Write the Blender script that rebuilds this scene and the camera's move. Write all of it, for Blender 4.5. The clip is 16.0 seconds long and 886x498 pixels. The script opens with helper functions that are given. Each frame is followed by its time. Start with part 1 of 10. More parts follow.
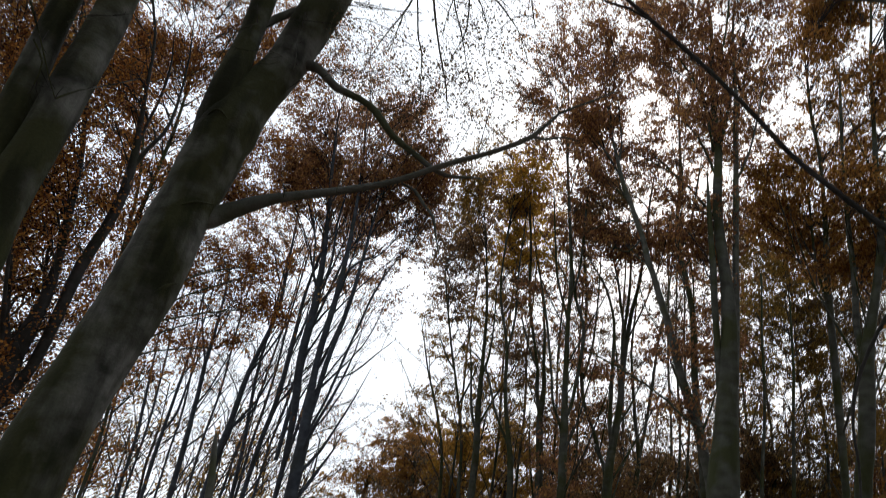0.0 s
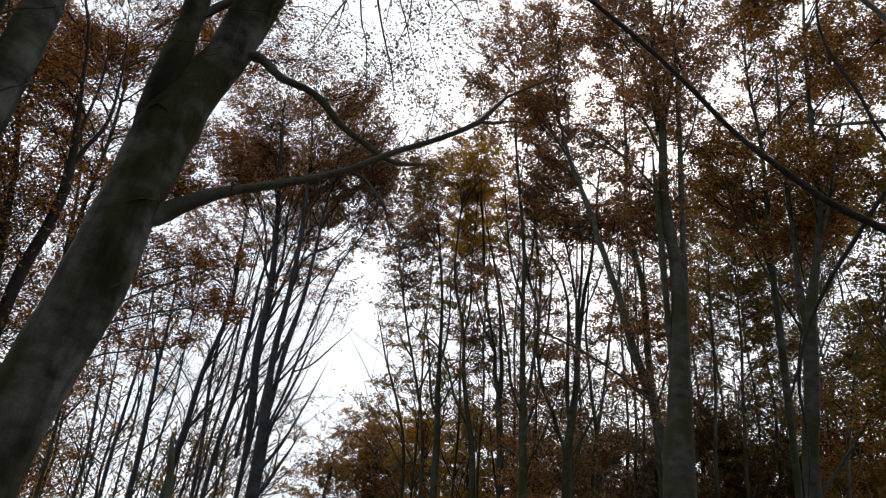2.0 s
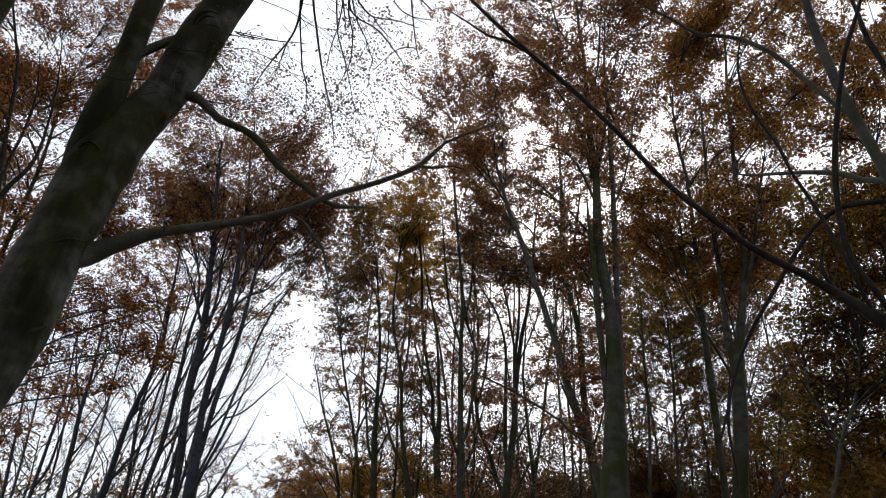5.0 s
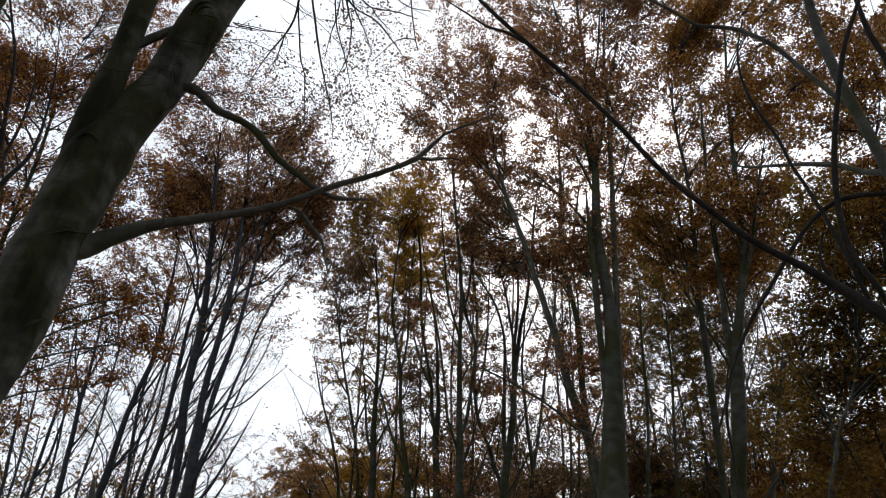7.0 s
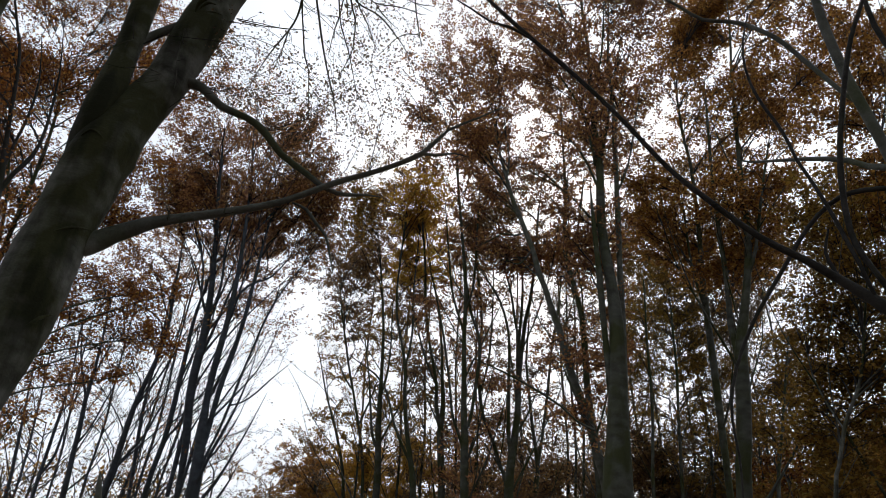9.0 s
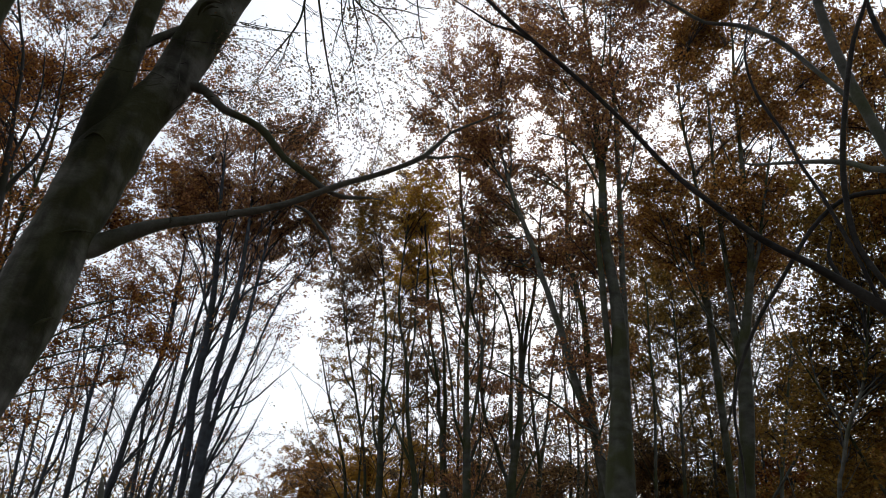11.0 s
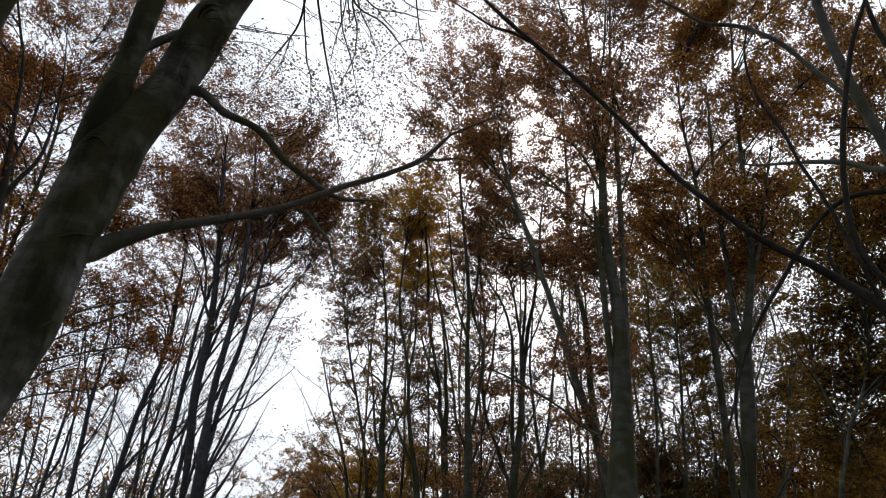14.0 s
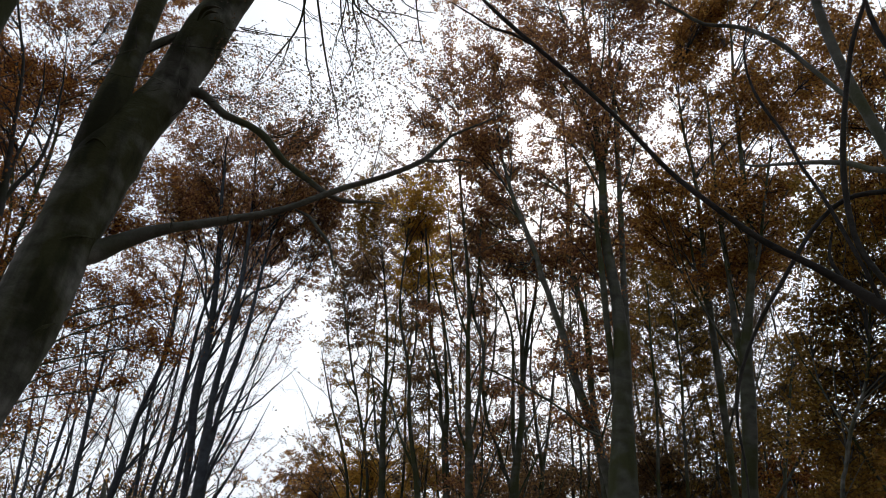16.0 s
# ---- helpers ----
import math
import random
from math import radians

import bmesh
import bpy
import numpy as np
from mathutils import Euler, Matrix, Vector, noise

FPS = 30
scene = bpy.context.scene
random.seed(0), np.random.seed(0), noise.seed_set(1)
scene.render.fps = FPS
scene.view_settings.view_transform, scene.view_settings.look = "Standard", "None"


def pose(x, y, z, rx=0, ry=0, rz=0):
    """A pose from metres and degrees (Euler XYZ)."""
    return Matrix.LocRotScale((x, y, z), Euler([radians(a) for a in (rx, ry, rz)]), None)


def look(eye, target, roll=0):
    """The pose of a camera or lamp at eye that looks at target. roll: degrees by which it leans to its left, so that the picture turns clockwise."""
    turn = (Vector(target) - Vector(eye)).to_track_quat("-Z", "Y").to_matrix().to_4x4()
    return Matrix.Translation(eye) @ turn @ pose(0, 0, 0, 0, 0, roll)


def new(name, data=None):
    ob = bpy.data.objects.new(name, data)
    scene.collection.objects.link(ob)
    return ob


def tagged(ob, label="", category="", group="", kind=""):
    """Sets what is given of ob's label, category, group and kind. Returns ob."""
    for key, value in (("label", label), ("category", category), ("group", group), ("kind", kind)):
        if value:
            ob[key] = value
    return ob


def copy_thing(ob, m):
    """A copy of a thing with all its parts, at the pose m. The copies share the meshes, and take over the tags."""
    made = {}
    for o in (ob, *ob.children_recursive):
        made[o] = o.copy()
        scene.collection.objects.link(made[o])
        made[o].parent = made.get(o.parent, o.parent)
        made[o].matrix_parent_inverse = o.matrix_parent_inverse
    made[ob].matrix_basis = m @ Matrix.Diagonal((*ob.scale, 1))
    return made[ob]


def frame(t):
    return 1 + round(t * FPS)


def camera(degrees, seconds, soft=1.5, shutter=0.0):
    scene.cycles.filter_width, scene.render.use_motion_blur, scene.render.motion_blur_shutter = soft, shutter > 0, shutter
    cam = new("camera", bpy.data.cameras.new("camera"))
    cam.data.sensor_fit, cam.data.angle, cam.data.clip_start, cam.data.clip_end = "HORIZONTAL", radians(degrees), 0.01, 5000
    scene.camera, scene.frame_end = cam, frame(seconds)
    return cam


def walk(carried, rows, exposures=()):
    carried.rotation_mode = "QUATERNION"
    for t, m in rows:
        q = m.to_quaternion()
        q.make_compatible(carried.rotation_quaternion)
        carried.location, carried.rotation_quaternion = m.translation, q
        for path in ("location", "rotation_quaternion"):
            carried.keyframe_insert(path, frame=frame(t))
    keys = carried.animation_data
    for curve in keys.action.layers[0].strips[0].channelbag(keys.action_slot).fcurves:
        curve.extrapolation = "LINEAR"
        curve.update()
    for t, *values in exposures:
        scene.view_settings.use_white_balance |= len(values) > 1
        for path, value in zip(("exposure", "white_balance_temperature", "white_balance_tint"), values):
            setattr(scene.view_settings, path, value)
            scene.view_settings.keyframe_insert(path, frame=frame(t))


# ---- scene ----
# ---- camera ----
cam = camera(62, 16.0, soft=0.6, shutter=0.4)
walk(cam, [
    (0.0, pose(0.003, -0.005, 1.603, 120.125, -8.820, 4.049)),
    (0.2, pose(-0.001, 0.003, 1.601, 118.702, -7.987, 4.605)),
    (0.5, pose(-0.001, 0.002, 1.603, 118.630, -7.894, 4.372)),
    (1.0, pose(0.002, 0.002, 1.602, 118.853, -7.604, 3.990)),
    (1.3, pose(0.001, 0.004, 1.601, 118.972, -7.197, 3.107)),
    (1.5, pose(-0.000, -0.001, 1.602, 118.742, -6.733, 2.840)),
    (2.0, pose(0.002, 0.003, 1.601, 119.408, -4.956, 2.053)),
    (2.2, pose(-0.000, 0.001, 1.600, 118.517, -4.583, 1.438)),
    (2.5, pose(0.002, 0.009, 1.604, 118.020, -4.287, 0.856)),
    (2.7, pose(0.003, 0.006, 1.594, 118.702, -4.202, -0.039)),
    (3.0, pose(-0.000, -0.001, 1.599, 120.839, -4.445, -2.864)),
    (3.2, pose(-0.000, 0.000, 1.600, 121.043, -4.388, -1.310)),
    (3.5, pose(0.002, -0.001, 1.598, 121.760, -5.027, 0.119)),
    (3.7, pose(0.002, 0.004, 1.600, 122.053, -4.458, -0.622)),
    (4.0, pose(0.001, 0.003, 1.600, 122.166, -4.272, -1.222)),
    (4.5, pose(0.000, 0.000, 1.598, 123.086, -3.589, -1.734)),
    (5.0, pose(0.001, -0.001, 1.598, 123.056, -2.769, -2.223)),
    (7.5, pose(0.001, 0.001, 1.600, 122.346, -2.735, -2.308)),
    (8.0, pose(0.001, 0.000, 1.599, 122.335, -2.771, -2.321)),
    (8.5, pose(0.001, 0.000, 1.599, 122.065, -2.822, -2.089)),
    (9.0, pose(-0.000, 0.001, 1.600, 122.078, -2.805, -1.950)),
    (11.5, pose(0.001, 0.001, 1.600, 122.310, -2.898, -1.762)),
    (12.0, pose(0.001, -0.001, 1.600, 122.291, -2.777, -1.756)),
    (12.5, pose(0.000, -0.000, 1.600, 122.340, -2.704, -1.711)),
    (13.0, pose(0.000, 0.001, 1.600, 122.472, -2.692, -1.708)),
    (13.5, pose(0.002, -0.000, 1.600, 122.372, -2.662, -1.725)),
    (14.0, pose(0.001, -0.000, 1.601, 122.427, -2.693, -1.618)),
    (14.5, pose(0.000, -0.001, 1.601, 122.517, -2.769, -1.542)),
    (15.0, pose(-0.002, -0.000, 1.602, 122.536, -2.795, -1.473)),
    (15.5, pose(-0.002, 0.000, 1.600, 122.558, -2.622, -1.666)),
    (16.0, pose(0.000, -0.000, 1.601, 122.523, -2.599, -1.535)),
], [(0.0, 0.09), (3.0, 0.04), (8.0, -0.05), (16.0, -0.05)])

# ---- world, sun, exposure ----
world = bpy.data.worlds.new("overcast_sky")
scene.world = world
world.use_nodes = True
wn = world.node_tree.nodes
wl = world.node_tree.links
wn.clear()
w_out = wn.new("ShaderNodeOutputWorld")
w_bg = wn.new("ShaderNodeBackground")
w_bg.inputs["Strength"].default_value = 0.1
w_sky = wn.new("ShaderNodeTexSky")
w_sky.sky_type = "NISHITA"
w_sky.sun_disc = False
w_sky.sun_elevation = radians(38)
w_sky.sun_rotation = radians(10)
w_sky.dust_density = 3.0
w_co = wn.new("ShaderNodeTexCoord")
w_noise = wn.new("ShaderNodeTexNoise")
w_noise.inputs["Scale"].default_value = 2.2
w_noise.inputs["Detail"].default_value = 5
w_ramp = wn.new("ShaderNodeMapRange")
w_ramp.inputs["From Min"].default_value, w_ramp.inputs["From Max"].default_value = 0.3, 0.7
w_ramp.inputs["To Min"].default_value, w_ramp.inputs["To Max"].default_value = 9.0, 13.5
w_tint = wn.new("ShaderNodeMix")
w_tint.data_type = "RGBA"
w_tint.blend_type = "MULTIPLY"
w_tint.inputs["Factor"].default_value = 1.0
w_tint.inputs["A"].default_value = (0.93, 0.985, 1.06, 1)
w_mix = wn.new("ShaderNodeMix")
w_mix.data_type = "RGBA"
w_mix.inputs["Factor"].default_value = 0.85
wl.new(w_co.outputs["Generated"], w_noise.inputs["Vector"])
wl.new(w_noise.outputs["Fac"], w_ramp.inputs["Value"])
wl.new(w_ramp.outputs["Result"], w_tint.inputs["B"])
wl.new(w_sky.outputs["Color"], w_mix.inputs["A"])
wl.new(w_tint.outputs["Result"], w_mix.inputs["B"])
wl.new(w_mix.outputs["Result"], w_bg.inputs["Color"])
wl.new(w_bg.outputs["Background"], w_out.inputs["Surface"])

sun = new("sun", bpy.data.lights.new("sun", "SUN"))
sun.data.energy = 0.7
sun.data.angle = radians(25)
sun.data.color = (1.0, 0.96, 0.9)
sun.matrix_world = look((5, 30, 24), (0, 0, 0))


# ---- materials ----
def node_material(name, rough=0.8):
    m = bpy.data.materials.new(name)
    m.use_nodes = True
    nt = m.node_tree
    bsdf = nt.nodes["Principled BSDF"]
    bsdf.inputs["Roughness"].default_value = rough
    return m, nt.nodes, nt.links, bsdf


def ramp_node(nodes, stops):
    r = nodes.new("ShaderNodeValToRGB")
    while len(r.color_ramp.elements) < len(stops):
        r.color_ramp.elements.new(0.5)
    for e, (pos, col) in zip(r.color_ramp.elements, stops):
        e.position, e.color = pos, (*col, 1)
    return r


def bark_material(name, light, dark, moss, moss_amount, streak=0.85):
    """Smooth beech bark: grey with darker bands across the stem, algae and pale lichen."""
    m, n, l, bsdf = node_material(name, 0.85)
    bsdf.inputs["Specular IOR Level"].default_value = 0.15
    co = n.new("ShaderNodeTexCoord")
    stretch = n.new("ShaderNodeMapping")
    stretch.inputs["Scale"].default_value = (2.2, 2.2, 4.0)
    l.new(co.outputs["Object"], stretch.inputs["Vector"])
    bands = n.new("ShaderNodeTexNoise")
    bands.inputs["Scale"].default_value, bands.inputs["Detail"].default_value = 1.7, 6
    l.new(stretch.outputs["Vector"], bands.inputs["Vector"])
    blot = n.new("ShaderNodeTexNoise")
    blot.inputs["Scale"].default_value, blot.inputs["Detail"].default_value = 1.5, 5
    l.new(co.outputs["Object"], blot.inputs["Vector"])
    grain = n.new("ShaderNodeTexNoise")
    grain.inputs["Scale"].default_value, grain.inputs["Detail"].default_value = 60, 4
    l.new(co.outputs["Object"], grain.inputs["Vector"])
    r1 = ramp_node(n, [(0.3, dark), (0.52, light), (0.75, tuple(c * 1.35 for c in light))])
    l.new(bands.outputs["Fac"], r1.inputs["Fac"])
    mask = ramp_node(n, [(0.62 - moss_amount * 0.25, (0, 0, 0)), (0.72 - moss_amount * 0.2, (1, 1, 1))])
    l.new(blot.outputs["Fac"], mask.inputs["Fac"])
    mix = n.new("ShaderNodeMix")
    mix.data_type = "RGBA"
    l.new(mask.outputs["Color"], mix.inputs["Factor"])
    l.new(r1.outputs["Color"], mix.inputs["A"])
    mix.inputs["B"].default_value = (*moss, 1)
    speck = ramp_node(n, [(0.35, (0.88, 0.88, 0.88)), (0.6, (1, 1, 1)), (0.75, (1.12, 1.12, 1.1))])
    l.new(grain.outputs["Fac"], speck.inputs["Fac"])
    mul = n.new("ShaderNodeMix")
    mul.data_type, mul.blend_type = "RGBA", "MULTIPLY"
    mul.inputs["Factor"].default_value = 1.0
    l.new(mix.outputs["Result"], mul.inputs["A"])
    l.new(speck.outputs["Color"], mul.inputs["B"])
    runs = n.new("ShaderNodeMapping")
    runs.inputs["Scale"].default_value = (4.0, 4.0, 0.9)
    runs.inputs["Rotation"].default_value = (0.0, -0.45, 0.0)
    l.new(co.outputs["Object"], runs.inputs["Vector"])
    water = n.new("ShaderNodeTexNoise")
    water.inputs["Scale"].default_value, water.inputs["Detail"].default_value = 1.6, 7
    l.new(runs.outputs["Vector"], water.inputs["Vector"])
    stain = ramp_node(n, [(0.38, (streak, streak, streak * 0.95)), (0.55, (1, 1, 1))])
    l.new(water.outputs["Fac"], stain.inputs["Fac"])
    mul2 = n.new("ShaderNodeMix")
    mul2.data_type, mul2.blend_type = "RGBA", "MULTIPLY"
    mul2.inputs["Factor"].default_value = 1.0
    l.new(mul.outputs["Result"], mul2.inputs["A"])
    l.new(stain.outputs["Color"], mul2.inputs["B"])
    l.new(mul2.outputs["Result"], bsdf.inputs["Base Color"])
    add = n.new("ShaderNodeMath")
    add.operation = "MULTIPLY_ADD"
    add.inputs[1].default_value = 0.25
    l.new(grain.outputs["Fac"], add.inputs[0])
    l.new(bands.outputs["Fac"], add.inputs[2])
    bump = n.new("ShaderNodeBump")
    bump.inputs["Strength"].default_value, bump.inputs["Distance"].default_value = 0.55, 0.035
    l.new(add.outputs["Value"], bump.inputs["Height"])
    l.new(bump.outputs["Normal"], bsdf.inputs["Normal"])
    return m


def leaf_material(name, stops, through_light=0.45):
    """Autumn leaf, no two alike, letting part of the light through."""
    m, n, l, bsdf = node_material(name, 0.55)
    geo = n.new("ShaderNodeNewGeometry")
    r = ramp_node(n, stops)
    l.new(geo.outputs["Random Per Island"], r.inputs["Fac"])
    co = n.new("ShaderNodeTexCoord")
    patch = n.new("ShaderNodeTexNoise")
    patch.inputs["Scale"].default_value, patch.inputs["Detail"].default_value = 0.6, 3
    l.new(co.outputs["Object"], patch.inputs["Vector"])
    shade = ramp_node(n, [(0.3, (0.65, 0.6, 0.6)), (0.7, (1.3, 1.3, 1.15))])
    l.new(patch.outputs["Fac"], shade.inputs["Fac"])
    mul = n.new("ShaderNodeMix")
    mul.data_type, mul.blend_type = "RGBA", "MULTIPLY"
    mul.inputs["Factor"].default_value = 1.0
    l.new(r.outputs["Color"], mul.inputs["A"])
    l.new(shade.outputs["Color"], mul.inputs["B"])
    l.new(mul.outputs["Result"], bsdf.inputs["Base Color"])
    bsdf.inputs["Specular IOR Level"].default_value = 0.25
    tr = n.new("ShaderNodeBsdfTranslucent")
    l.new(mul.outputs["Result"], tr.inputs["Color"])
    mx = n.new("ShaderNodeMixShader")
    mx.inputs["Fac"].default_value = through_light
    l.new(bsdf.outputs["BSDF"], mx.inputs[1])
    l.new(tr.outputs["BSDF"], mx.inputs[2])
    l.new(mx.outputs["Shader"], n["Material Output"].inputs["Surface"])
    return m


BARK = {
    "grey": bark_material("beech_bark_grey", (0.071, 0.074, 0.062), (0.038, 0.04, 0.032), (0.042, 0.048, 0.02), 0.8),
    "mossy": bark_material("beech_bark_mossy", (0.132, 0.134, 0.118), (0.036, 0.038, 0.03), (0.034, 0.037, 0.014), 1.0, 0.42),
    "pale": bark_material("beech_bark_pale", (0.1, 0.104, 0.089), (0.056, 0.059, 0.049), (0.065, 0.074, 0.04), 0.5),
    # blue-grey bark of the left stems, bluish glare and haze put into the colour
    "slate": bark_material("beech_bark_hazy_slate", (0.054, 0.063, 0.076), (0.032, 0.038, 0.047), (0.038, 0.045, 0.047), 0.5),
    "dark": bark_material("branch_bark_dark", (0.037, 0.035, 0.032), (0.02, 0.019, 0.017), (0.026, 0.027, 0.017), 0.3),
}
LEAF = {
    "rust": leaf_material("rust_beech_leaf", [(0.0, (0.112, 0.043, 0.019)), (0.4, (0.225, 0.086, 0.024)), (0.75, (0.350, 0.150, 0.033)), (1.0, (0.475, 0.240, 0.050))], 0.54),
    "orange": leaf_material("orange_beech_leaf", [(0.0, (0.145, 0.068, 0.024)), (0.4, (0.265, 0.124, 0.034)), (0.75, (0.38, 0.188, 0.045)), (1.0, (0.45, 0.26, 0.062))], 0.56),
    "brown": leaf_material("brown_beech_leaf", [(0.0, (0.144, 0.074, 0.050)), (0.45, (0.263, 0.130, 0.066)), (0.8, (0.400, 0.198, 0.079)), (1.0, (0.500, 0.282, 0.088))], 0.57),
    "yellow": leaf_material("yellow_beech_leaf", [(0.0, (0.32, 0.155, 0.03)), (0.4, (0.5, 0.27, 0.038)), (0.8, (0.6, 0.37, 0.05)), (1.0, (0.48, 0.35, 0.07))], 0.6),
    "olive": leaf_material("olive_beech_leaf", [(0.0, (0.12, 0.075, 0.022)), (0.4, (0.21, 0.125, 0.03)), (0.75, (0.32, 0.178, 0.036)), (1.0, (0.27, 0.195, 0.045))], 0.56),
    "gold": leaf_material("gold_beech_leaf", [(0.0, (0.19, 0.1, 0.024)), (0.4, (0.34, 0.18, 0.03)), (0.75, (0.46, 0.26, 0.04)), (1.0, (0.4, 0.28, 0.06))], 0.58),
    "bronze": leaf_material("bronze_beech_leaf", [(0.0, (0.1, 0.062, 0.04)), (0.45, (0.18, 0.108, 0.056)), (0.8, (0.27, 0.15, 0.06)), (1.0, (0.33, 0.21, 0.075))], 0.55),
    "dull": leaf_material("dull_beech_leaf", [(0.0, (0.06, 0.046, 0.033)), (0.5, (0.115, 0.083, 0.05)), (1.0, (0.19, 0.13, 0.068))]),
}


# ---- mesh tools ----
class Soup:
    """Gathers tubes and leaves as arrays and turns them into one mesh."""

    def __init__(self):
        self.v, self.f, self.count = [], [], 0

    def add(self, verts, faces):
        self.v.append(verts.reshape(-1, 3))
        self.f.append(faces + self.count)
        self.count += len(self.v[-1])

    def mesh(self, name, material, smooth=True):
        verts = np.concatenate(self.v).astype(np.float32)
        me = bpy.data.meshes.new(name)
        me.vertices.add(len(verts))
        me.vertices.foreach_set("co", verts.ravel())
        loops = np.concatenate([f.ravel() for f in self.f]).astype(np.int32)
        sizes = np.concatenate([np.full(len(f), f.shape[1]) for f in self.f])
        me.loops.add(len(loops))
        me.loops.foreach_set("vertex_index", loops)
        me.polygons.add(len(sizes))
        me.polygons.foreach_set("loop_start", np.concatenate([[0], np.cumsum(sizes)[:-1]]).astype(np.int32))
        me.polygons.foreach_set("use_smooth", np.full(len(sizes), smooth))
        me.update(calc_edges=True)
        me.validate()
        me.materials.append(material)
        return me


def unit(a):
    return a / (np.linalg.norm(a, axis=-1, keepdims=True) + 1e-9)


def tubes(soup, P, R, sides):
    """n tubes along P (n, k, 3) with radii R (n, k)."""
    n, k, _ = P.shape
    T = unit(np.gradient(P, axis=1))
    mean = unit(P[:, -1] - P[:, 0])
    ref = np.where(np.abs(mean[:, 2:3]) > 0.7, np.array([[1.0, 0.13, 0]]), np.array([[0.05, 0.1, 1.0]]))
    U = unit(np.cross(T, ref[:, None, :]))
    V = np.cross(T, U)
    a = np.arange(sides) * 2 * np.pi / sides
    ring = P[:, :, None, :] + R[:, :, None, None] * (np.cos(a)[:, None] * U[:, :, None, :] + np.sin(a)[:, None] * V[:, :, None, :])
    i = np.arange(n)[:, None, None] * (k * sides)
    j = np.arange(k - 1)[None, :, None] * sides
    s = np.arange(sides)[None, None, :]
    s2 = (s + 1) % sides
    quads = np.stack([i + j + s, i + j + s2, i + j + sides + s2, i + j + sides + s], -1).reshape(-1, 4)
    soup.add(ring, quads)


def spline(ctrl, step):
    """Catmull-Rom through rows of x, y, z, r; points about step apart."""
    c = np.array(ctrl, float)
    c = np.concatenate([2 * c[:1] - c[1:2], c, 2 * c[-1:] - c[-2:-1]])
    c[:, 3] = np.maximum(c[:, 3], 0.002)
    out = []
    for p0, p1, p2, p3 in zip(c, c[1:], c[2:], c[3:]):
        n = max(2, int(np.linalg.norm(p2[:3] - p1[:3]) / step))
        t = np.linspace(0, 1, n, endpoint=False)[:, None]
        out.append(0.5 * (2 * p1 + (p2 - p0) * t + (2 * p0 - 5 * p1 + 4 * p2 - p3) * t ** 2 + (3 * p1 - p0 - 3 * p2 + p3) * t ** 3))
    out.append(c[-2:-1])
    out = np.concatenate(out)
    out[:, 3] = np.maximum(out[:, 3], 0.002)
    return out


def stem_mesh(name, pts, material, sides, rough=0.05, closed=True):
    """A trunk or limb: a swept tube, lumpy like grown wood."""
    n = len(pts)
    T = unit(np.gradient(pts[:, :3], axis=0))
    U = np.zeros((n, 3))
    u = np.cross(T[0], (0.3, 1.0, 0.2))
    for i in range(n):
        u = u - T[i] * (u @ T[i])
        u = u / np.linalg.norm(u)
        U[i] = u
    V = np.cross(T, U)
    a = np.arange(sides) * 2 * np.pi / sides
    R = np.repeat(pts[:, 3:4], sides, 1)
    for i in range(n):
        for j in range(sides):
            d = math.cos(a[j]) * U[i] + math.sin(a[j]) * V[i]
            q = Vector(pts[i, :3] + d * pts[i, 3])
            R[i, j] *= 1 + rough * (noise.noise(q * 2.2) * 1.2 + noise.noise(q * 7.0) * 0.5)
    ring = pts[:, None, :3] + R[:, :, None] * (np.cos(a)[:, None] * U[:, None, :] + np.sin(a)[:, None] * V[:, None, :])
    i = np.arange(n - 1)[:, None] * sides
    s = np.arange(sides)[None, :]
    s2 = (s + 1) % sides
    soup = Soup()
    soup.add(ring, np.stack([i + s, i + s2, i + sides + s2, i + sides + s], -1).reshape(-1, 4))
    tip = np.concatenate([ring[-1], pts[-1:, :3] + T[-1] * pts[-1, 3]])
    soup.add(tip, np.stack([np.arange(sides), (np.arange(sides) + 1) % sides, np.full(sides, sides)], -1))
    return soup.mesh(name, material)


def leaves(soup, P, D, rng, size):
    """A folded, pointed leaf at each P, growing along D, blade more or less level."""
    n = len(P)
    D = unit(D + rng.normal(0, 0.35, (n, 3)) + np.array([0, 0, -0.25]))
    N = unit(np.array([0, 0, 1.0]) + rng.normal(0, 1.1, (n, 3)))
    S = unit(np.cross(D, N))
    N = np.cross(S, D)
    L = size * rng.uniform(0.6, 1.25, (n, 1))
    W = L * rng.uniform(0.35, 0.5, (n, 1))
    curl = L * rng.uniform(-0.05, 0.22, (n, 1))
    mid = P + D * L * 0.45
    verts = np.stack([P, mid + S * W + N * curl, P + D * L - N * curl, mid - S * W + N * curl], 1)
    base = np.arange(n)[:, None] * 4
    soup.add(verts, np.concatenate([base + np.array([[0, 1, 2]]), base + np.array([[0, 2, 3]])]))


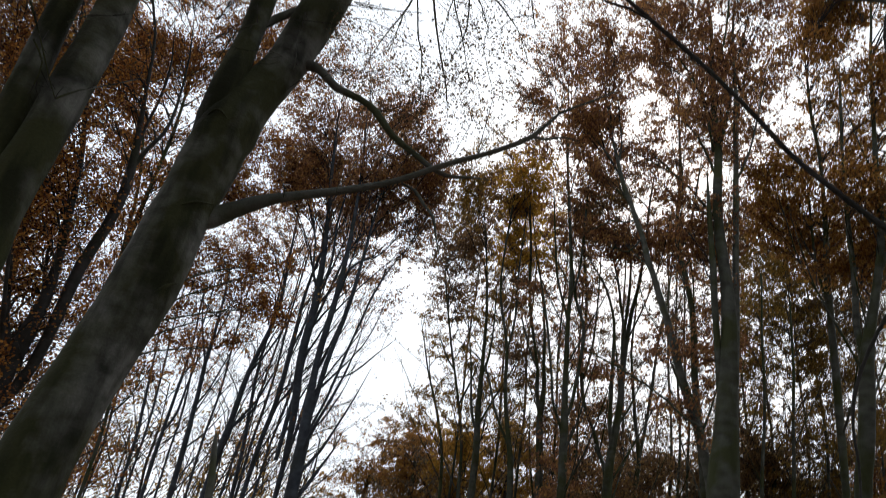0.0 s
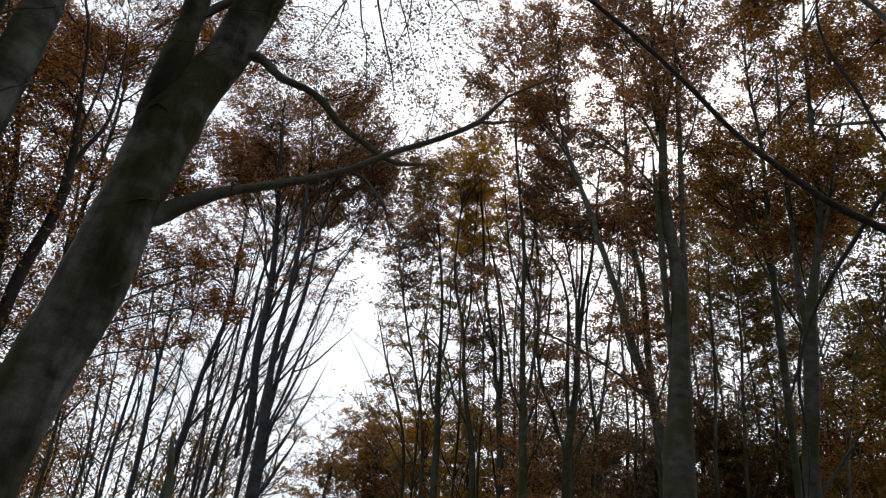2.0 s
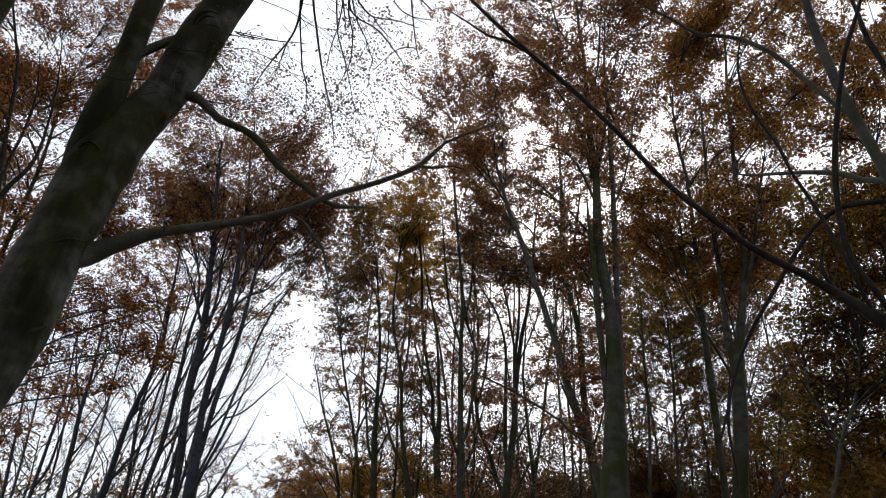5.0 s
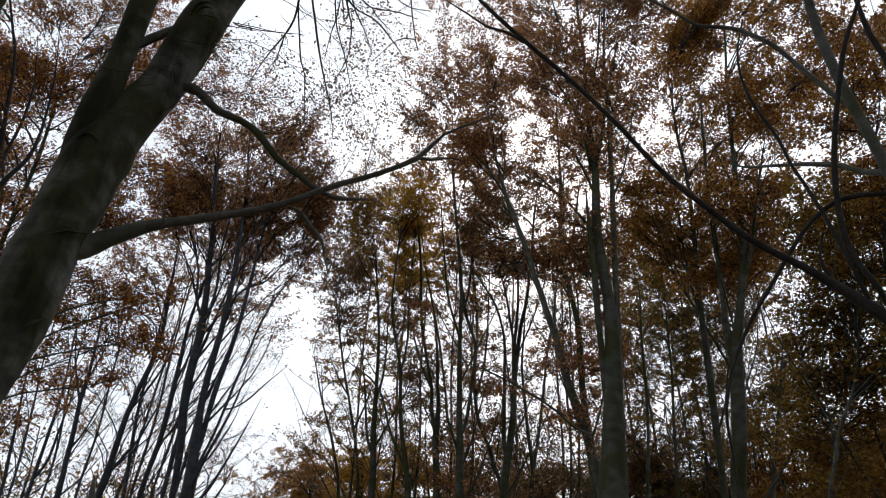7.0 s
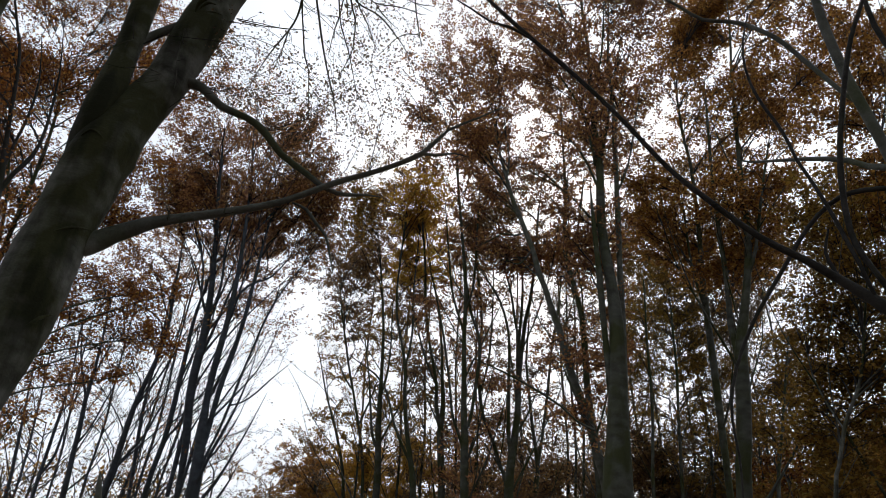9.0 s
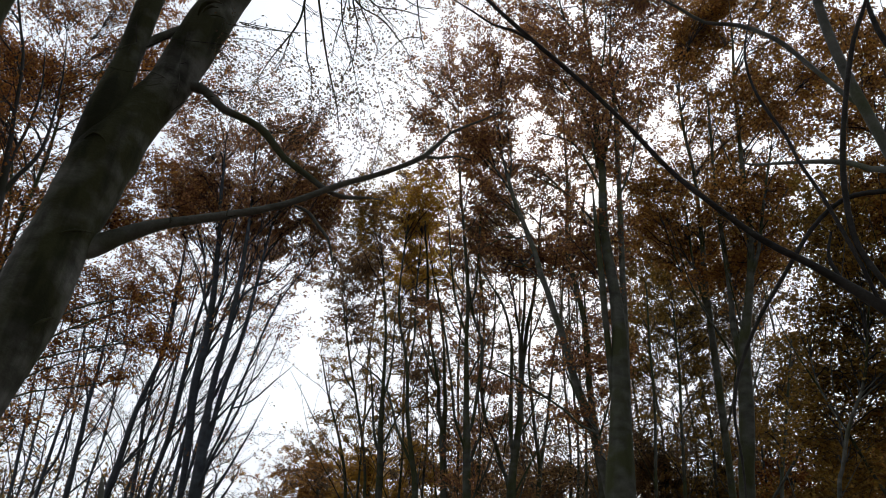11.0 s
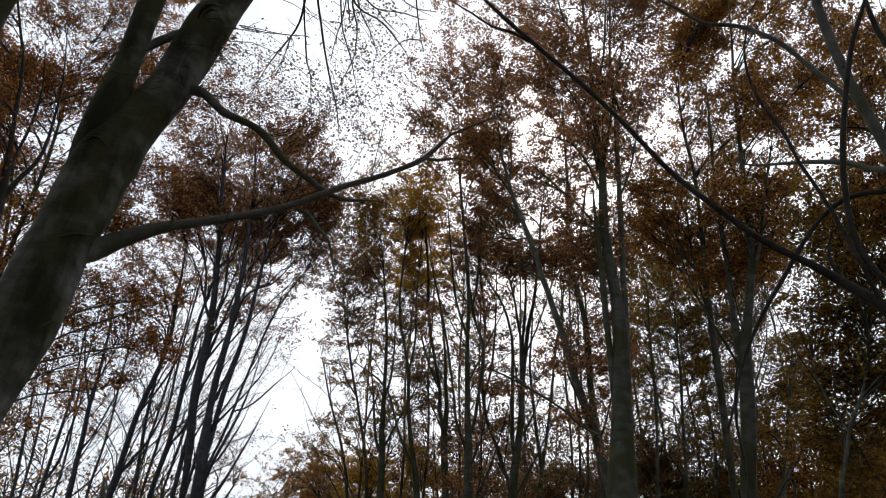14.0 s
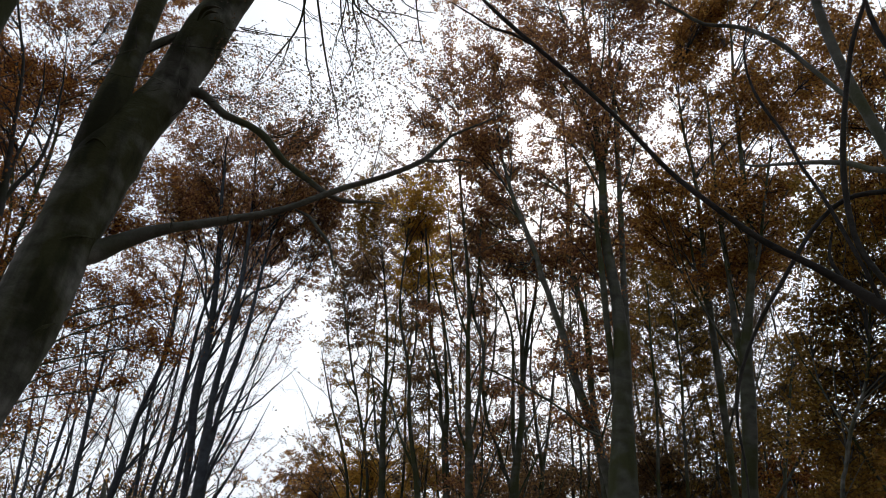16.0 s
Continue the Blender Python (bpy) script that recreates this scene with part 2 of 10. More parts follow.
def grow(wood, green, nodes, lobe, rng, leaf_size, steep=0.6, droop=0.0, fine=1.0, reach=50.0):
    """Grows boughs from the nodes (x, y, z, r, direction) into a lobe of the crown: centre, half axes, bough count,
    share of leaves. Returns the nodes with the new boughs."""
    cx, cy, cz, ax, ay, az, count, share = lobe
    tips = rng.normal(0, 1, (int(count * 1.5) + 1, 3))
    tips = unit(tips) * rng.uniform(0.15, 1, (len(tips), 1)) ** 0.5 * np.array([ax, ay, az]) + np.array([cx, cy, cz])
    clump = np.array([noise.noise(Vector(p) * 0.8) + 0.6 * noise.noise(Vector(p) * 2.0) for p in tips]) + rng.normal(0, 0.12, len(tips))
    tips = tips[np.argsort(-clump)[:count]]
    order = np.argsort(np.min(np.linalg.norm(tips[:, None, :] - nodes[None, ::4, :3], axis=2), axis=1))
    P_all, R_all, TP, TR, LP, LD = [], [], [], [], [], []
    used = np.zeros(len(nodes))
    for tip in tips[order]:
        off = tip - nodes[:, :3]
        dist = np.linalg.norm(off, axis=1) + 1e-6
        rise = off[:, 2] / dist
        cost = dist * (1 + 1.6 * np.maximum(0, steep - rise)) + 6.0 * np.maximum(0, 0.012 - nodes[:, 3]) / 0.012 + 0.7 * used
        b = int(np.argmin(cost))
        used[max(0, b - 2):b + 3] += 1
        start, length = nodes[b, :3], dist[b]
        if length < 0.15 or length > reach * max(ax, ay, az):
            continue
        out = nodes[b, 4:7] * 0.5 + np.array([0, 0, 0.35]) + off[b] / length * 0.6
        c1 = start + unit(out) * length * 0.42
        c2 = tip - unit(off[b] / length + np.array([0, 0, 0.2 - droop])) * length * 0.25
        k = 7
        t = np.linspace(0, 1, k)[:, None]
        path = (1 - t) ** 3 * start + 3 * (1 - t) ** 2 * t * c1 + 3 * (1 - t) * t ** 2 * c2 + t ** 3 * tip
        path[1:-1] += rng.normal(0, 0.022 * length ** 0.7, (k - 2, 3))
        r0 = min(nodes[b, 3] * 0.62, (0.005 + 0.0065 * length) * fine)
        rad = np.linspace(r0, 0.003 * fine ** 0.5, k)
        P_all.append(path)
        R_all.append(rad)
        d = unit(np.gradient(path, axis=0))
        nodes = np.concatenate([nodes, np.concatenate([path[2:], rad[2:, None], d[2:]], 1)])
        used = np.concatenate([used, np.zeros(k - 2)])
        m = int(min(12, 3 + length * 2.5))
        s = np.sort(rng.uniform(0.32 if length > 1.2 else 0.1, 1.0, m)) * (k - 1.001)
        i = s.astype(int)
        f = (s - i)[:, None]
        root = path[i] * (1 - f) + path[i + 1] * f
        along = d[i]
        side = unit(np.cross(along, np.array([0, 0, 1.0])) + rng.normal(0, 0.25, (m, 3))) * np.where(np.arange(m) % 2, 1, -1)[:, None]
        way = unit(side * 0.75 + along * 0.65 + np.array([0, 0, 0.12 - droop]) + rng.normal(0, 0.18, (m, 3)))
        ln = rng.uniform(0.28, 0.85, (m, 1)) * (1.15 - 0.5 * s[:, None] / k)
        bend = way + rng.normal(0, 0.2, (m, 3)) - np.array([0, 0, 0.1 + droop])
        tw = np.stack([root, root + unit(way + unit(bend)) * ln], 1)
        TP.append(tw)
        TR.append(np.tile([0.0045 * fine, 0.002 * fine], (m, 1)))
        per = 32
        g = rng.uniform(0.15, 1.05, (m, per))
        q = root[:, None] + (tw[:, None, 1] - root[:, None]) * g[..., None] + rng.normal(0, 0.05, (m, per, 3))
        keep = rng.uniform(0, 1, (m, per)) < share * rng.uniform(0.35, 1.65)
        alt = np.where(np.arange(per) % 2, 1, -1)[None, :, None]
        perp = unit(np.cross(way, np.array([0, 0, 1.0])))[:, None, :] * alt
        LP.append(q[keep])
        LD.append((unit(bend)[:, None, :] * 0.6 + perp)[keep])
    if P_all:
        tubes(wood, np.array(P_all), np.array(R_all), 3)
        tubes(wood, np.concatenate(TP), np.concatenate(TR), 3)
        LP, LD = np.concatenate(LP), np.concatenate(LD)
        if len(LP):
            leaves(green, LP, LD, rng, leaf_size)
    return nodes


def spurs(wood, pts, rng):
    """Short knobbly side shoots along a hanging twig."""
    d = unit(np.gradient(pts[:, :3], axis=0))
    at = rng.uniform(0, 1, len(pts)) < 0.75
    p, d, r = pts[at, :3], d[at], pts[at, 3]
    n = len(p)
    way = unit(d * 0.7 + rng.normal(0, 0.55, (n, 3)))
    ln = rng.uniform(0.015, 0.1, (n, 1)) * np.where(rng.uniform(0, 1, (n, 1)) < 0.15, 2.6, 1.0)
    mid = p + way * ln * 0.5 + rng.normal(0, 0.006, (n, 3))
    tubes(wood, np.stack([p, mid, mid + unit(way + rng.normal(0, 0.35, (n, 3))) * ln * 0.5], 1), np.stack([np.minimum(r, 0.004), np.full(n, 0.0028), np.full(n, 0.0016)], 1), 3)


def part(name, mesh, parent, label=""):
    ob = new(name, mesh)
    ob.parent = parent
    return tagged(ob, label) if label else ob


def upswept(trunk, count, rng, light):
    """Steep side limbs that leave the trunk above its clear bole, as rows of x, y, z, r."""
    pts = spline(trunk, 0.3)
    d = unit(np.gradient(pts[:, :3], axis=0))
    made = []
    for k in range(count):
        i = int(len(pts) * (0.26 + 0.56 * (k + rng.uniform(0, 1)) / count))
        a = rng.uniform(0, 2 * math.pi)
        out = unit(np.array([math.cos(a) + light[0] * 1.3, math.sin(a) + light[1] * 1.3, 0.0]))
        length = rng.uniform(2.0, 5.2 - 1.4 * light[0])
        r = pts[i, 3] * rng.uniform(0.16, 0.42)
        p, rows = pts[i, :3].copy(), [(*pts[i, :3], r)]
        for j in range(4):
            p = p + unit(d[i] + out * (0.62 - 0.1 * j) + rng.normal(0, 0.07, 3)) * length / 4
            rows.append((*p, max(0.006, r * (1 - 0.23 * (j + 1)))))
        made.append(rows)
    return made


def tree(label, seed, trunk, limbs=(), lobes=(), bark="grey", leaf="brown", leaf_size=0.075, near=False, steep=0.6, droop=0.0, group="", kind_name="beech_tree", forks=0, fine=1.0, light=(0.0, 0.0), reach=50.0):
    """One tree. trunk, limbs: (part name, rows of x, y, z, r); lobes of the crown as in grow()."""
    rng = np.random.RandomState(seed)
    origin = np.array([trunk[0][0], trunk[0][1], 0.0])
    root = new(kind_name)
    root.location = origin
    tagged(root, label, "tree", group)
    nodes, made = [], []
    limbs = [*limbs, *(("limb", r) for r in upswept(trunk, forks, rng, light))]
    for name, rows in [("trunk", trunk), *limbs]:
        pts = spline(rows, 0.12 if near else 0.35)
        if not near:
            sway = np.array([[noise.noise(Vector((z * 0.45, seed * 7.3, c))) for c in (0.0, 40.0)] for z in pts[:, 2]])
            pts[:, :2] += sway * 0.05 * np.clip(pts[:, 2:3] / 4, 0, 1) * (1 if name == "trunk" else 0.5)
        pts[:, :3] -= origin
        big = pts[0, 3]
        sides = 28 if near and big > 0.12 else 14 if near else 10 if big > 0.06 else 6
        # limbs of mossy trees take pale bark: ground bounce put into their colour
        mesh = stem_mesh(name, pts, BARK["dark" if name == "bough" else "pale" if name == "limb" and bark == "mossy" else bark], sides, 0.09 if near and big > 0.12 else 0.06)
        holder = root
        if near and made:
            gap = [float(np.min(np.linalg.norm(p - pts[0, :3], axis=1))) - r for _, p, r in made]
            best = int(np.argmin(gap))
            if made[best][0].name.split(".")[0] != "trunk" and made[best][0].parent == root:
                holder = made[best][0]
        made.append((part(name, mesh, holder), pts[:, :3], float(pts[len(pts) // 2, 3])))
        d = unit(np.gradient(pts[:, :3], axis=0))
        if name != "bark_ridge":
            nodes.append(np.concatenate([pts, d], 1)[:: 2 if near else 1])
    nodes = np.concatenate(nodes)
    wood, green = Soup(), Soup()
    for name, rows in limbs:
        if name == "hanging_twig":
            spurs(wood, spline(rows, 0.05) - np.array([*origin, 0.0]), rng)
    for lobe in lobes:
        lobe = (*(np.array(lobe[:3]) - origin), *lobe[3:])
        nodes = grow(wood, green, nodes, lobe, rng, leaf_size, steep, droop, fine, reach)
    if wood.count:
        tagged(part("twig_mass", wood.mesh("twig_mass", BARK["dark"]), root, "fine dark twigs"), kind="stuff")
    if green.count:
        tagged(part("foliage", green.mesh("foliage", LEAF[leaf], False), root, {"rust": "rust-orange autumn leaves", "brown": "brown autumn leaves", "orange": "orange-brown autumn leaves", "gold": "golden brown leaves", "bronze": "bronze-brown autumn leaves", "yellow": "yellow-ochre autumn leaves", "olive": "olive and ochre leaves", "dull": "dull brown leaves"}[leaf]), kind="stuff")
    return root


class Plan:
    """A tree being planned: its trunk and limbs as rows of x, y, z, radius, and the lobes of its crown."""

    def __init__(self, label, seed, **look_of):
        self.label, self.seed, self.look_of = label, seed, look_of
        self.stem, self.limbs, self.lobes = (), [], []

    def trunk(self, *rows):
        self.stem = rows

    def limb(self, name, *rows):
        self.limbs.append((name, rows))

    def crown(self, x, y, z, ax, ay, az, boughs, leafy):
        self.lobes.append((x, y, z, ax, ay, az, boughs, leafy))

    def build(self):
        return tree(self.label, self.seed, self.stem, self.limbs, self.lobes, **self.look_of)


# ---- ground ----
ground_mat, gn, gl, gb = node_material("leaf_litter", 0.9)
g_co = gn.new("ShaderNodeTexCoord")
g_vor = gn.new("ShaderNodeTexVoronoi")
g_vor.inputs["Scale"].default_value = 14
g_no = gn.new("ShaderNodeTexNoise")
g_no.inputs["Scale"].default_value, g_no.inputs["Detail"].default_value = 0.4, 6
gl.new(g_co.outputs["Object"], g_vor.inputs["Vector"])
gl.new(g_co.outputs["Object"], g_no.inputs["Vector"])
g_r = ramp_node(gn, [(0.0, (0.06, 0.03, 0.015)), (0.5, (0.14, 0.065, 0.025)), (1.0, (0.24, 0.12, 0.045))])
gl.new(g_vor.outputs["Color"], g_r.inputs["Fac"])
g_m = gn.new("ShaderNodeMix")
g_m.data_type, g_m.blend_type = "RGBA", "MULTIPLY"
g_m.inputs["Factor"].default_value = 0.6
gl.new(g_r.outputs["Color"], g_m.inputs["A"])
gl.new(g_no.outputs["Color"], g_m.inputs["B"])
gl.new(g_m.outputs["Result"], gb.inputs["Base Color"])
g_b = gn.new("ShaderNodeBump")
g_b.inputs["Strength"].default_value, g_b.inputs["Distance"].default_value = 0.6, 0.03
gl.new(g_vor.outputs["Distance"], g_b.inputs["Height"])
gl.new(g_b.outputs["Normal"], gb.inputs["Normal"])

bm = bmesh.new()
bmesh.ops.create_grid(bm, x_segments=90, y_segments=90, size=1)
for v in bm.verts:
    r = max(abs(v.co.x), abs(v.co.y))
    s = 60 * r + 2900 * r ** 6
    v.co.x, v.co.y = v.co.x / max(r, 1e-6) * s, v.co.y / max(r, 1e-6) * s
    v.co.z = 0.12 * noise.noise(Vector((v.co.x * 0.15, v.co.y * 0.15, 0))) * min(1, max(0, (math.hypot(v.co.x, v.co.y) - 2) / 6)) - 0.06
g_mesh = bpy.data.meshes.new("ground")
bm.to_mesh(g_mesh)
bm.free()
g_mesh.materials.append(ground_mat)
tagged(new("ground", g_mesh), "forest floor covered in brown fallen beech leaves", "ground", kind="structure")


# ---- the great forked beech beside the path ----
t = Plan('huge grey forked beech leaning over with long bare limbs', 1, near=True, bark='mossy', leaf='dull', leaf_size=0.026, droop=0.35, steep=-0.5, fine=0.3, reach=2.0)
t.trunk((-3.258, 4.435, -0.15, 0.437), (-3.252, 4.439, 0.35, 0.336), (-3.202, 4.473, 0.819, 0.301), (-3.146, 4.511, 1.82, 0.269), (-3.066, 4.566, 2.61, 0.243), (-2.991, 4.616, 3.201, 0.234), (-2.924, 4.658, 3.627, 0.246), (-2.88, 4.686, 4.279, 0.238), (-2.845, 4.707, 4.595, 0.225), (-2.801, 4.733, 5.163, 0.247), (-2.778, 4.747, 5.316, 0.258), (-2.743, 4.767, 5.492, 0.225), (-2.643, 4.823, 5.865, 0.2), (-2.534, 4.881, 6.268, 0.184), (-2.397, 4.95, 7.1, 0.206), (-2.316, 4.989, 7.566, 0.202), (-1.796, 4.773, 9.006, 0.168), (-1.543, 4.545, 10.326, 0.144), (-1.677, 4.176, 13.453, 0.109), (-2.166, 3.715, 18.86, 0.068))
t.limb('stem', (-2.908, 4.755, 5.019, 0.135), (-2.894, 4.658, 5.358, 0.141), (-2.864, 4.635, 5.675, 0.133), (-2.861, 4.655, 6.017, 0.121), (-2.872, 4.69, 6.397, 0.11), (-2.874, 4.689, 6.761, 0.113), (-2.876, 4.688, 7.147, 0.116), (-2.926, 4.775, 7.758, 0.12), (-3.087, 4.792, 9.123, 0.128), (-3.537, 4.597, 11.846, 0.115), (-4.379, 3.954, 16.623, 0.074))
t.limb('limb', (-2.817, 4.724, 4.355, 0.074), (-2.671, 4.808, 4.463, 0.091), (-2.519, 4.833, 4.576, 0.071), (-2.342, 4.866, 4.694, 0.058), (-2.153, 4.898, 4.787, 0.040), (-1.78, 4.992, 4.949, 0.037), (-1.35, 5.022, 5.108, 0.028), (-0.908, 5.018, 5.342, 0.026), (-0.535, 4.971, 5.47, 0.022), (-0.198, 4.896, 5.618, 0.023), (-0.002, 4.85, 5.839, 0.012), (0.26, 4.793, 5.956, 0.009), (0.479, 4.776, 6.089, 0.004))
t.limb('limb', (-2.573, 4.861, 6.244, 0.048), (-2.365, 4.91, 6.274, 0.052), (-2.22, 4.922, 6.228, 0.042), (-2.004, 4.907, 6.01, 0.036), (-1.754, 4.895, 5.886, 0.029), (-1.599, 4.948, 5.795, 0.034), (-1.427, 5, 5.597, 0.029), (-1.192, 5.061, 5.446, 0.026), (-1.001, 5.103, 5.326, 0.021), (-0.841, 5.132, 5.299, 0.017), (-0.675, 5.156, 5.328, 0.010), (-0.549, 5.171, 5.324, 0.004))
t.limb('limb', (-1.262, 5.045, 5.124, 0.009), (-1.141, 5.073, 5.083, 0.014), (-1.047, 5.093, 4.967, 0.014), (-0.95, 5.112, 4.857, 0.012), (-0.903, 5.121, 4.701, 0.009), (-0.849, 5.13, 4.514, 0.003))
t.limb('limb', (-2.849, 4.704, 6.442, 0.024), (-2.759, 4.758, 6.653, 0.042), (-2.655, 4.817, 6.833, 0.038), (-2.568, 4.864, 6.971, 0.036), (-2.507, 4.895, 7.139, 0.039), (-2.414, 4.942, 7.416, 0.043))
t.limb('limb', (-0.207, 4.896, 5.611, 0.017), (-0.086, 4.899, 5.598, 0.012), (0.057, 4.9, 5.633, 0.007), (0.179, 4.897, 5.602, 0.005))
t.limb('bough', (-1.677, 4.176, 13.453, 0.035), (-1.451, 4.785, 11.069, 0.026), (-1.125, 5.179, 9.714, 0.02), (-0.817, 5.439, 9.146, 0.015), (-0.451, 5.481, 8.622, 0.009), (-0.244, 5.495, 8.365, 0.006))
t.limb('bough', (-1.543, 4.545, 10.326, 0.027), (-1.49, 4.668, 8.868, 0.018), (-1.266, 4.94, 8.312, 0.013), (-1.161, 5.069, 7.939, 0.01), (-1.08, 5.087, 7.532, 0.004))
t.limb('hanging_twig', (-2.727, 4.486, 6.327, 0.006), (-2.842, 4.414, 6.137, 0.005), (-2.897, 4.378, 5.739, 0.004), (-3.064, 4.263, 5.432, 0.003), (-3.237, 4.133, 5.238, 0.002))
t.limb('hanging_twig', (-2.469, 4.633, 6.092, 0.006), (-2.594, 4.565, 6.093, 0.005), (-2.713, 4.495, 5.999, 0.004), (-2.839, 4.416, 5.961, 0.003))
t.limb('hanging_twig', (-2.421, 4.658, 6.688, 0.006), (-2.415, 4.662, 6.402, 0.005), (-2.371, 4.684, 6.151, 0.004), (-2.355, 4.692, 5.993, 0.003))
t.limb('hanging_twig', (-2.475, 4.63, 6.022, 0.006), (-2.552, 4.588, 5.942, 0.004), (-2.635, 4.541, 5.921, 0.003))
t.limb('hanging_twig', (-2.04, 4.837, 7.039, 0.006), (-1.82, 4.924, 7.078, 0.005), (-1.572, 5.009, 7.154, 0.003))
t.limb('hanging_twig', (-2.129, 4.799, 4.716, 0.005), (-2.136, 4.796, 4.783, 0.004), (-2.165, 4.783, 4.842, 0.003))
t.limb('hanging_twig', (-1.763, 4.945, 4.912, 0.006), (-1.76, 4.946, 4.986, 0.004), (-1.737, 4.954, 5.05, 0.003))
t.limb('bark_ridge', (-2.77, 4.655, 5.789, 0.007), (-2.742, 4.603, 5.623, 0.013), (-2.734, 4.577, 5.515, 0.007))
t.limb('bark_ridge', (-2.736, 4.576, 5.507, 0.007), (-2.789, 4.559, 5.428, 0.013), (-2.837, 4.537, 5.346, 0.007))
t.limb('bark_ridge', (-2.956, 4.566, 5.234, 0.004), (-2.865, 4.515, 5.174, 0.013), (-2.805, 4.499, 5.143, 0.004))
t.limb('bark_ridge', (-2.649, 4.541, 5.201, 0.006), (-2.596, 4.601, 5.289, 0.016), (-2.546, 4.701, 5.33, 0.006))
t.limb('bark_ridge', (-2.546, 4.695, 5.337, 0.008), (-2.536, 4.749, 5.323, 0.013), (-2.54, 4.765, 5.265, 0.008))
t.limb('bark_ridge', (-2.755, 4.474, 4.356, 0.004), (-2.679, 4.541, 4.439, 0.012), (-2.624, 4.702, 4.524, 0.004))
t.limb('bark_ridge', (-2.691, 4.474, 3.615, 0.005), (-2.661, 4.534, 3.701, 0.014), (-2.648, 4.662, 3.792, 0.005))
t.limb('bark_ridge', (-2.691, 4.719, 6.094, 0.004), (-2.601, 4.693, 6.062, 0.011), (-2.52, 4.706, 6.054, 0.004))
t.limb('hanging_twig', (-1.525, 4.601, 8.208, 0.014), (-1.499, 4.805, 7.771, 0.011), (-1.516, 4.915, 7.481, 0.011), (-1.538, 4.964, 7.289, 0.01), (-1.6, 4.997, 7.121, 0.008), (-1.713, 5.045, 6.929, 0.007), (-1.823, 5.106, 6.716, 0.005), (-1.903, 5.173, 6.495, 0.003))
t.limb('hanging_twig', (-1.69, 5.278, 7.431, 0.007), (-1.666, 5.163, 7.14, 0.006), (-1.646, 5.047, 6.85, 0.004), (-1.664, 4.93, 6.562, 0.003))
t.limb('hanging_twig', (-1.611, 4.797, 8.391, 0.012), (-1.574, 4.936, 7.937, 0.01), (-1.542, 5.022, 7.567, 0.009), (-1.491, 5.071, 7.254, 0.007), (-1.434, 5.131, 6.925, 0.007), (-1.363, 5.115, 6.715, 0.005), (-1.323, 5.178, 6.382, 0.004), (-1.28, 5.218, 6.084, 0.003))
t.limb('hanging_twig', (-1.479, 4.706, 8.366, 0.015), (-1.454, 4.918, 7.924, 0.012), (-1.412, 5.018, 7.659, 0.011), (-1.362, 5.085, 7.446, 0.01), (-1.31, 5.166, 7.211, 0.01), (-1.235, 5.274, 6.933, 0.008), (-1.17, 5.335, 6.729, 0.007), (-1.111, 5.395, 6.527, 0.006), (-1.072, 5.483, 6.281, 0.003))
t.limb('hanging_twig', (-1.17, 4.578, 8.023, 0.011), (-1.16, 4.767, 7.665, 0.008), (-1.131, 4.924, 7.357, 0.007), (-1.095, 4.991, 7.193, 0.006), (-1.012, 5.084, 6.986, 0.006), (-0.952, 5.178, 6.779, 0.004), (-0.893, 5.264, 6.583, 0.003))
t.limb('hanging_twig', (-1.121, 4.694, 8.1, 0.011), (-1.101, 4.84, 7.677, 0.007), (-1.114, 4.921, 7.355, 0.006), (-1.153, 4.955, 7.108, 0.005), (-1.178, 5.008, 6.83, 0.003))
t.limb('hanging_twig', (-1.035, 4.572, 8.026, 0.012), (-1.022, 4.7, 7.674, 0.011), (-1.012, 4.794, 7.374, 0.009), (-0.947, 4.84, 7.151, 0.007), (-0.937, 4.885, 6.93, 0.006), (-0.945, 4.9, 6.755, 0.005), (-1.051, 4.977, 6.482, 0.003))
t.limb('hanging_twig', (-1.028, 4.675, 7.992, 0.01), (-1.014, 4.826, 7.666, 0.008), (-0.938, 4.927, 7.417, 0.007), (-0.84, 4.981, 7.243, 0.005), (-0.75, 5.07, 7.014, 0.003))
t.limb('hanging_twig', (-1.055, 4.862, 7.709, 0.011), (-1.019, 4.911, 7.559, 0.01), (-0.914, 4.932, 7.451, 0.008), (-0.766, 4.94, 7.365, 0.007), (-0.645, 4.97, 7.245, 0.007), (-0.553, 4.999, 7.125, 0.006), (-0.45, 5.042, 6.984, 0.004), (-0.346, 5.149, 6.743, 0.003))
t.limb('hanging_twig', (-1.045, 4.991, 8.053, 0.01), (-0.976, 5.018, 7.826, 0.009), (-0.823, 5.025, 7.63, 0.007), (-0.67, 4.97, 7.533, 0.006), (-0.492, 4.913, 7.437, 0.005), (-0.328, 4.875, 7.314, 0.003))
t.limb('hanging_twig', (-0.437, 4.669, 8.125, 0.01), (-0.429, 4.788, 7.752, 0.008), (-0.393, 4.856, 7.46, 0.007), (-0.355, 4.892, 7.219, 0.006), (-0.321, 4.895, 7.028, 0.005), (-0.291, 4.874, 6.876, 0.003))
t.limb('hanging_twig', (-0.81, 5.052, 7.655, 0.007), (-0.715, 4.973, 7.407, 0.006), (-0.569, 4.898, 7.153, 0.003))
t.limb('hanging_twig', (-0.336, 5.096, 7.275, 0.006), (-0.466, 5.038, 7.215, 0.005), (-0.579, 5.02, 7.091, 0.004), (-0.706, 5.04, 6.908, 0.003))
t.limb('hanging_twig', (-0.659, 4.883, 8.125, 0.008), (-0.596, 4.933, 7.75, 0.006), (-0.413, 4.899, 7.51, 0.005), (-0.2, 4.804, 7.363, 0.003))
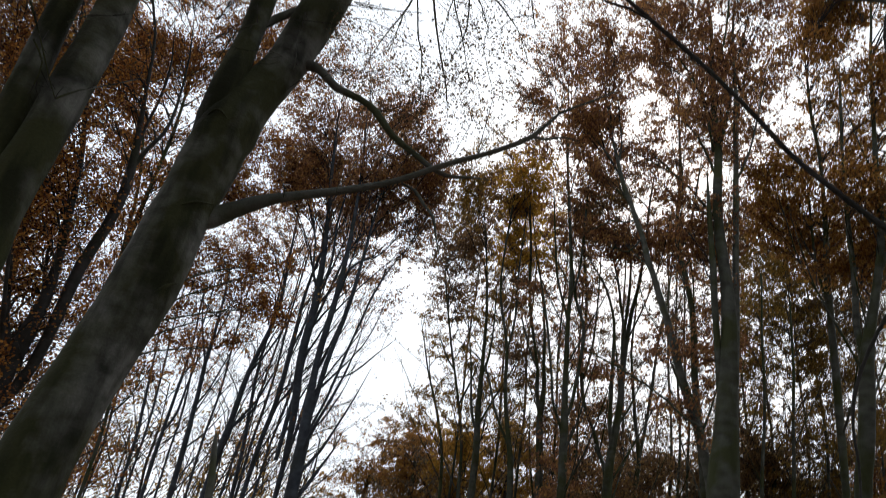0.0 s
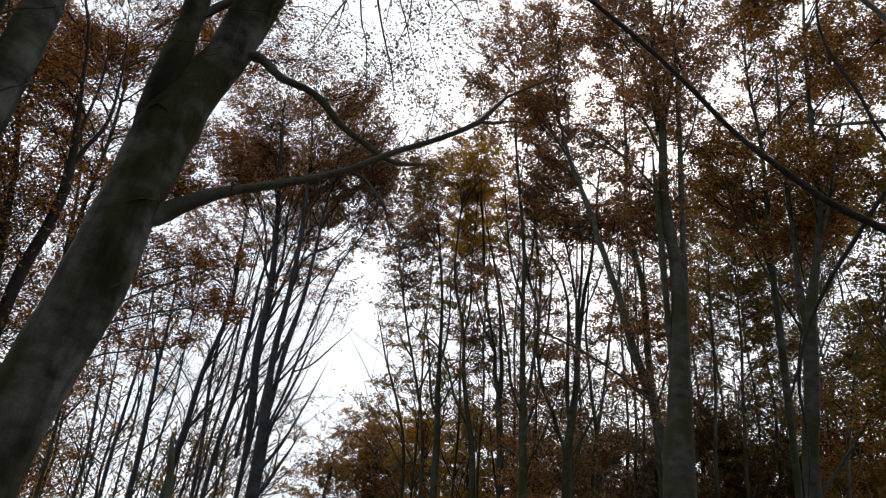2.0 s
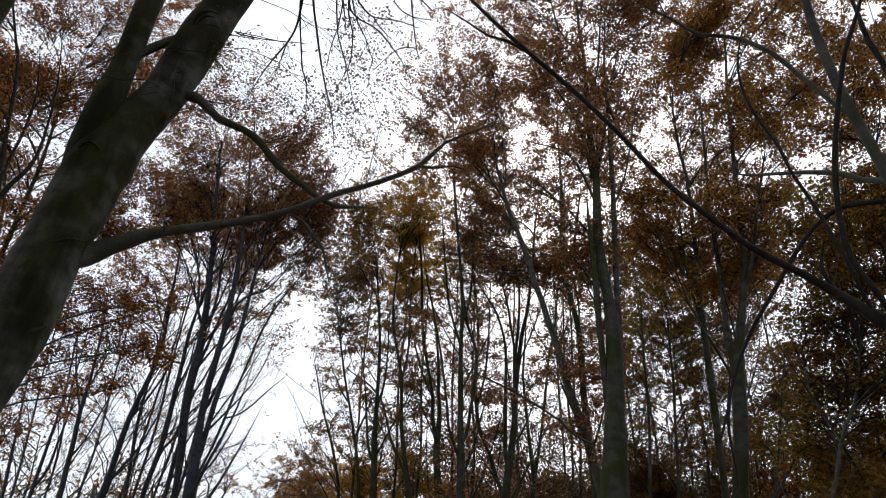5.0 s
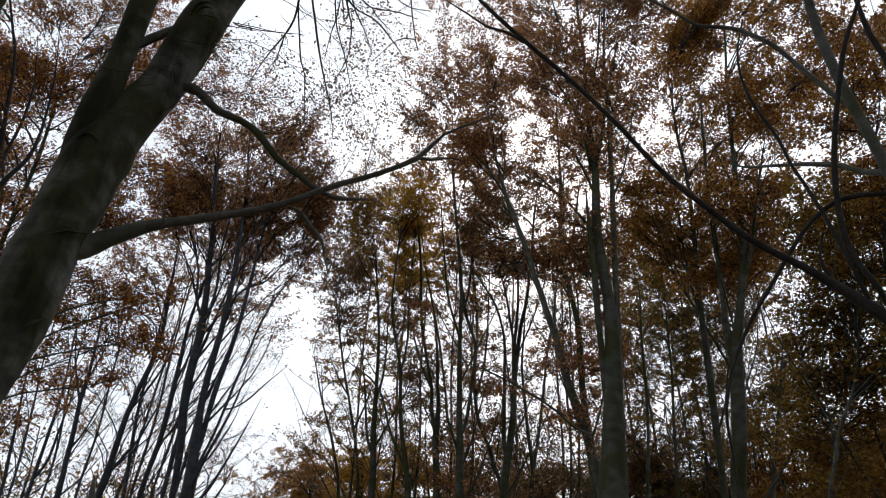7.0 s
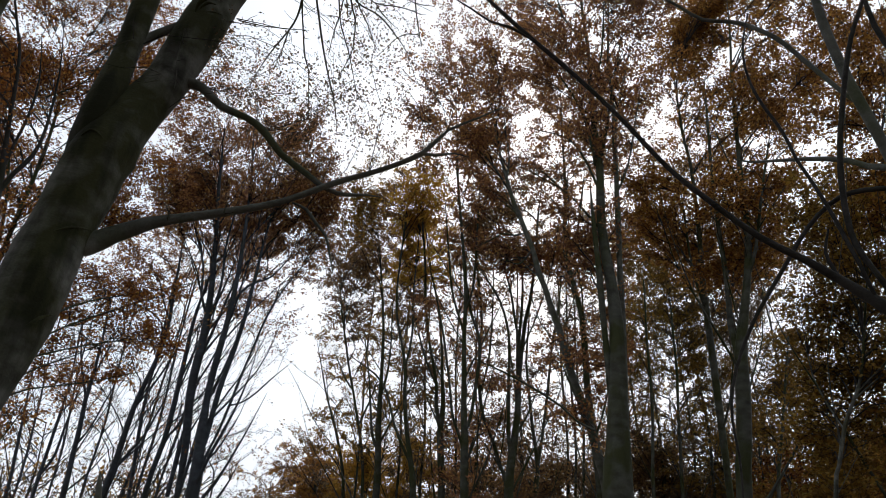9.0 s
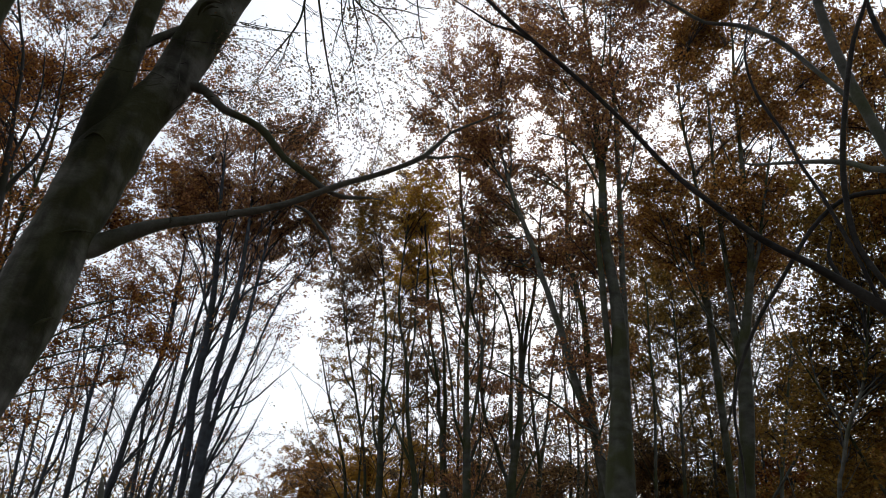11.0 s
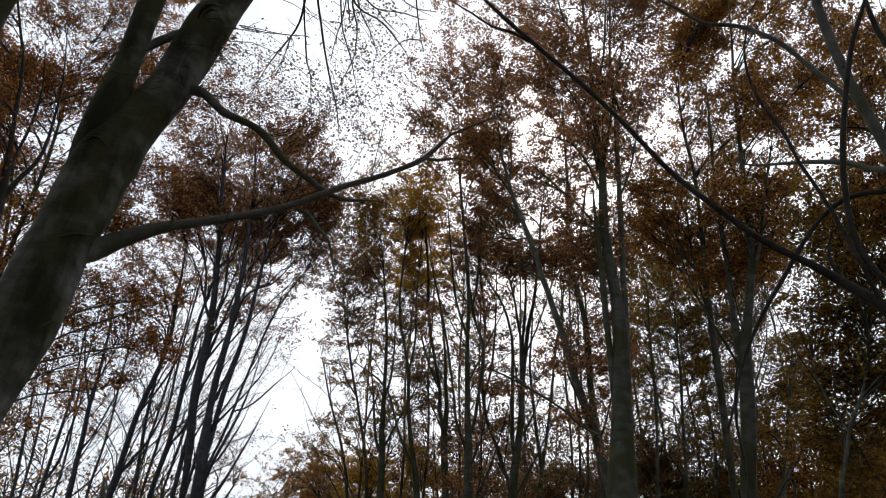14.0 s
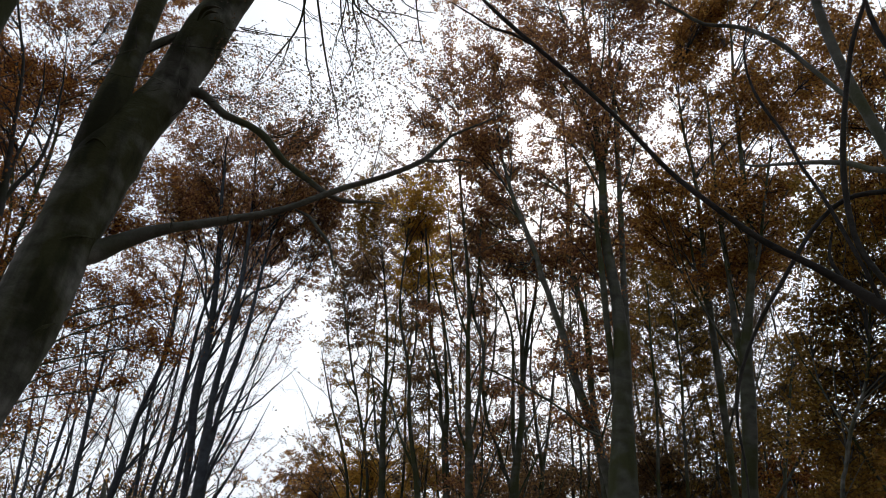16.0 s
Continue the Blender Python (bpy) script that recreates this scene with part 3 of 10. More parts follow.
t.limb('hanging_twig', (-2.151, 5.046, 7.296, 0.006), (-1.93, 5.03, 7.237, 0.004), (-1.666, 5.021, 7.167, 0.003), (-1.435, 4.989, 7.133, 0.003))
t.limb('bark_ridge', (-2.383, 4.671, 6.925, 0.005), (-2.365, 4.637, 6.979, 0.016), (-2.316, 4.608, 7.026, 0.021), (-2.234, 4.595, 7.047, 0.013), (-2.165, 4.607, 7.028, 0.005))
t.limb('bark_ridge', (-2.329, 4.632, 6.914, 0.005), (-2.3, 4.609, 6.95, 0.013), (-2.249, 4.593, 6.974, 0.013), (-2.187, 4.6, 6.964, 0.005))
t.limb('bark_ridge', (-2.269, 4.665, 6.935, 0.004), (-2.195, 4.666, 6.934, 0.008), (-2.132, 4.678, 6.915, 0.004))
t.limb('bark_ridge', (-2.847, 4.497, 5.258, 0.004), (-2.783, 4.471, 5.299, 0.011), (-2.725, 4.479, 5.286, 0.009), (-2.683, 4.502, 5.251, 0.004))
t.crown(-1.41, 5.01, 6.78, 0.84, 1, 0.66, 15, 0.62)
t.crown(-0.79, 5.24, 6.99, 0.52, 1, 0.75, 12, 0.6)
t.crown(-3.54, 4.21, 11.67, 2.64, 2.61, 2.59, 30, 0.8)
t.crown(-2.22, 3.91, 16.83, 3.65, 3.26, 2.86, 26, 0.8)
t.crown(-1.8, 5.24, 6.59, 0.33, 0.5, 0.3, 5, 0.3)
t.crown(-1.41, 5.33, 6.45, 0.33, 0.5, 0.33, 6, 0.3)
t.crown(-1.08, 5.29, 6.51, 0.27, 0.5, 0.33, 5, 0.3)
t.crown(-0.88, 5.11, 6.79, 0.27, 0.5, 0.33, 4, 0.3)
t.crown(-0.57, 4.96, 7.04, 0.33, 0.5, 0.24, 4, 0.3)
t.crown(-0.75, 5.31, 6.48, 0.27, 0.5, 0.33, 4, 0.3)
t.crown(-1.32, 5.1, 6.82, 0.27, 0.5, 0.33, 3, 0.3)
t.crown(-0.95, 5.52, 6.15, 0.27, 0.5, 0.16, 3, 0.3)
t.crown(-1.98, 5.08, 6.83, 0.16, 0.5, 0.27, 2, 0.3)
t.crown(-2.21, 4.98, 6.63, 0.12, 0.3, 0.14, 5, 0.5)
t.crown(-2.12, 5.1, 6.43, 0.14, 0.3, 0.12, 4, 0.5)
t.crown(-2.11, 4.86, 6.81, 0.07, 0.3, 0.1, 2, 0.5)
t.build()


# ---- second beech close by, two stems ----
t = Plan('thick two-stemmed grey beech with mossy dark bark', 2, near=True, bark='mossy', leaf='rust')
t.trunk((-3.051, 3.436, -0.15, 0.29), (-3.054, 3.433, 0.35, 0.223), (-3.082, 3.407, 1.095, 0.2), (-3.113, 3.379, 2.433, 0.179), (-3.131, 3.363, 2.838, 0.167), (-3.135, 3.358, 3.24, 0.151), (-3.14, 3.354, 3.623, 0.134), (-3.127, 3.366, 3.983, 0.127), (-3.12, 3.372, 4.435, 0.127), (-3.114, 3.378, 4.924, 0.127), (-3.119, 3.373, 5.483, 0.122), (-3.126, 3.367, 6.24, 0.117), (-3.232, 3.265, 7.434, 0.107), (-3.536, 2.934, 9.35, 0.071))
t.limb('stem', (-3.188, 3.308, 3.078, 0.089), (-3.263, 3.305, 3.555, 0.103), (-3.35, 3.317, 4.041, 0.101), (-3.39, 3.319, 4.483, 0.099), (-3.412, 3.296, 5.029, 0.097), (-3.435, 3.273, 5.517, 0.094), (-3.564, 3.207, 6.329, 0.092), (-3.908, 2.947, 7.851, 0.065))
t.limb('hanging_twig', (-3.247, 2.811, 4.792, 0.007), (-3.115, 2.956, 4.526, 0.005), (-3.017, 3.056, 4.309, 0.004), (-2.948, 3.123, 4.176, 0.003))
t.limb('hanging_twig', (-2.948, 3.123, 4.176, 0.007), (-2.883, 3.183, 4.305, 0.006), (-2.769, 3.282, 4.454, 0.004), (-2.68, 3.355, 4.58, 0.003))
t.limb('hanging_twig', (-3.047, 3.026, 4.705, 0.007), (-2.986, 3.086, 4.842, 0.006), (-2.904, 3.163, 4.93, 0.005), (-2.834, 3.227, 5.027, 0.003))
t.limb('hanging_twig', (-3.122, 2.949, 4.471, 0.007), (-3.055, 3.018, 4.36, 0.005), (-3.041, 3.032, 4.195, 0.003))
t.crown(-3.97, 2.31, 9.96, 1.9, 2.07, 2.24, 40, 0.9)
t.build()


# ---- dark beech with two stems close behind ----
t = Plan('dark two-stemmed beech with dense rust leaves', 3, bark='dark', leaf='rust', leaf_size=0.042, forks=4)
t.trunk((-6.358, 7.713, -0.15, 0.217), (-6.353, 7.717, 0.35, 0.167), (-6.307, 7.753, 1.425, 0.149), (-6.256, 7.794, 3.166, 0.133), (-6.187, 7.849, 3.806, 0.125), (-6.154, 7.874, 4.315, 0.11), (-6.126, 7.896, 4.845, 0.081), (-6.154, 7.875, 5.361, 0.062), (-6.232, 7.813, 5.919, 0.05), (-6.346, 7.721, 6.67, 0.04), (-6.563, 7.538, 7.595, 0.034), (-6.904, 7.226, 8.569, 0.027), (-7.191, 6.941, 9.903, 0.02), (-7.622, 6.465, 11.387, 0.006))
t.limb('stem', (-6.248, 7.801, 3.196, 0.079), (-6.102, 7.915, 3.548, 0.071), (-5.986, 8.003, 4.035, 0.071), (-5.959, 8.023, 4.691, 0.074), (-5.951, 8.029, 5.472, 0.078), (-5.88, 8.081, 6.11, 0.074), (-5.871, 8.088, 6.746, 0.069), (-5.931, 8.044, 7.303, 0.055), (-6.014, 7.982, 7.819, 0.036), (-6.1, 7.916, 8.356, 0.028), (-6.284, 7.771, 9.431, 0.021), (-6.595, 7.51, 10.39, 0.015), (-6.843, 7.284, 11.771, 0.007))
t.limb('limb', (-5.902, 8.065, 7.07, 0.035), (-5.831, 8.117, 7.505, 0.032), (-5.74, 8.181, 7.853, 0.028), (-5.726, 8.191, 8.358, 0.021), (-5.822, 8.123, 9.344, 0.013), (-6.016, 7.981, 10.324, 0.005))
t.limb('limb', (-5.945, 8.034, 7.396, 0.027), (-5.95, 8.03, 7.92, 0.02), (-5.936, 8.04, 8.428, 0.021), (-5.985, 8.004, 9.088, 0.013), (-6.168, 7.864, 9.919, 0.005))
t.limb('limb', (-6.163, 7.868, 4.031, 0.044), (-6.373, 7.699, 4.524, 0.039), (-6.566, 7.535, 5.283, 0.03), (-6.928, 7.204, 6.317, 0.02), (-7.214, 6.917, 7.485, 0.014), (-7.528, 6.574, 8.485, 0.005))
t.crown(-8.67, 6.75, 10.14, 0.35, 0.6, 0.36, 8, 0.85)
t.crown(-7.94, 6.56, 9.22, 0.32, 0.6, 0.34, 7, 0.85)
t.crown(-7.73, 6.51, 9.43, 0.33, 0.6, 0.34, 7, 0.85)
t.crown(-7.44, 6.87, 10.23, 0.35, 0.6, 0.37, 7, 0.85)
t.crown(-7.17, 6.8, 9.78, 0.34, 0.6, 0.36, 7, 0.85)
t.crown(-7.58, 7.22, 10.95, 0.37, 0.6, 0.39, 8, 0.85)
t.crown(-7.44, 7.46, 10.61, 0.38, 0.6, 0.39, 8, 0.85)
t.crown(-8.44, 7.1, 9.42, 0.34, 0.6, 0.36, 8, 0.85)
t.crown(-7.16, 6.26, 8.6, 0.31, 0.6, 0.32, 6, 0.85)
t.crown(-8.31, 7.32, 9.1, 0.34, 0.6, 0.36, 7, 0.85)
t.crown(-7.8, 7, 8.91, 0.33, 0.6, 0.35, 7, 0.85)
t.crown(-6.92, 6.46, 8.76, 0.31, 0.6, 0.33, 5, 0.6)
t.crown(-7.3, 7.19, 9.58, 0.35, 0.6, 0.37, 6, 0.6)
t.crown(-7.93, 7.79, 9.79, 0.37, 0.6, 0.39, 6, 0.6)
t.crown(-7.65, 7.72, 10.28, 0.38, 0.6, 0.39, 8, 0.85)
t.crown(-7.55, 6.82, 8, 0.31, 0.6, 0.32, 15, 0.85)
t.crown(-7.65, 7.23, 8.35, 0.33, 0.6, 0.34, 16, 0.85)
t.crown(-6.92, 6.43, 7.18, 0.28, 0.6, 0.3, 12, 0.85)
t.crown(-6.93, 6.57, 7.48, 0.29, 0.6, 0.31, 13, 0.85)
t.crown(-6.92, 6.74, 8.11, 0.31, 0.6, 0.32, 11, 0.85)
t.crown(-7.4, 7.65, 9.04, 0.35, 0.6, 0.37, 14, 0.85)
t.crown(-7.1, 7.57, 8.31, 0.34, 0.6, 0.35, 13, 0.85)
t.crown(-6.8, 7.48, 8.86, 0.34, 0.6, 0.36, 16, 0.85)
t.crown(-7.31, 8.15, 8.95, 0.37, 0.6, 0.38, 18, 0.85)
t.crown(-6.8, 6.53, 6.89, 0.28, 0.6, 0.29, 5, 0.85)
t.crown(-6.92, 6.83, 7.28, 0.3, 0.6, 0.31, 6, 0.85)
t.crown(-7.89, 7.73, 7.34, 0.32, 0.6, 0.34, 7, 0.85)
t.crown(-7.33, 8.07, 8.18, 0.35, 0.6, 0.36, 7, 0.85)
t.crown(-6.6, 7.55, 7.4, 0.32, 0.6, 0.33, 6, 0.85)
t.crown(-6.91, 7.94, 8.19, 0.35, 0.6, 0.36, 7, 0.85)
t.crown(-6.01, 7.26, 7.19, 0.31, 0.6, 0.32, 5, 0.85)
t.crown(-7.76, 7.93, 6.98, 0.32, 0.6, 0.34, 10, 0.85)
t.crown(-7.29, 7.43, 6.42, 0.3, 0.6, 0.31, 9, 0.85)
t.crown(-6.65, 7.27, 6.26, 0.29, 0.6, 0.3, 8, 0.85)
t.crown(-6.22, 7.33, 6.68, 0.3, 0.6, 0.31, 8, 0.85)
t.crown(-6.94, 8.32, 7.07, 0.34, 0.6, 0.35, 10, 0.85)
t.crown(-6.68, 8.23, 7.34, 0.34, 0.6, 0.35, 8, 0.85)
t.crown(-6.11, 7.78, 6.6, 0.31, 0.6, 0.33, 7, 0.85)
t.crown(-7.5, 7.88, 6.26, 0.31, 0.6, 0.32, 8, 0.85)
t.crown(-7.1, 7.82, 6.27, 0.31, 0.6, 0.32, 7, 0.85)
t.crown(-6.14, 7.12, 5.88, 0.28, 0.6, 0.29, 4, 0.85)
t.crown(-6.51, 7.92, 6.39, 0.31, 0.6, 0.33, 5, 0.85)
t.crown(-6.19, 7.53, 5.71, 0.29, 0.6, 0.3, 5, 0.85)
t.crown(-6.76, 8.46, 6.23, 0.32, 0.6, 0.34, 6, 0.85)
t.crown(-6.8, 8.71, 6.89, 0.34, 0.6, 0.36, 6, 0.85)
t.crown(-6.36, 8.35, 6.29, 0.32, 0.6, 0.34, 5, 0.85)
t.crown(-6.84, 7.7, 5.28, 0.29, 0.6, 0.3, 5, 0.85)
t.crown(-6.87, 7.93, 5.12, 0.29, 0.6, 0.3, 5, 0.85)
t.crown(-6.33, 8.24, 5.7, 0.31, 0.6, 0.32, 5, 0.85)
t.crown(-6.14, 7.73, 5.18, 0.29, 0.6, 0.3, 5, 0.85)
t.crown(-6.67, 8.72, 5.63, 0.32, 0.6, 0.34, 6, 0.85)
t.crown(-6.26, 8.71, 5.66, 0.32, 0.6, 0.34, 4, 0.85)
t.crown(-6.42, 7.43, 4.61, 0.27, 0.6, 0.28, 4, 0.85)
t.crown(-6.45, 7.92, 4.73, 0.28, 0.6, 0.3, 5, 0.85)
t.crown(-6.3, 7.82, 4.49, 0.28, 0.6, 0.29, 4, 0.85)
t.crown(-6.26, 8.21, 4.86, 0.29, 0.6, 0.31, 4, 0.85)
t.crown(-6.43, 8.86, 5.29, 0.32, 0.6, 0.33, 4, 0.85)
t.crown(-6.34, 8.46, 4.73, 0.3, 0.6, 0.31, 4, 0.85)
t.crown(-6.28, 8.68, 4.84, 0.31, 0.6, 0.32, 4, 0.85)
t.crown(-5.45, 7.74, 4.76, 0.28, 0.6, 0.29, 3, 0.6)
t.crown(-6.11, 7.95, 4.21, 0.27, 0.6, 0.29, 5, 0.85)
t.crown(-6.27, 7.87, 3.83, 0.26, 0.6, 0.28, 5, 0.85)
t.crown(-6.3, 8.44, 3.94, 0.28, 0.6, 0.3, 5, 0.85)
t.crown(-6.52, 8.71, 4.45, 0.3, 0.6, 0.31, 4, 0.85)
t.crown(-6.3, 9.08, 4.62, 0.31, 0.6, 0.33, 4, 0.85)
t.crown(-5.89, 8.18, 3.9, 0.27, 0.6, 0.29, 3, 0.85)
t.crown(-5.72, 7.45, 3.35, 0.24, 0.6, 0.26, 4, 0.6)
t.crown(-6.3, 8.64, 3.71, 0.28, 0.6, 0.3, 5, 0.6)
t.crown(-6.36, 8.49, 3.37, 0.27, 0.6, 0.29, 5, 0.6)
t.crown(-6.06, 8.47, 3.34, 0.27, 0.6, 0.29, 4, 0.6)
t.crown(-6.06, 8.71, 3.74, 0.29, 0.6, 0.3, 3, 0.6)
t.crown(-5.85, 8.31, 2.96, 0.26, 0.6, 0.27, 4, 0.6)
t.crown(-5.84, 8.06, 2.67, 0.25, 0.6, 0.26, 4, 0.6)
t.build()


# ---- slender leaning beech whose boughs cross the view ----
t = Plan('slender leaning beech with pale bark and dark crossing boughs', 4, near=True, bark='pale', leaf='olive', leaf_size=0.045)
t.trunk((3.176, 3.861, -0.15, 0.085), (3.176, 3.861, 0.35, 0.065), (3.176, 3.862, 1.072, 0.059), (3.176, 3.862, 2.382, 0.052), (3.176, 3.862, 3.077, 0.05), (3.176, 3.862, 3.773, 0.045), (3.141, 3.89, 4.446, 0.041), (3.101, 3.922, 4.988, 0.039), (3.067, 3.949, 5.374, 0.039), (3.024, 3.982, 5.83, 0.039), (2.994, 4.005, 6.419, 0.038), (2.997, 4.002, 6.939, 0.036), (3.029, 3.978, 8.024, 0.03), (3.228, 3.819, 10.204, 0.02))
t.limb('bough', (3.085, 3.935, 3.365, 0.033), (2.922, 3.933, 3.642, 0.039), (2.739, 3.942, 3.845, 0.039), (2.663, 3.994, 3.96, 0.036), (2.411, 4.035, 4.184, 0.025), (2.121, 4.082, 4.406, 0.022), (1.803, 4.123, 4.753, 0.02), (1.605, 4.204, 5.071, 0.018), (1.308, 4.201, 5.504, 0.017), (1.002, 4.284, 6.009, 0.018), (0.592, 4.259, 6.452, 0.019), (0.295, 4.29, 6.863, 0.015), (-0.062, 4.3, 7.37, 0.01), (-0.406, 4.281, 7.902, 0.006))
t.limb('bough', (0.66, 4.249, 6.351, 0.009), (0.475, 4.274, 6.521, 0.013), (0.308, 4.289, 6.595, 0.009), (0.135, 4.298, 6.757, 0.008), (-0.068, 4.299, 6.919, 0.004))
t.limb('bough', (2.723, 3.953, 3.87, 0.013), (2.633, 3.893, 4.113, 0.013), (2.604, 3.913, 4.315, 0.014), (2.565, 3.938, 4.567, 0.013), (2.519, 3.968, 4.809, 0.012), (2.47, 3.999, 5.03, 0.012), (2.436, 4.02, 5.292, 0.013), (2.346, 4.072, 5.66, 0.012), (2.31, 4.093, 5.978, 0.01), (2.332, 4.081, 6.286, 0.009), (2.409, 4.036, 6.59, 0.005))
t.limb('bough', (2.889, 3.958, 3.708, 0.018), (2.716, 3.836, 3.943, 0.018), (2.657, 3.877, 4.168, 0.019), (2.636, 3.891, 4.369, 0.019), (2.659, 3.875, 4.724, 0.02), (2.717, 3.835, 5.09, 0.019), (2.822, 3.758, 5.561, 0.018), (2.925, 3.679, 5.95, 0.017), (3.048, 3.578, 6.275, 0.014), (3.177, 3.464, 6.666, 0.008))
t.limb('bough', (3.162, 3.873, 4.548, 0.02), (3.037, 3.846, 4.681, 0.017), (2.941, 3.919, 4.739, 0.017), (2.749, 3.935, 4.704, 0.017), (2.624, 4.019, 4.652, 0.016), (2.477, 4.112, 4.495, 0.015), (2.289, 4.219, 4.198, 0.015), (2.122, 4.305, 3.934, 0.013), (2.001, 4.363, 3.688, 0.011), (1.915, 4.401, 3.445, 0.011), (1.884, 4.415, 3.225, 0.008), (1.889, 4.413, 3.012, 0.008), (1.873, 4.419, 2.745, 0.005), (1.829, 4.438, 2.525, 0.002))
t.limb('limb', (3.109, 3.916, 4.933, 0.024), (3.103, 4.172, 5.147, 0.022), (3.131, 4.4, 5.386, 0.022), (3.073, 4.682, 5.628, 0.02), (2.964, 4.985, 5.849, 0.015), (2.823, 5.294, 6.068, 0.01), (2.702, 5.357, 6.151, 0.004))
t.limb('limb', (3.079, 3.94, 5.206, 0.008), (3.09, 3.994, 5.528, 0.012), (3.058, 4.144, 5.878, 0.019), (3.007, 4.364, 6.411, 0.02), (2.86, 4.462, 6.806, 0.021), (2.688, 4.683, 7.239, 0.02), (2.416, 4.829, 7.435, 0.017), (2.252, 4.908, 7.697, 0.015), (2.004, 5.014, 8.05, 0.01))
t.limb('bough', (3.141, 3.89, 4.446, 0.02), (3.202, 3.84, 5.13, 0.024), (3.275, 3.778, 5.788, 0.022), (3.244, 3.805, 6.243, 0.021), (3.243, 3.806, 6.573, 0.017), (3.235, 3.813, 7.078, 0.011))
t.limb('bough', (2.595, 4.038, 4.029, 0.011), (2.564, 4.058, 4.165, 0.014), (2.546, 4.069, 4.301, 0.011), (2.59, 4.041, 4.465, 0.007))
t.crown(3.36, 3.7, 10.21, 1.98, 1.71, 1.44, 16, 0.5)
t.build()


# ---- trees on the left of the path ----
t = Plan('tall dark beech stem leaning to the light', 16, group='beeches along the path', steep=0.85, forks=15, leaf_size=0.06, light=(1.0, -0.15), bark='slate', leaf='brown')
t.trunk((-5.175, 17.24, -0.15, 0.213), (-5.184, 17.237, 0.35, 0.173), (-5.227, 17.224, 2.754, 0.158), (-5.276, 17.209, 5.508, 0.147), (-5.302, 17.201, 6.036, 0.136), (-5.338, 17.19, 6.621, 0.119), (-5.378, 17.178, 7.365, 0.088), (-5.392, 17.173, 8.004, 0.082), (-5.384, 17.176, 8.823, 0.077), (-5.359, 17.183, 9.527, 0.072), (-5.346, 17.188, 10.177, 0.066), (-5.348, 17.187, 11.019, 0.06), (-5.376, 17.178, 11.804, 0.054), (-5.422, 17.164, 12.714, 0.047), (-5.532, 17.129, 13.848, 0.032), (-5.697, 17.074, 15.243, 0.025), (-5.829, 17.031, 16.36, 0.007))
t.limb('limb', (-5.265, 17.212, 6.565, 0.066), (-5.236, 17.26, 7.055, 0.06), (-5.219, 17.303, 7.631, 0.062), (-5.177, 17.355, 8.309, 0.063), (-5.094, 17.418, 9.102, 0.057), (-5.02, 17.478, 10.015, 0.052), (-5.007, 17.519, 10.623, 0.045), (-4.982, 17.565, 11.523, 0.039), (-4.955, 17.611, 12.659, 0.032), (-4.896, 17.666, 13.877, 0.025), (-4.849, 17.709, 14.852, 0.007))
t.limb('limb', (-5.211, 17.229, 6.179, 0.039), (-5.118, 17.332, 6.61, 0.033), (-5.026, 17.435, 7.084, 0.034), (-4.937, 17.535, 7.689, 0.035), (-4.847, 17.636, 8.411, 0.036), (-4.733, 17.742, 9.237, 0.029), (-4.555, 17.863, 10.286, 0.03), (-4.277, 18.007, 11.246, 0.023), (-3.87, 18.173, 12.171, 0.016), (-3.545, 18.305, 12.912, 0.005))
t.limb('limb', (-4.878, 17.326, 7.616, 0.027), (-4.625, 17.487, 7.776, 0.021), (-4.365, 17.645, 8.099, 0.021), (-4.155, 17.787, 8.467, 0.014), (-3.872, 17.941, 8.885, 0.011), (-3.646, 18.064, 9.22, 0.003))
t.limb('limb', (-5.346, 17.188, 10.177, 0.037), (-5.205, 17.369, 10.786, 0.03), (-4.953, 17.581, 11.179, 0.031), (-4.617, 17.809, 11.508, 0.023), (-4.305, 18.024, 12.204, 0.016), (-4.056, 18.195, 12.762, 0.005))
t.crown(-6.27, 17.7, 19.17, 0.82, 0.79, 0.86, 3, 0.4)
t.crown(-6.5, 16.88, 17.22, 0.76, 0.73, 0.8, 3, 0.4)
t.crown(-6.47, 18.39, 19.18, 0.84, 0.8, 0.88, 3, 0.4)
t.crown(-5.75, 18.62, 17.65, 0.82, 0.77, 0.86, 9, 0.85)
t.crown(-5.32, 16.35, 14.83, 0.7, 0.66, 0.74, 7, 0.85)
t.crown(-4.96, 18.19, 17.58, 0.81, 0.76, 0.84, 11, 0.85)
t.crown(-3.93, 17.6, 16.68, 0.77, 0.72, 0.81, 10, 0.85)
t.crown(-4.6, 17.58, 16.01, 0.76, 0.71, 0.8, 10, 0.85)
t.crown(-3.79, 17.22, 15.84, 0.75, 0.69, 0.78, 10, 0.85)
t.crown(-5.16, 17.18, 14.14, 0.72, 0.67, 0.75, 28, 0.85)
t.crown(-5.06, 17.9, 13.78, 0.73, 0.68, 0.76, 28, 0.85)
t.crown(-4.4, 17.94, 14.72, 0.75, 0.69, 0.78, 29, 0.85)
t.crown(-3.58, 18.16, 15.15, 0.76, 0.7, 0.8, 30, 0.85)
t.crown(-4.56, 18.4, 14.54, 0.76, 0.7, 0.79, 30, 0.85)
t.crown(-3.78, 18.58, 14.82, 0.77, 0.71, 0.8, 30, 0.85)
t.crown(-6.06, 19.39, 13.49, 0.77, 0.72, 0.8, 8, 0.85)
t.crown(-3.91, 19.48, 14.03, 0.78, 0.72, 0.81, 10, 0.85)
t.crown(-4.21, 18.19, 12.04, 0.71, 0.66, 0.74, 7, 0.85)
t.crown(-3.87, 19.27, 13.11, 0.76, 0.7, 0.79, 9, 0.85)
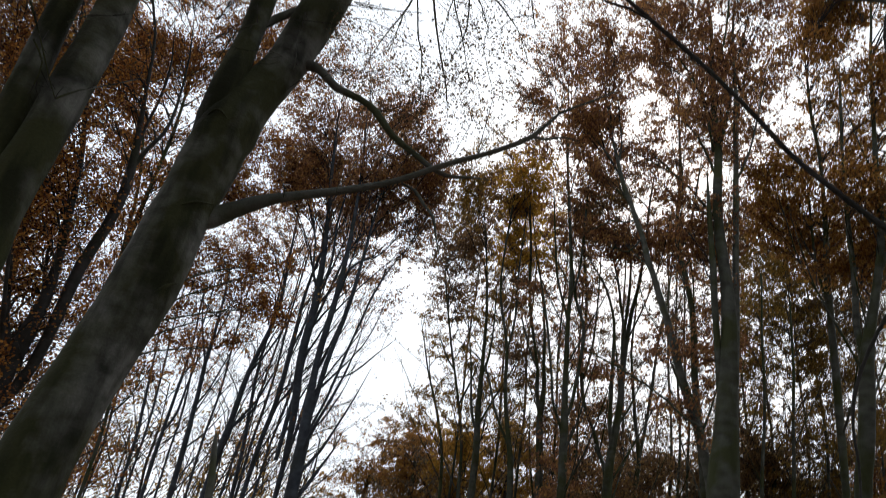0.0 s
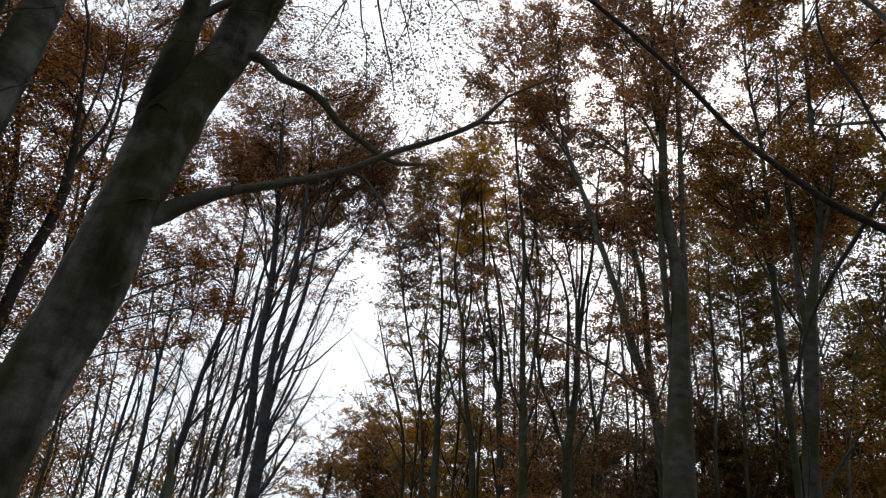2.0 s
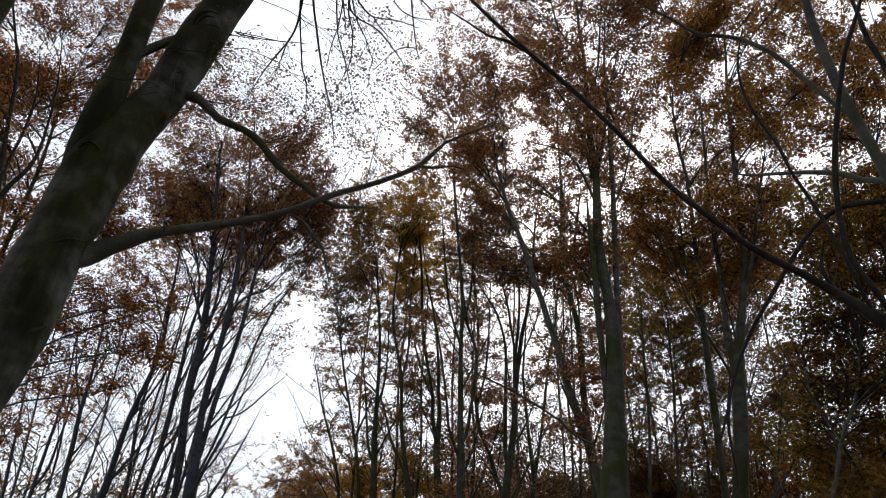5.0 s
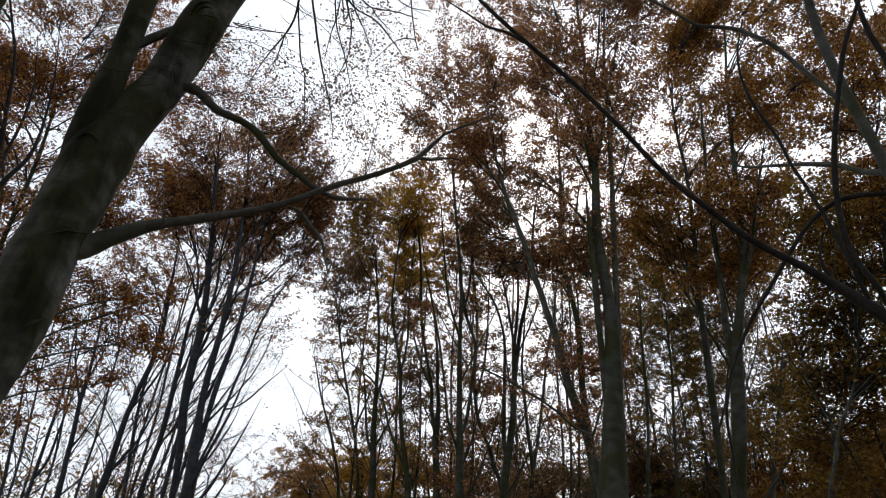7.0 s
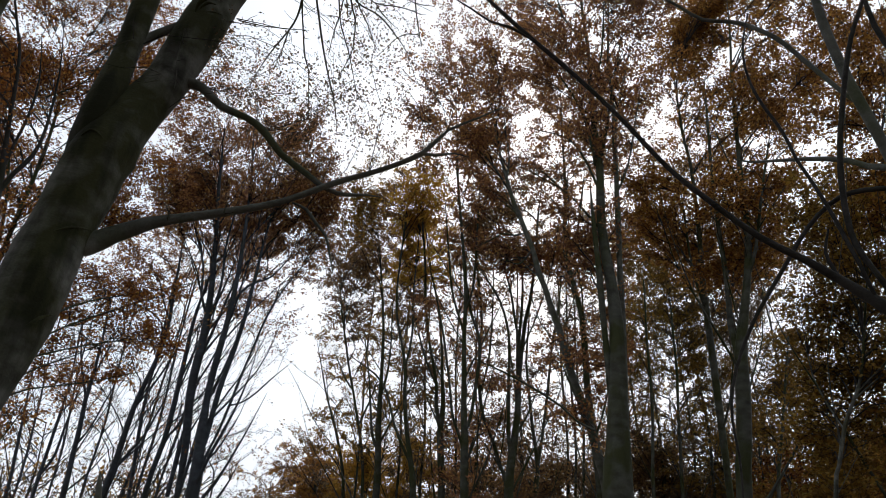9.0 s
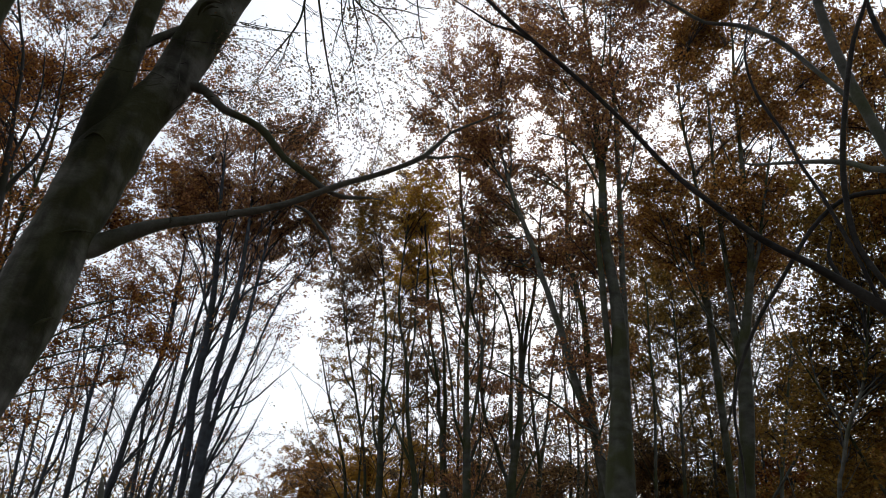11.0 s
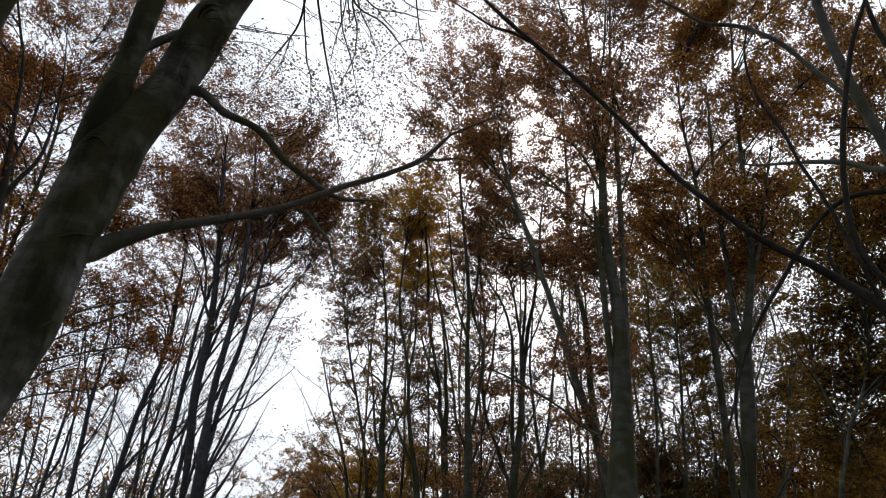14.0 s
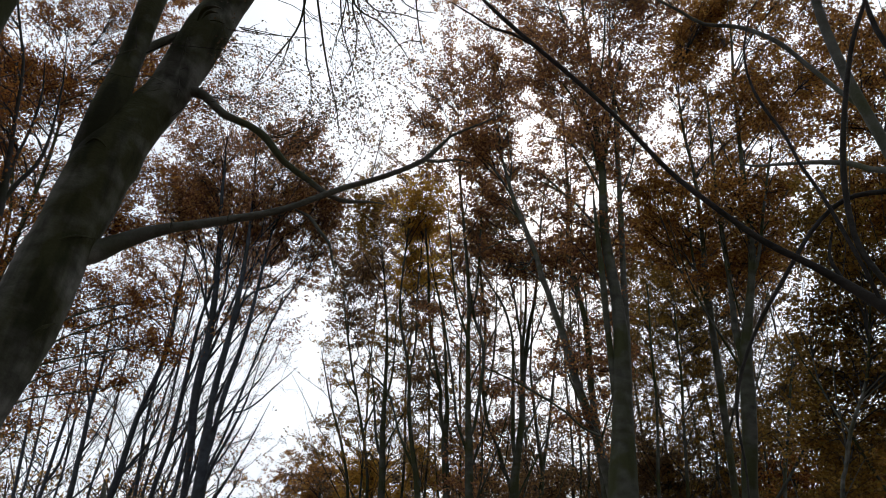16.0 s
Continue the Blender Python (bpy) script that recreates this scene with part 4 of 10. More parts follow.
t.crown(-5.32, 18.17, 10.36, 0.68, 0.64, 0.71, 8, 0.6)
t.crown(-4.63, 18.44, 10.68, 0.69, 0.65, 0.72, 6, 0.4)
t.crown(-3.96, 18.23, 11.2, 0.69, 0.64, 0.72, 4, 0.4)
t.crown(-3.98, 19.88, 11.14, 0.74, 0.69, 0.77, 1, 0.4)
t.crown(-5.39, 19.47, 9.4, 0.7, 0.66, 0.73, 1, 0.4)
t.crown(-5.64, 18.35, 7.83, 0.64, 0.62, 0.66, 1, 0.4)
t.crown(-5.89, 19.45, 7.75, 0.67, 0.65, 0.7, 2, 0.4)
t.build()

t = Plan('tall beech with steep fanning branches and brown crown', 17, group='beeches along the path', steep=0.85, forks=15, leaf_size=0.06, light=(1.0, -0.15), bark='slate', leaf='brown')
t.trunk((-5.837, 18.081, -0.15, 0.087), (-5.842, 18.079, 0.35, 0.071), (-5.868, 18.071, 2.789, 0.065), (-5.896, 18.062, 5.578, 0.06), (-5.92, 18.054, 6.372, 0.082), (-5.963, 18.04, 6.99, 0.097), (-6.062, 18.007, 7.766, 0.106), (-6.128, 17.984, 8.584, 0.109), (-6.14, 17.98, 9.372, 0.104), (-6.151, 17.976, 10.111, 0.098), (-6.206, 17.957, 10.957, 0.085), (-6.292, 17.928, 11.834, 0.071), (-6.445, 17.873, 12.925, 0.057), (-6.671, 17.79, 14.258, 0.05), (-6.813, 17.736, 15.488, 0.034), (-6.926, 17.693, 16.473, 0.01))
t.limb('limb', (-6.086, 17.999, 5.553, 0.053), (-6.098, 18.07, 6.299, 0.061), (-6.103, 18.145, 6.874, 0.063), (-6.09, 18.225, 7.329, 0.057), (-6.079, 18.289, 7.693, 0.017))
t.limb('limb', (-6.133, 17.983, 8.739, 0.058), (-6.093, 18.13, 9.329, 0.045), (-6.01, 18.291, 10.104, 0.038), (-5.928, 18.451, 10.884, 0.032), (-5.851, 18.608, 11.608, 0.032), (-5.692, 18.79, 12.384, 0.025), (-5.398, 19.008, 13.329, 0.017), (-5.163, 19.183, 14.086, 0.005))
t.limb('limb', (-6.151, 17.976, 10.111, 0.053), (-5.98, 17.885, 10.619, 0.038), (-5.926, 17.754, 11.394, 0.039), (-5.976, 17.588, 12.203, 0.031), (-5.916, 17.46, 13.072, 0.024), (-5.868, 17.356, 13.767, 0.007))
t.limb('limb', (-6.17, 17.97, 10.275, 0.046), (-6.433, 17.866, 10.893, 0.038), (-6.547, 17.814, 11.751, 0.031), (-6.949, 17.65, 12.745, 0.024), (-7.271, 17.519, 13.541, 0.007))
t.crown(-7.03, 17.74, 18.98, 0.82, 0.79, 0.86, 3, 0.4)
t.crown(-7.21, 17.11, 16.5, 0.76, 0.73, 0.79, 8, 0.85)
t.crown(-8.43, 18, 15.98, 0.77, 0.75, 0.81, 9, 0.85)
t.crown(-7.48, 17.68, 16, 0.76, 0.74, 0.8, 9, 0.85)
t.crown(-6.73, 18.67, 17.48, 0.82, 0.78, 0.86, 9, 0.85)
t.crown(-6.7, 19.21, 17.36, 0.83, 0.79, 0.87, 10, 0.85)
t.crown(-7.78, 17.3, 14.1, 0.72, 0.7, 0.75, 32, 0.85)
t.crown(-7.62, 18.96, 15.8, 0.8, 0.76, 0.83, 37, 0.85)
t.crown(-7.44, 17.55, 13.45, 0.71, 0.69, 0.75, 32, 0.85)
t.crown(-7.52, 18.86, 14.78, 0.78, 0.74, 0.81, 36, 0.85)
t.crown(-5.79, 17.88, 13.62, 0.73, 0.68, 0.76, 29, 0.85)
t.crown(-9.05, 19.58, 13.85, 0.78, 0.76, 0.81, 5, 0.4)
t.crown(-6.94, 19.22, 13.78, 0.77, 0.73, 0.8, 7, 0.6)
t.crown(-6.67, 18.62, 12.45, 0.73, 0.69, 0.76, 7, 0.6)
t.crown(-5.73, 19.54, 13.98, 0.78, 0.73, 0.82, 8, 0.85)
t.crown(-6.12, 18.65, 12.62, 0.73, 0.69, 0.76, 8, 0.85)
t.crown(-5.99, 20.7, 13.94, 0.81, 0.76, 0.85, 9, 0.85)
t.crown(-4.35, 19.19, 13.84, 0.77, 0.71, 0.8, 10, 0.85)
t.crown(-6.38, 18.39, 10.63, 0.69, 0.66, 0.72, 1, 0.4)
t.crown(-6.09, 19.56, 12.01, 0.75, 0.7, 0.78, 9, 0.6)
t.crown(-5.42, 20.81, 12.72, 0.79, 0.74, 0.83, 10, 0.6)
t.crown(-7.04, 19.8, 8.5, 0.69, 0.68, 0.72, 2, 0.4)
t.build()

t = Plan('thin dark beech stem with sparse leaves', 18, group='beeches along the path', steep=0.85, forks=15, leaf_size=0.06, light=(1.0, -0.15), bark='slate', leaf='brown')
t.trunk((-7.057, 18.714, -0.15, 0.09), (-7.045, 18.718, 0.35, 0.074), (-6.984, 18.741, 2.886, 0.067), (-6.914, 18.767, 5.772, 0.062), (-6.861, 18.786, 6.527, 0.064), (-6.781, 18.815, 7.146, 0.065), (-6.759, 18.823, 7.945, 0.067), (-6.762, 18.822, 8.776, 0.061), (-6.755, 18.824, 9.599, 0.054), (-6.762, 18.822, 10.456, 0.047), (-6.737, 18.831, 11.123, 0.04), (-6.668, 18.855, 11.977, 0.041), (-6.665, 18.856, 13.151, 0.034), (-6.769, 18.819, 14.361, 0.026), (-6.852, 18.79, 15.329, 0.008))
t.limb('limb', (-6.781, 18.815, 7.146, 0.036), (-6.603, 19.019, 7.564, 0.03), (-6.52, 19.188, 8.167, 0.03), (-6.469, 19.346, 8.709, 0.023), (-6.429, 19.472, 9.142, 0.007))
t.limb('limb', (-6.762, 18.822, 8.776, 0.038), (-6.631, 18.916, 9.429, 0.031), (-6.521, 19.001, 10.242, 0.024), (-6.458, 19.07, 10.992, 0.024), (-6.409, 19.125, 11.592, 0.007))
t.crown(-8.81, 18.04, 17.31, 0.8, 0.78, 0.83, 9, 0.85)
t.crown(-6.6, 18.6, 15.23, 0.78, 0.74, 0.81, 32, 0.85)
t.crown(-6.95, 20.2, 12.39, 0.77, 0.73, 0.81, 2, 0.4)
t.crown(-7.57, 20.23, 11.09, 0.75, 0.72, 0.78, 2, 0.4)
t.build()

t = Plan('thin dark beech stem with sparse leaves', 19, group='beeches along the path', steep=0.85, forks=15, leaf_size=0.06, light=(1.0, -0.15), bark='slate', leaf='brown')
t.trunk((-8.301, 19.29, -0.15, 0.124), (-8.288, 19.296, 0.35, 0.101), (-8.222, 19.324, 2.924, 0.093), (-8.146, 19.355, 5.848, 0.086), (-8.089, 19.379, 6.627, 0.08), (-8.04, 19.4, 7.38, 0.075), (-7.994, 19.418, 8.135, 0.069), (-7.917, 19.45, 8.796, 0.062), (-7.812, 19.493, 9.558, 0.064), (-7.771, 19.509, 10.408, 0.057), (-7.803, 19.496, 11.221, 0.05), (-7.846, 19.479, 12.26, 0.034), (-7.941, 19.44, 13.439, 0.026), (-8.017, 19.409, 14.382, 0.008))
t.limb('limb', (-8.098, 19.375, 6.408, 0.044), (-7.885, 19.593, 6.966, 0.037), (-7.686, 19.801, 7.498, 0.03), (-7.563, 19.977, 8.198, 0.031), (-7.465, 20.117, 8.757, 0.009))
t.limb('limb', (-7.994, 19.418, 8.135, 0.038), (-7.748, 19.393, 8.572, 0.031), (-7.44, 19.389, 9.332, 0.031), (-7.24, 19.341, 10.009, 0.024), (-7.081, 19.302, 10.55, 0.007))
t.crown(-9.76, 19.15, 13.54, 0.76, 0.75, 0.8, 11, 0.85)
t.crown(-9.57, 19.69, 12.54, 0.76, 0.75, 0.79, 11, 0.85)
t.crown(-8.84, 20.15, 13.02, 0.78, 0.76, 0.82, 5, 0.4)
t.crown(-8.46, 19.83, 14.16, 0.79, 0.76, 0.83, 8, 0.6)
t.crown(-8.58, 21.94, 14.08, 0.85, 0.82, 0.89, 9, 0.6)
t.crown(-10.17, 20.97, 12.59, 0.8, 0.79, 0.83, 7, 0.4)
t.crown(-9.16, 21.4, 12.83, 0.81, 0.79, 0.85, 2, 0.4)
t.crown(-9.26, 19.83, 10.71, 0.73, 0.73, 0.76, 7, 0.4)
t.crown(-8.72, 20.4, 11.31, 0.76, 0.74, 0.79, 2, 0.4)
t.crown(-8.35, 21.39, 12.5, 0.81, 0.78, 0.84, 2, 0.4)
t.crown(-10.31, 19.62, 9.53, 0.7, 0.72, 0.73, 7, 0.6)
t.crown(-10, 19, 8.67, 0.67, 0.69, 0.7, 6, 0.6)
t.crown(-9.99, 19.83, 8.22, 0.68, 0.71, 0.72, 4, 0.4)
t.crown(-7.63, 20.02, 8.56, 0.7, 0.69, 0.73, 2, 0.4)
t.crown(-8.21, 21.88, 8.13, 0.74, 0.74, 0.78, 2, 0.4)
t.build()

t = Plan('slim beech with bare lower twigs and dull leaves', 20, group='beeches along the path', steep=0.85, leaf='brown', forks=12, leaf_size=0.06, light=(1.0, -0.15), bark='slate')
t.trunk((-7.71, 20.606, -0.15, 0.077), (-7.729, 20.599, 0.35, 0.063), (-7.831, 20.559, 3.07, 0.057), (-7.947, 20.514, 6.14, 0.053), (-8.046, 20.476, 7.063, 0.047), (-8.126, 20.444, 7.872, 0.047), (-8.175, 20.424, 8.688, 0.04), (-8.191, 20.418, 9.58, 0.041), (-8.189, 20.419, 10.629, 0.034), (-8.228, 20.403, 11.568, 0.026), (-8.25, 20.394, 12.758, 0.027), (-8.267, 20.387, 13.711, 0.008))
t.build()

t = Plan('slim beech with bare lower twigs and dull leaves', 21, group='beeches along the path', steep=0.85, leaf='brown', forks=12, leaf_size=0.06, light=(1.0, -0.15), bark='slate')
t.trunk((-8.428, 18.138, -0.15, 0.097), (-8.438, 18.133, 0.35, 0.079), (-8.487, 18.11, 2.759, 0.072), (-8.544, 18.083, 5.519, 0.067), (-8.592, 18.06, 6.336, 0.061), (-8.629, 18.042, 7.053, 0.056), (-8.69, 18.013, 7.795, 0.05), (-8.687, 18.014, 8.401, 0.043), (-8.719, 17.999, 9.018, 0.037), (-8.763, 17.977, 9.653, 0.03), (-8.868, 17.926, 10.6, 0.023), (-8.951, 17.885, 11.358, 0.007))
t.limb('limb', (-8.69, 18.013, 7.795, 0.028), (-8.87, 17.915, 8.319, 0.029), (-9.061, 17.809, 8.882, 0.022), (-9.225, 17.714, 9.629, 0.015), (-9.356, 17.638, 10.227, 0.004))
t.limb('limb', (-8.602, 18.055, 6.637, 0.028), (-8.394, 18.069, 7.075, 0.021), (-8.256, 18.049, 7.582, 0.021), (-8.115, 18.029, 8.105, 0.014), (-8.002, 18.014, 8.522, 0.004))
t.build()

t = Plan('slim beech with bare lower twigs and dull leaves', 22, group='beeches along the path', steep=0.85, leaf='brown', forks=10, leaf_size=0.06, light=(1.0, -0.15), bark='slate')
t.trunk((-10.877, 21.393, -0.15, 0.08), (-10.878, 21.393, 0.35, 0.065), (-10.886, 21.389, 3.096, 0.059), (-10.895, 21.384, 6.192, 0.055), (-10.902, 21.38, 7.166, 0.048), (-10.902, 21.38, 8.159, 0.041), (-10.915, 21.374, 9.2, 0.034), (-10.973, 21.344, 10.133, 0.026), (-11.066, 21.296, 11.059, 0.027), (-11.141, 21.258, 11.799, 0.008))
t.limb('limb', (-10.886, 21.389, 6.722, 0.04), (-10.722, 21.486, 7.272, 0.041), (-10.71, 21.506, 8.076, 0.033), (-10.685, 21.534, 8.918, 0.025), (-10.678, 21.552, 9.591, 0.017), (-10.672, 21.567, 10.129, 0.005))
t.build()

t = Plan('slim beech with bare lower twigs and dull leaves', 23, group='beeches along the path', steep=0.85, leaf='brown', forks=6, leaf_size=0.06, light=(1.0, -0.15), bark='slate')
t.trunk((-10.363, 19.407, -0.15, 0.062), (-10.378, 19.399, 0.35, 0.05), (-10.452, 19.358, 2.855, 0.046), (-10.537, 19.312, 5.709, 0.043), (-10.595, 19.28, 6.389, 0.043), (-10.67, 19.239, 7.106, 0.037), (-10.746, 19.196, 7.804, 0.03), (-10.841, 19.143, 8.538, 0.023), (-10.913, 19.102, 9.34, 0.016), (-10.97, 19.07, 9.982, 0.005))
t.build()

t = Plan('young beech with level sprays of rust leaves', 24, group='beeches along the path', leaf='rust', steep=-0.6, forks=0, leaf_size=0.058, light=(1.0, -0.15))
t.trunk((-7.589, 12.939, -0.15, 0.048), (-7.601, 12.932, 0.35, 0.039), (-7.643, 12.906, 2.079, 0.035), (-7.693, 12.876, 4.157, 0.033), (-7.784, 12.822, 5.463, 0.03), (-7.658, 12.897, 6.696, 0.026), (-7.496, 12.992, 7.662, 0.022), (-7.468, 13.008, 8.578, 0.017), (-7.446, 13.021, 9.311, 0.005))
t.limb('limb', (-7.592, 12.936, 7.06, 0.021), (-7.318, 13.379, 7.643, 0.017), (-6.806, 13.925, 8.304, 0.018), (-6.291, 14.439, 8.902, 0.012), (-5.88, 14.849, 9.381, 0.004))
t.limb('limb', (-7.496, 12.992, 7.662, 0.022), (-7.108, 13.492, 8.282, 0.017), (-6.421, 14.107, 8.855, 0.012), (-5.576, 14.73, 9.507, 0.01), (-4.9, 15.228, 10.028, 0.003))
t.limb('limb', (-7.694, 12.876, 6.243, 0.02), (-7.442, 13.31, 6.771, 0.016), (-7.116, 13.77, 7.224, 0.011), (-6.765, 14.223, 7.8, 0.012), (-6.484, 14.585, 8.26, 0.004))
t.limb('limb', (-7.658, 12.897, 6.696, 0.021), (-7.2, 13.443, 7.195, 0.017), (-6.556, 14.045, 7.692, 0.012), (-5.581, 14.728, 8.186, 0.009), (-4.801, 15.274, 8.581, 0.003))
t.limb('limb', (-7.756, 12.838, 5.905, 0.02), (-7.486, 13.286, 6.306, 0.016), (-6.884, 13.887, 6.69, 0.011), (-6.209, 14.474, 7.184, 0.009), (-5.668, 14.944, 7.579, 0.003))
t.crown(-7.04, 13.92, 8.69, 0.95, 0.76, 0.05, 11, 0.85)
t.crown(-6.13, 14.34, 9.11, 0.8, 0.64, 0.04, 10, 0.85)
t.crown(-7.3, 13.79, 8.15, 0.7, 0.56, 0.05, 9, 0.85)
t.crown(-6.68, 14.1, 8.27, 0.59, 0.5, 0.05, 5, 0.85)
t.crown(-7.61, 13.62, 7.39, 0.5, 0.5, 0.07, 8, 0.85)
t.crown(-6.02, 14.39, 7.92, 0.71, 0.57, 0.05, 9, 0.85)
t.crown(-6.28, 14.28, 7.03, 0.44, 0.5, 0.05, 5, 0.85)
t.crown(-7.35, 13.76, 9.13, 0.66, 0.53, 0.07, 6, 0.85)
t.crown(-5.33, 14.66, 7.72, 0.48, 0.5, 0.05, 3, 0.85)
t.crown(-7.61, 13.62, 6.89, 0.33, 0.5, 0.05, 3, 0.85)
t.build()

t = Plan('thin young beech trunk in the grove', 25, group='beeches along the path', steep=0.8, leaf='dull', forks=6, leaf_size=0.05, light=(1.0, -0.15), bark='slate')
t.trunk((-10.339, 24.947, -0.15, 0.068), (-10.32, 24.954, 0.35, 0.053), (-10.151, 25.021, 3.191, 0.047), (-9.963, 25.095, 7.091, 0.042), (-9.771, 25.17, 8.901, 0.039), (-9.666, 25.211, 10.851, 0.035), (-9.551, 25.254, 12.974, 0.03), (-9.526, 25.264, 15.657, 0.022))
t.crown(-10.51, 24.87, 12.46, 1.65, 1.8, 1.94, 17, 0.26)
t.crown(-9.89, 25.12, 9.52, 1.6, 1.74, 1.88, 10, 0.24)
t.crown(-9.98, 25.09, 7.85, 1.57, 1.71, 1.85, 8, 0.23)
t.crown(-9.65, 25.22, 5.95, 1.55, 1.69, 1.82, 8, 0.23)
t.build()

t = Plan('thin young beech trunk in the grove', 26, group='beeches along the path', steep=0.8, leaf='dull', forks=6, leaf_size=0.05, light=(1.0, -0.15), bark='slate')
t.trunk((-11.535, 25.514, -0.15, 0.069), (-11.531, 25.516, 0.35, 0.053), (-11.49, 25.534, 3.205, 0.048), (-11.445, 25.554, 7.121, 0.043), (-11.402, 25.573, 8.803, 0.039), (-11.456, 25.549, 10.592, 0.035), (-11.514, 25.523, 12.518, 0.029), (-11.57, 25.498, 15.15, 0.022))
t.crown(-11.97, 25.31, 14.27, 1.74, 1.9, 2.05, 33, 0.31)
t.crown(-10.66, 25.89, 11.8, 1.69, 1.84, 1.99, 18, 0.26)
t.crown(-11.74, 25.42, 9.51, 1.65, 1.8, 1.94, 11, 0.24)
t.crown(-11.91, 25.34, 7.73, 1.63, 1.77, 1.91, 8, 0.23)
t.crown(-11.04, 25.73, 5.94, 1.61, 1.75, 1.89, 8, 0.23)
t.build()

t = Plan('thin young beech trunk in the grove', 27, group='beeches along the path', steep=0.8, leaf='dull', forks=6, leaf_size=0.05, light=(1.0, -0.15), bark='slate')
t.trunk((-9.374, 24.252, -0.15, 0.074), (-9.366, 24.255, 0.35, 0.057), (-9.292, 24.283, 3.125, 0.051), (-9.211, 24.314, 6.945, 0.046), (-9.117, 24.349, 8.936, 0.042), (-9.116, 24.349, 11.101, 0.038), (-9.115, 24.35, 13.48, 0.032), (-9.087, 24.36, 16.167, 0.023))
t.crown(-9.02, 24.38, 14.39, 1.64, 1.79, 1.93, 26, 0.3)
t.crown(-8.13, 24.7, 11.72, 1.58, 1.72, 1.86, 14, 0.25)
t.crown(-9.21, 24.32, 8.21, 1.52, 1.66, 1.79, 7, 0.23)
t.crown(-9.13, 24.34, 5.76, 1.49, 1.63, 1.76, 7, 0.23)
t.build()

t = Plan('thin young beech trunk in the grove', 28, group='beeches along the path', steep=0.8, leaf='dull', forks=6, leaf_size=0.05, light=(1.0, -0.15), bark='slate')
t.trunk((-13.145, 26.967, -0.15, 0.064), (-13.149, 26.965, 0.35, 0.049), (-13.187, 26.946, 3.309, 0.044), (-13.229, 26.925, 7.354, 0.039), (-13.267, 26.907, 8.969, 0.036), (-13.406, 26.838, 10.671, 0.033), (-13.554, 26.763, 12.483, 0.028), (-13.67, 26.705, 15.167, 0.021))
t.crown(-13.98, 26.54, 14.45, 1.85, 2.01, 2.18, 41, 0.32)
t.crown(-13.62, 26.73, 12.68, 1.81, 1.97, 2.13, 24, 0.27)
t.crown(-12.73, 27.17, 10.25, 1.77, 1.93, 2.08, 12, 0.24)
t.crown(-12.94, 27.07, 8.67, 1.75, 1.9, 2.06, 10, 0.23)
t.crown(-13.6, 26.74, 6.86, 1.73, 1.88, 2.03, 9, 0.23)
t.build()

t = Plan('thin young beech trunk in the grove', 29, group='beeches along the path', steep=0.8, leaf='dull', forks=6, leaf_size=0.05, light=(1.0, -0.15), bark='slate')
t.trunk((-7.97, 23.698, -0.15, 0.081), (-7.957, 23.702, 0.35, 0.062), (-7.839, 23.74, 3.104, 0.056), (-7.708, 23.782, 6.899, 0.05), (-7.559, 23.83, 8.857, 0.046), (-7.5, 23.848, 10.99, 0.04), (-7.435, 23.869, 13.339, 0.034), (-7.332, 23.901, 15.996, 0.024))
t.crown(-7.36, 23.89, 16.86, 1.66, 1.81, 1.95, 37, 0.7)
t.crown(-7.46, 23.86, 14.38, 1.59, 1.73, 1.87, 23, 0.29)
t.crown(-6.7, 24.09, 11.96, 1.53, 1.67, 1.81, 9, 0.24)
t.crown(-8.17, 23.63, 9.6, 1.49, 1.62, 1.75, 9, 0.24)
t.crown(-6.03, 24.26, 9.93, 1.49, 1.63, 1.76, 7, 0.23)
t.crown(-7.44, 23.87, 8.1, 1.47, 1.59, 1.72, 6, 0.22)
t.crown(-6.36, 24.18, 8.36, 1.47, 1.6, 1.73, 6, 0.22)
t.crown(-7.31, 23.91, 5.79, 1.44, 1.56, 1.69, 7, 0.23)
t.crown(-5.47, 24.39, 6.49, 1.44, 1.57, 1.7, 13, 0.26)
t.build()

t = Plan('thin young beech trunk in the grove', 30, group='beeches along the path', steep=0.8, leaf='dull', forks=6, leaf_size=0.05, light=(1.0, -0.15), bark='slate')
t.trunk((-13.096, 24.749, -0.15, 0.066), (-13.102, 24.746, 0.35, 0.051), (-13.149, 24.72, 3.068, 0.045), (-13.202, 24.692, 6.818, 0.04), (-13.246, 24.668, 8.232, 0.037), (-13.381, 24.596, 9.715, 0.033), (-13.523, 24.518, 11.289, 0.027), (-13.667, 24.438, 13.706, 0.02))
t.crown(-14.42, 24, 13.48, 1.73, 1.88, 2.03, 18, 0.26)
t.crown(-15.33, 23.43, 10.47, 1.67, 1.81, 1.96, 37, 0.34)
t.crown(-14.02, 24.24, 11.55, 1.69, 1.83, 1.98, 13, 0.24)
t.crown(-15.07, 23.6, 8.83, 1.64, 1.78, 1.93, 35, 0.34)
t.crown(-14.05, 24.22, 9.86, 1.66, 1.8, 1.95, 9, 0.23)
t.crown(-12.96, 24.82, 8.22, 1.63, 1.78, 1.92, 8, 0.23)
t.crown(-13.94, 24.28, 5.77, 1.61, 1.75, 1.89, 30, 0.32)
t.build()

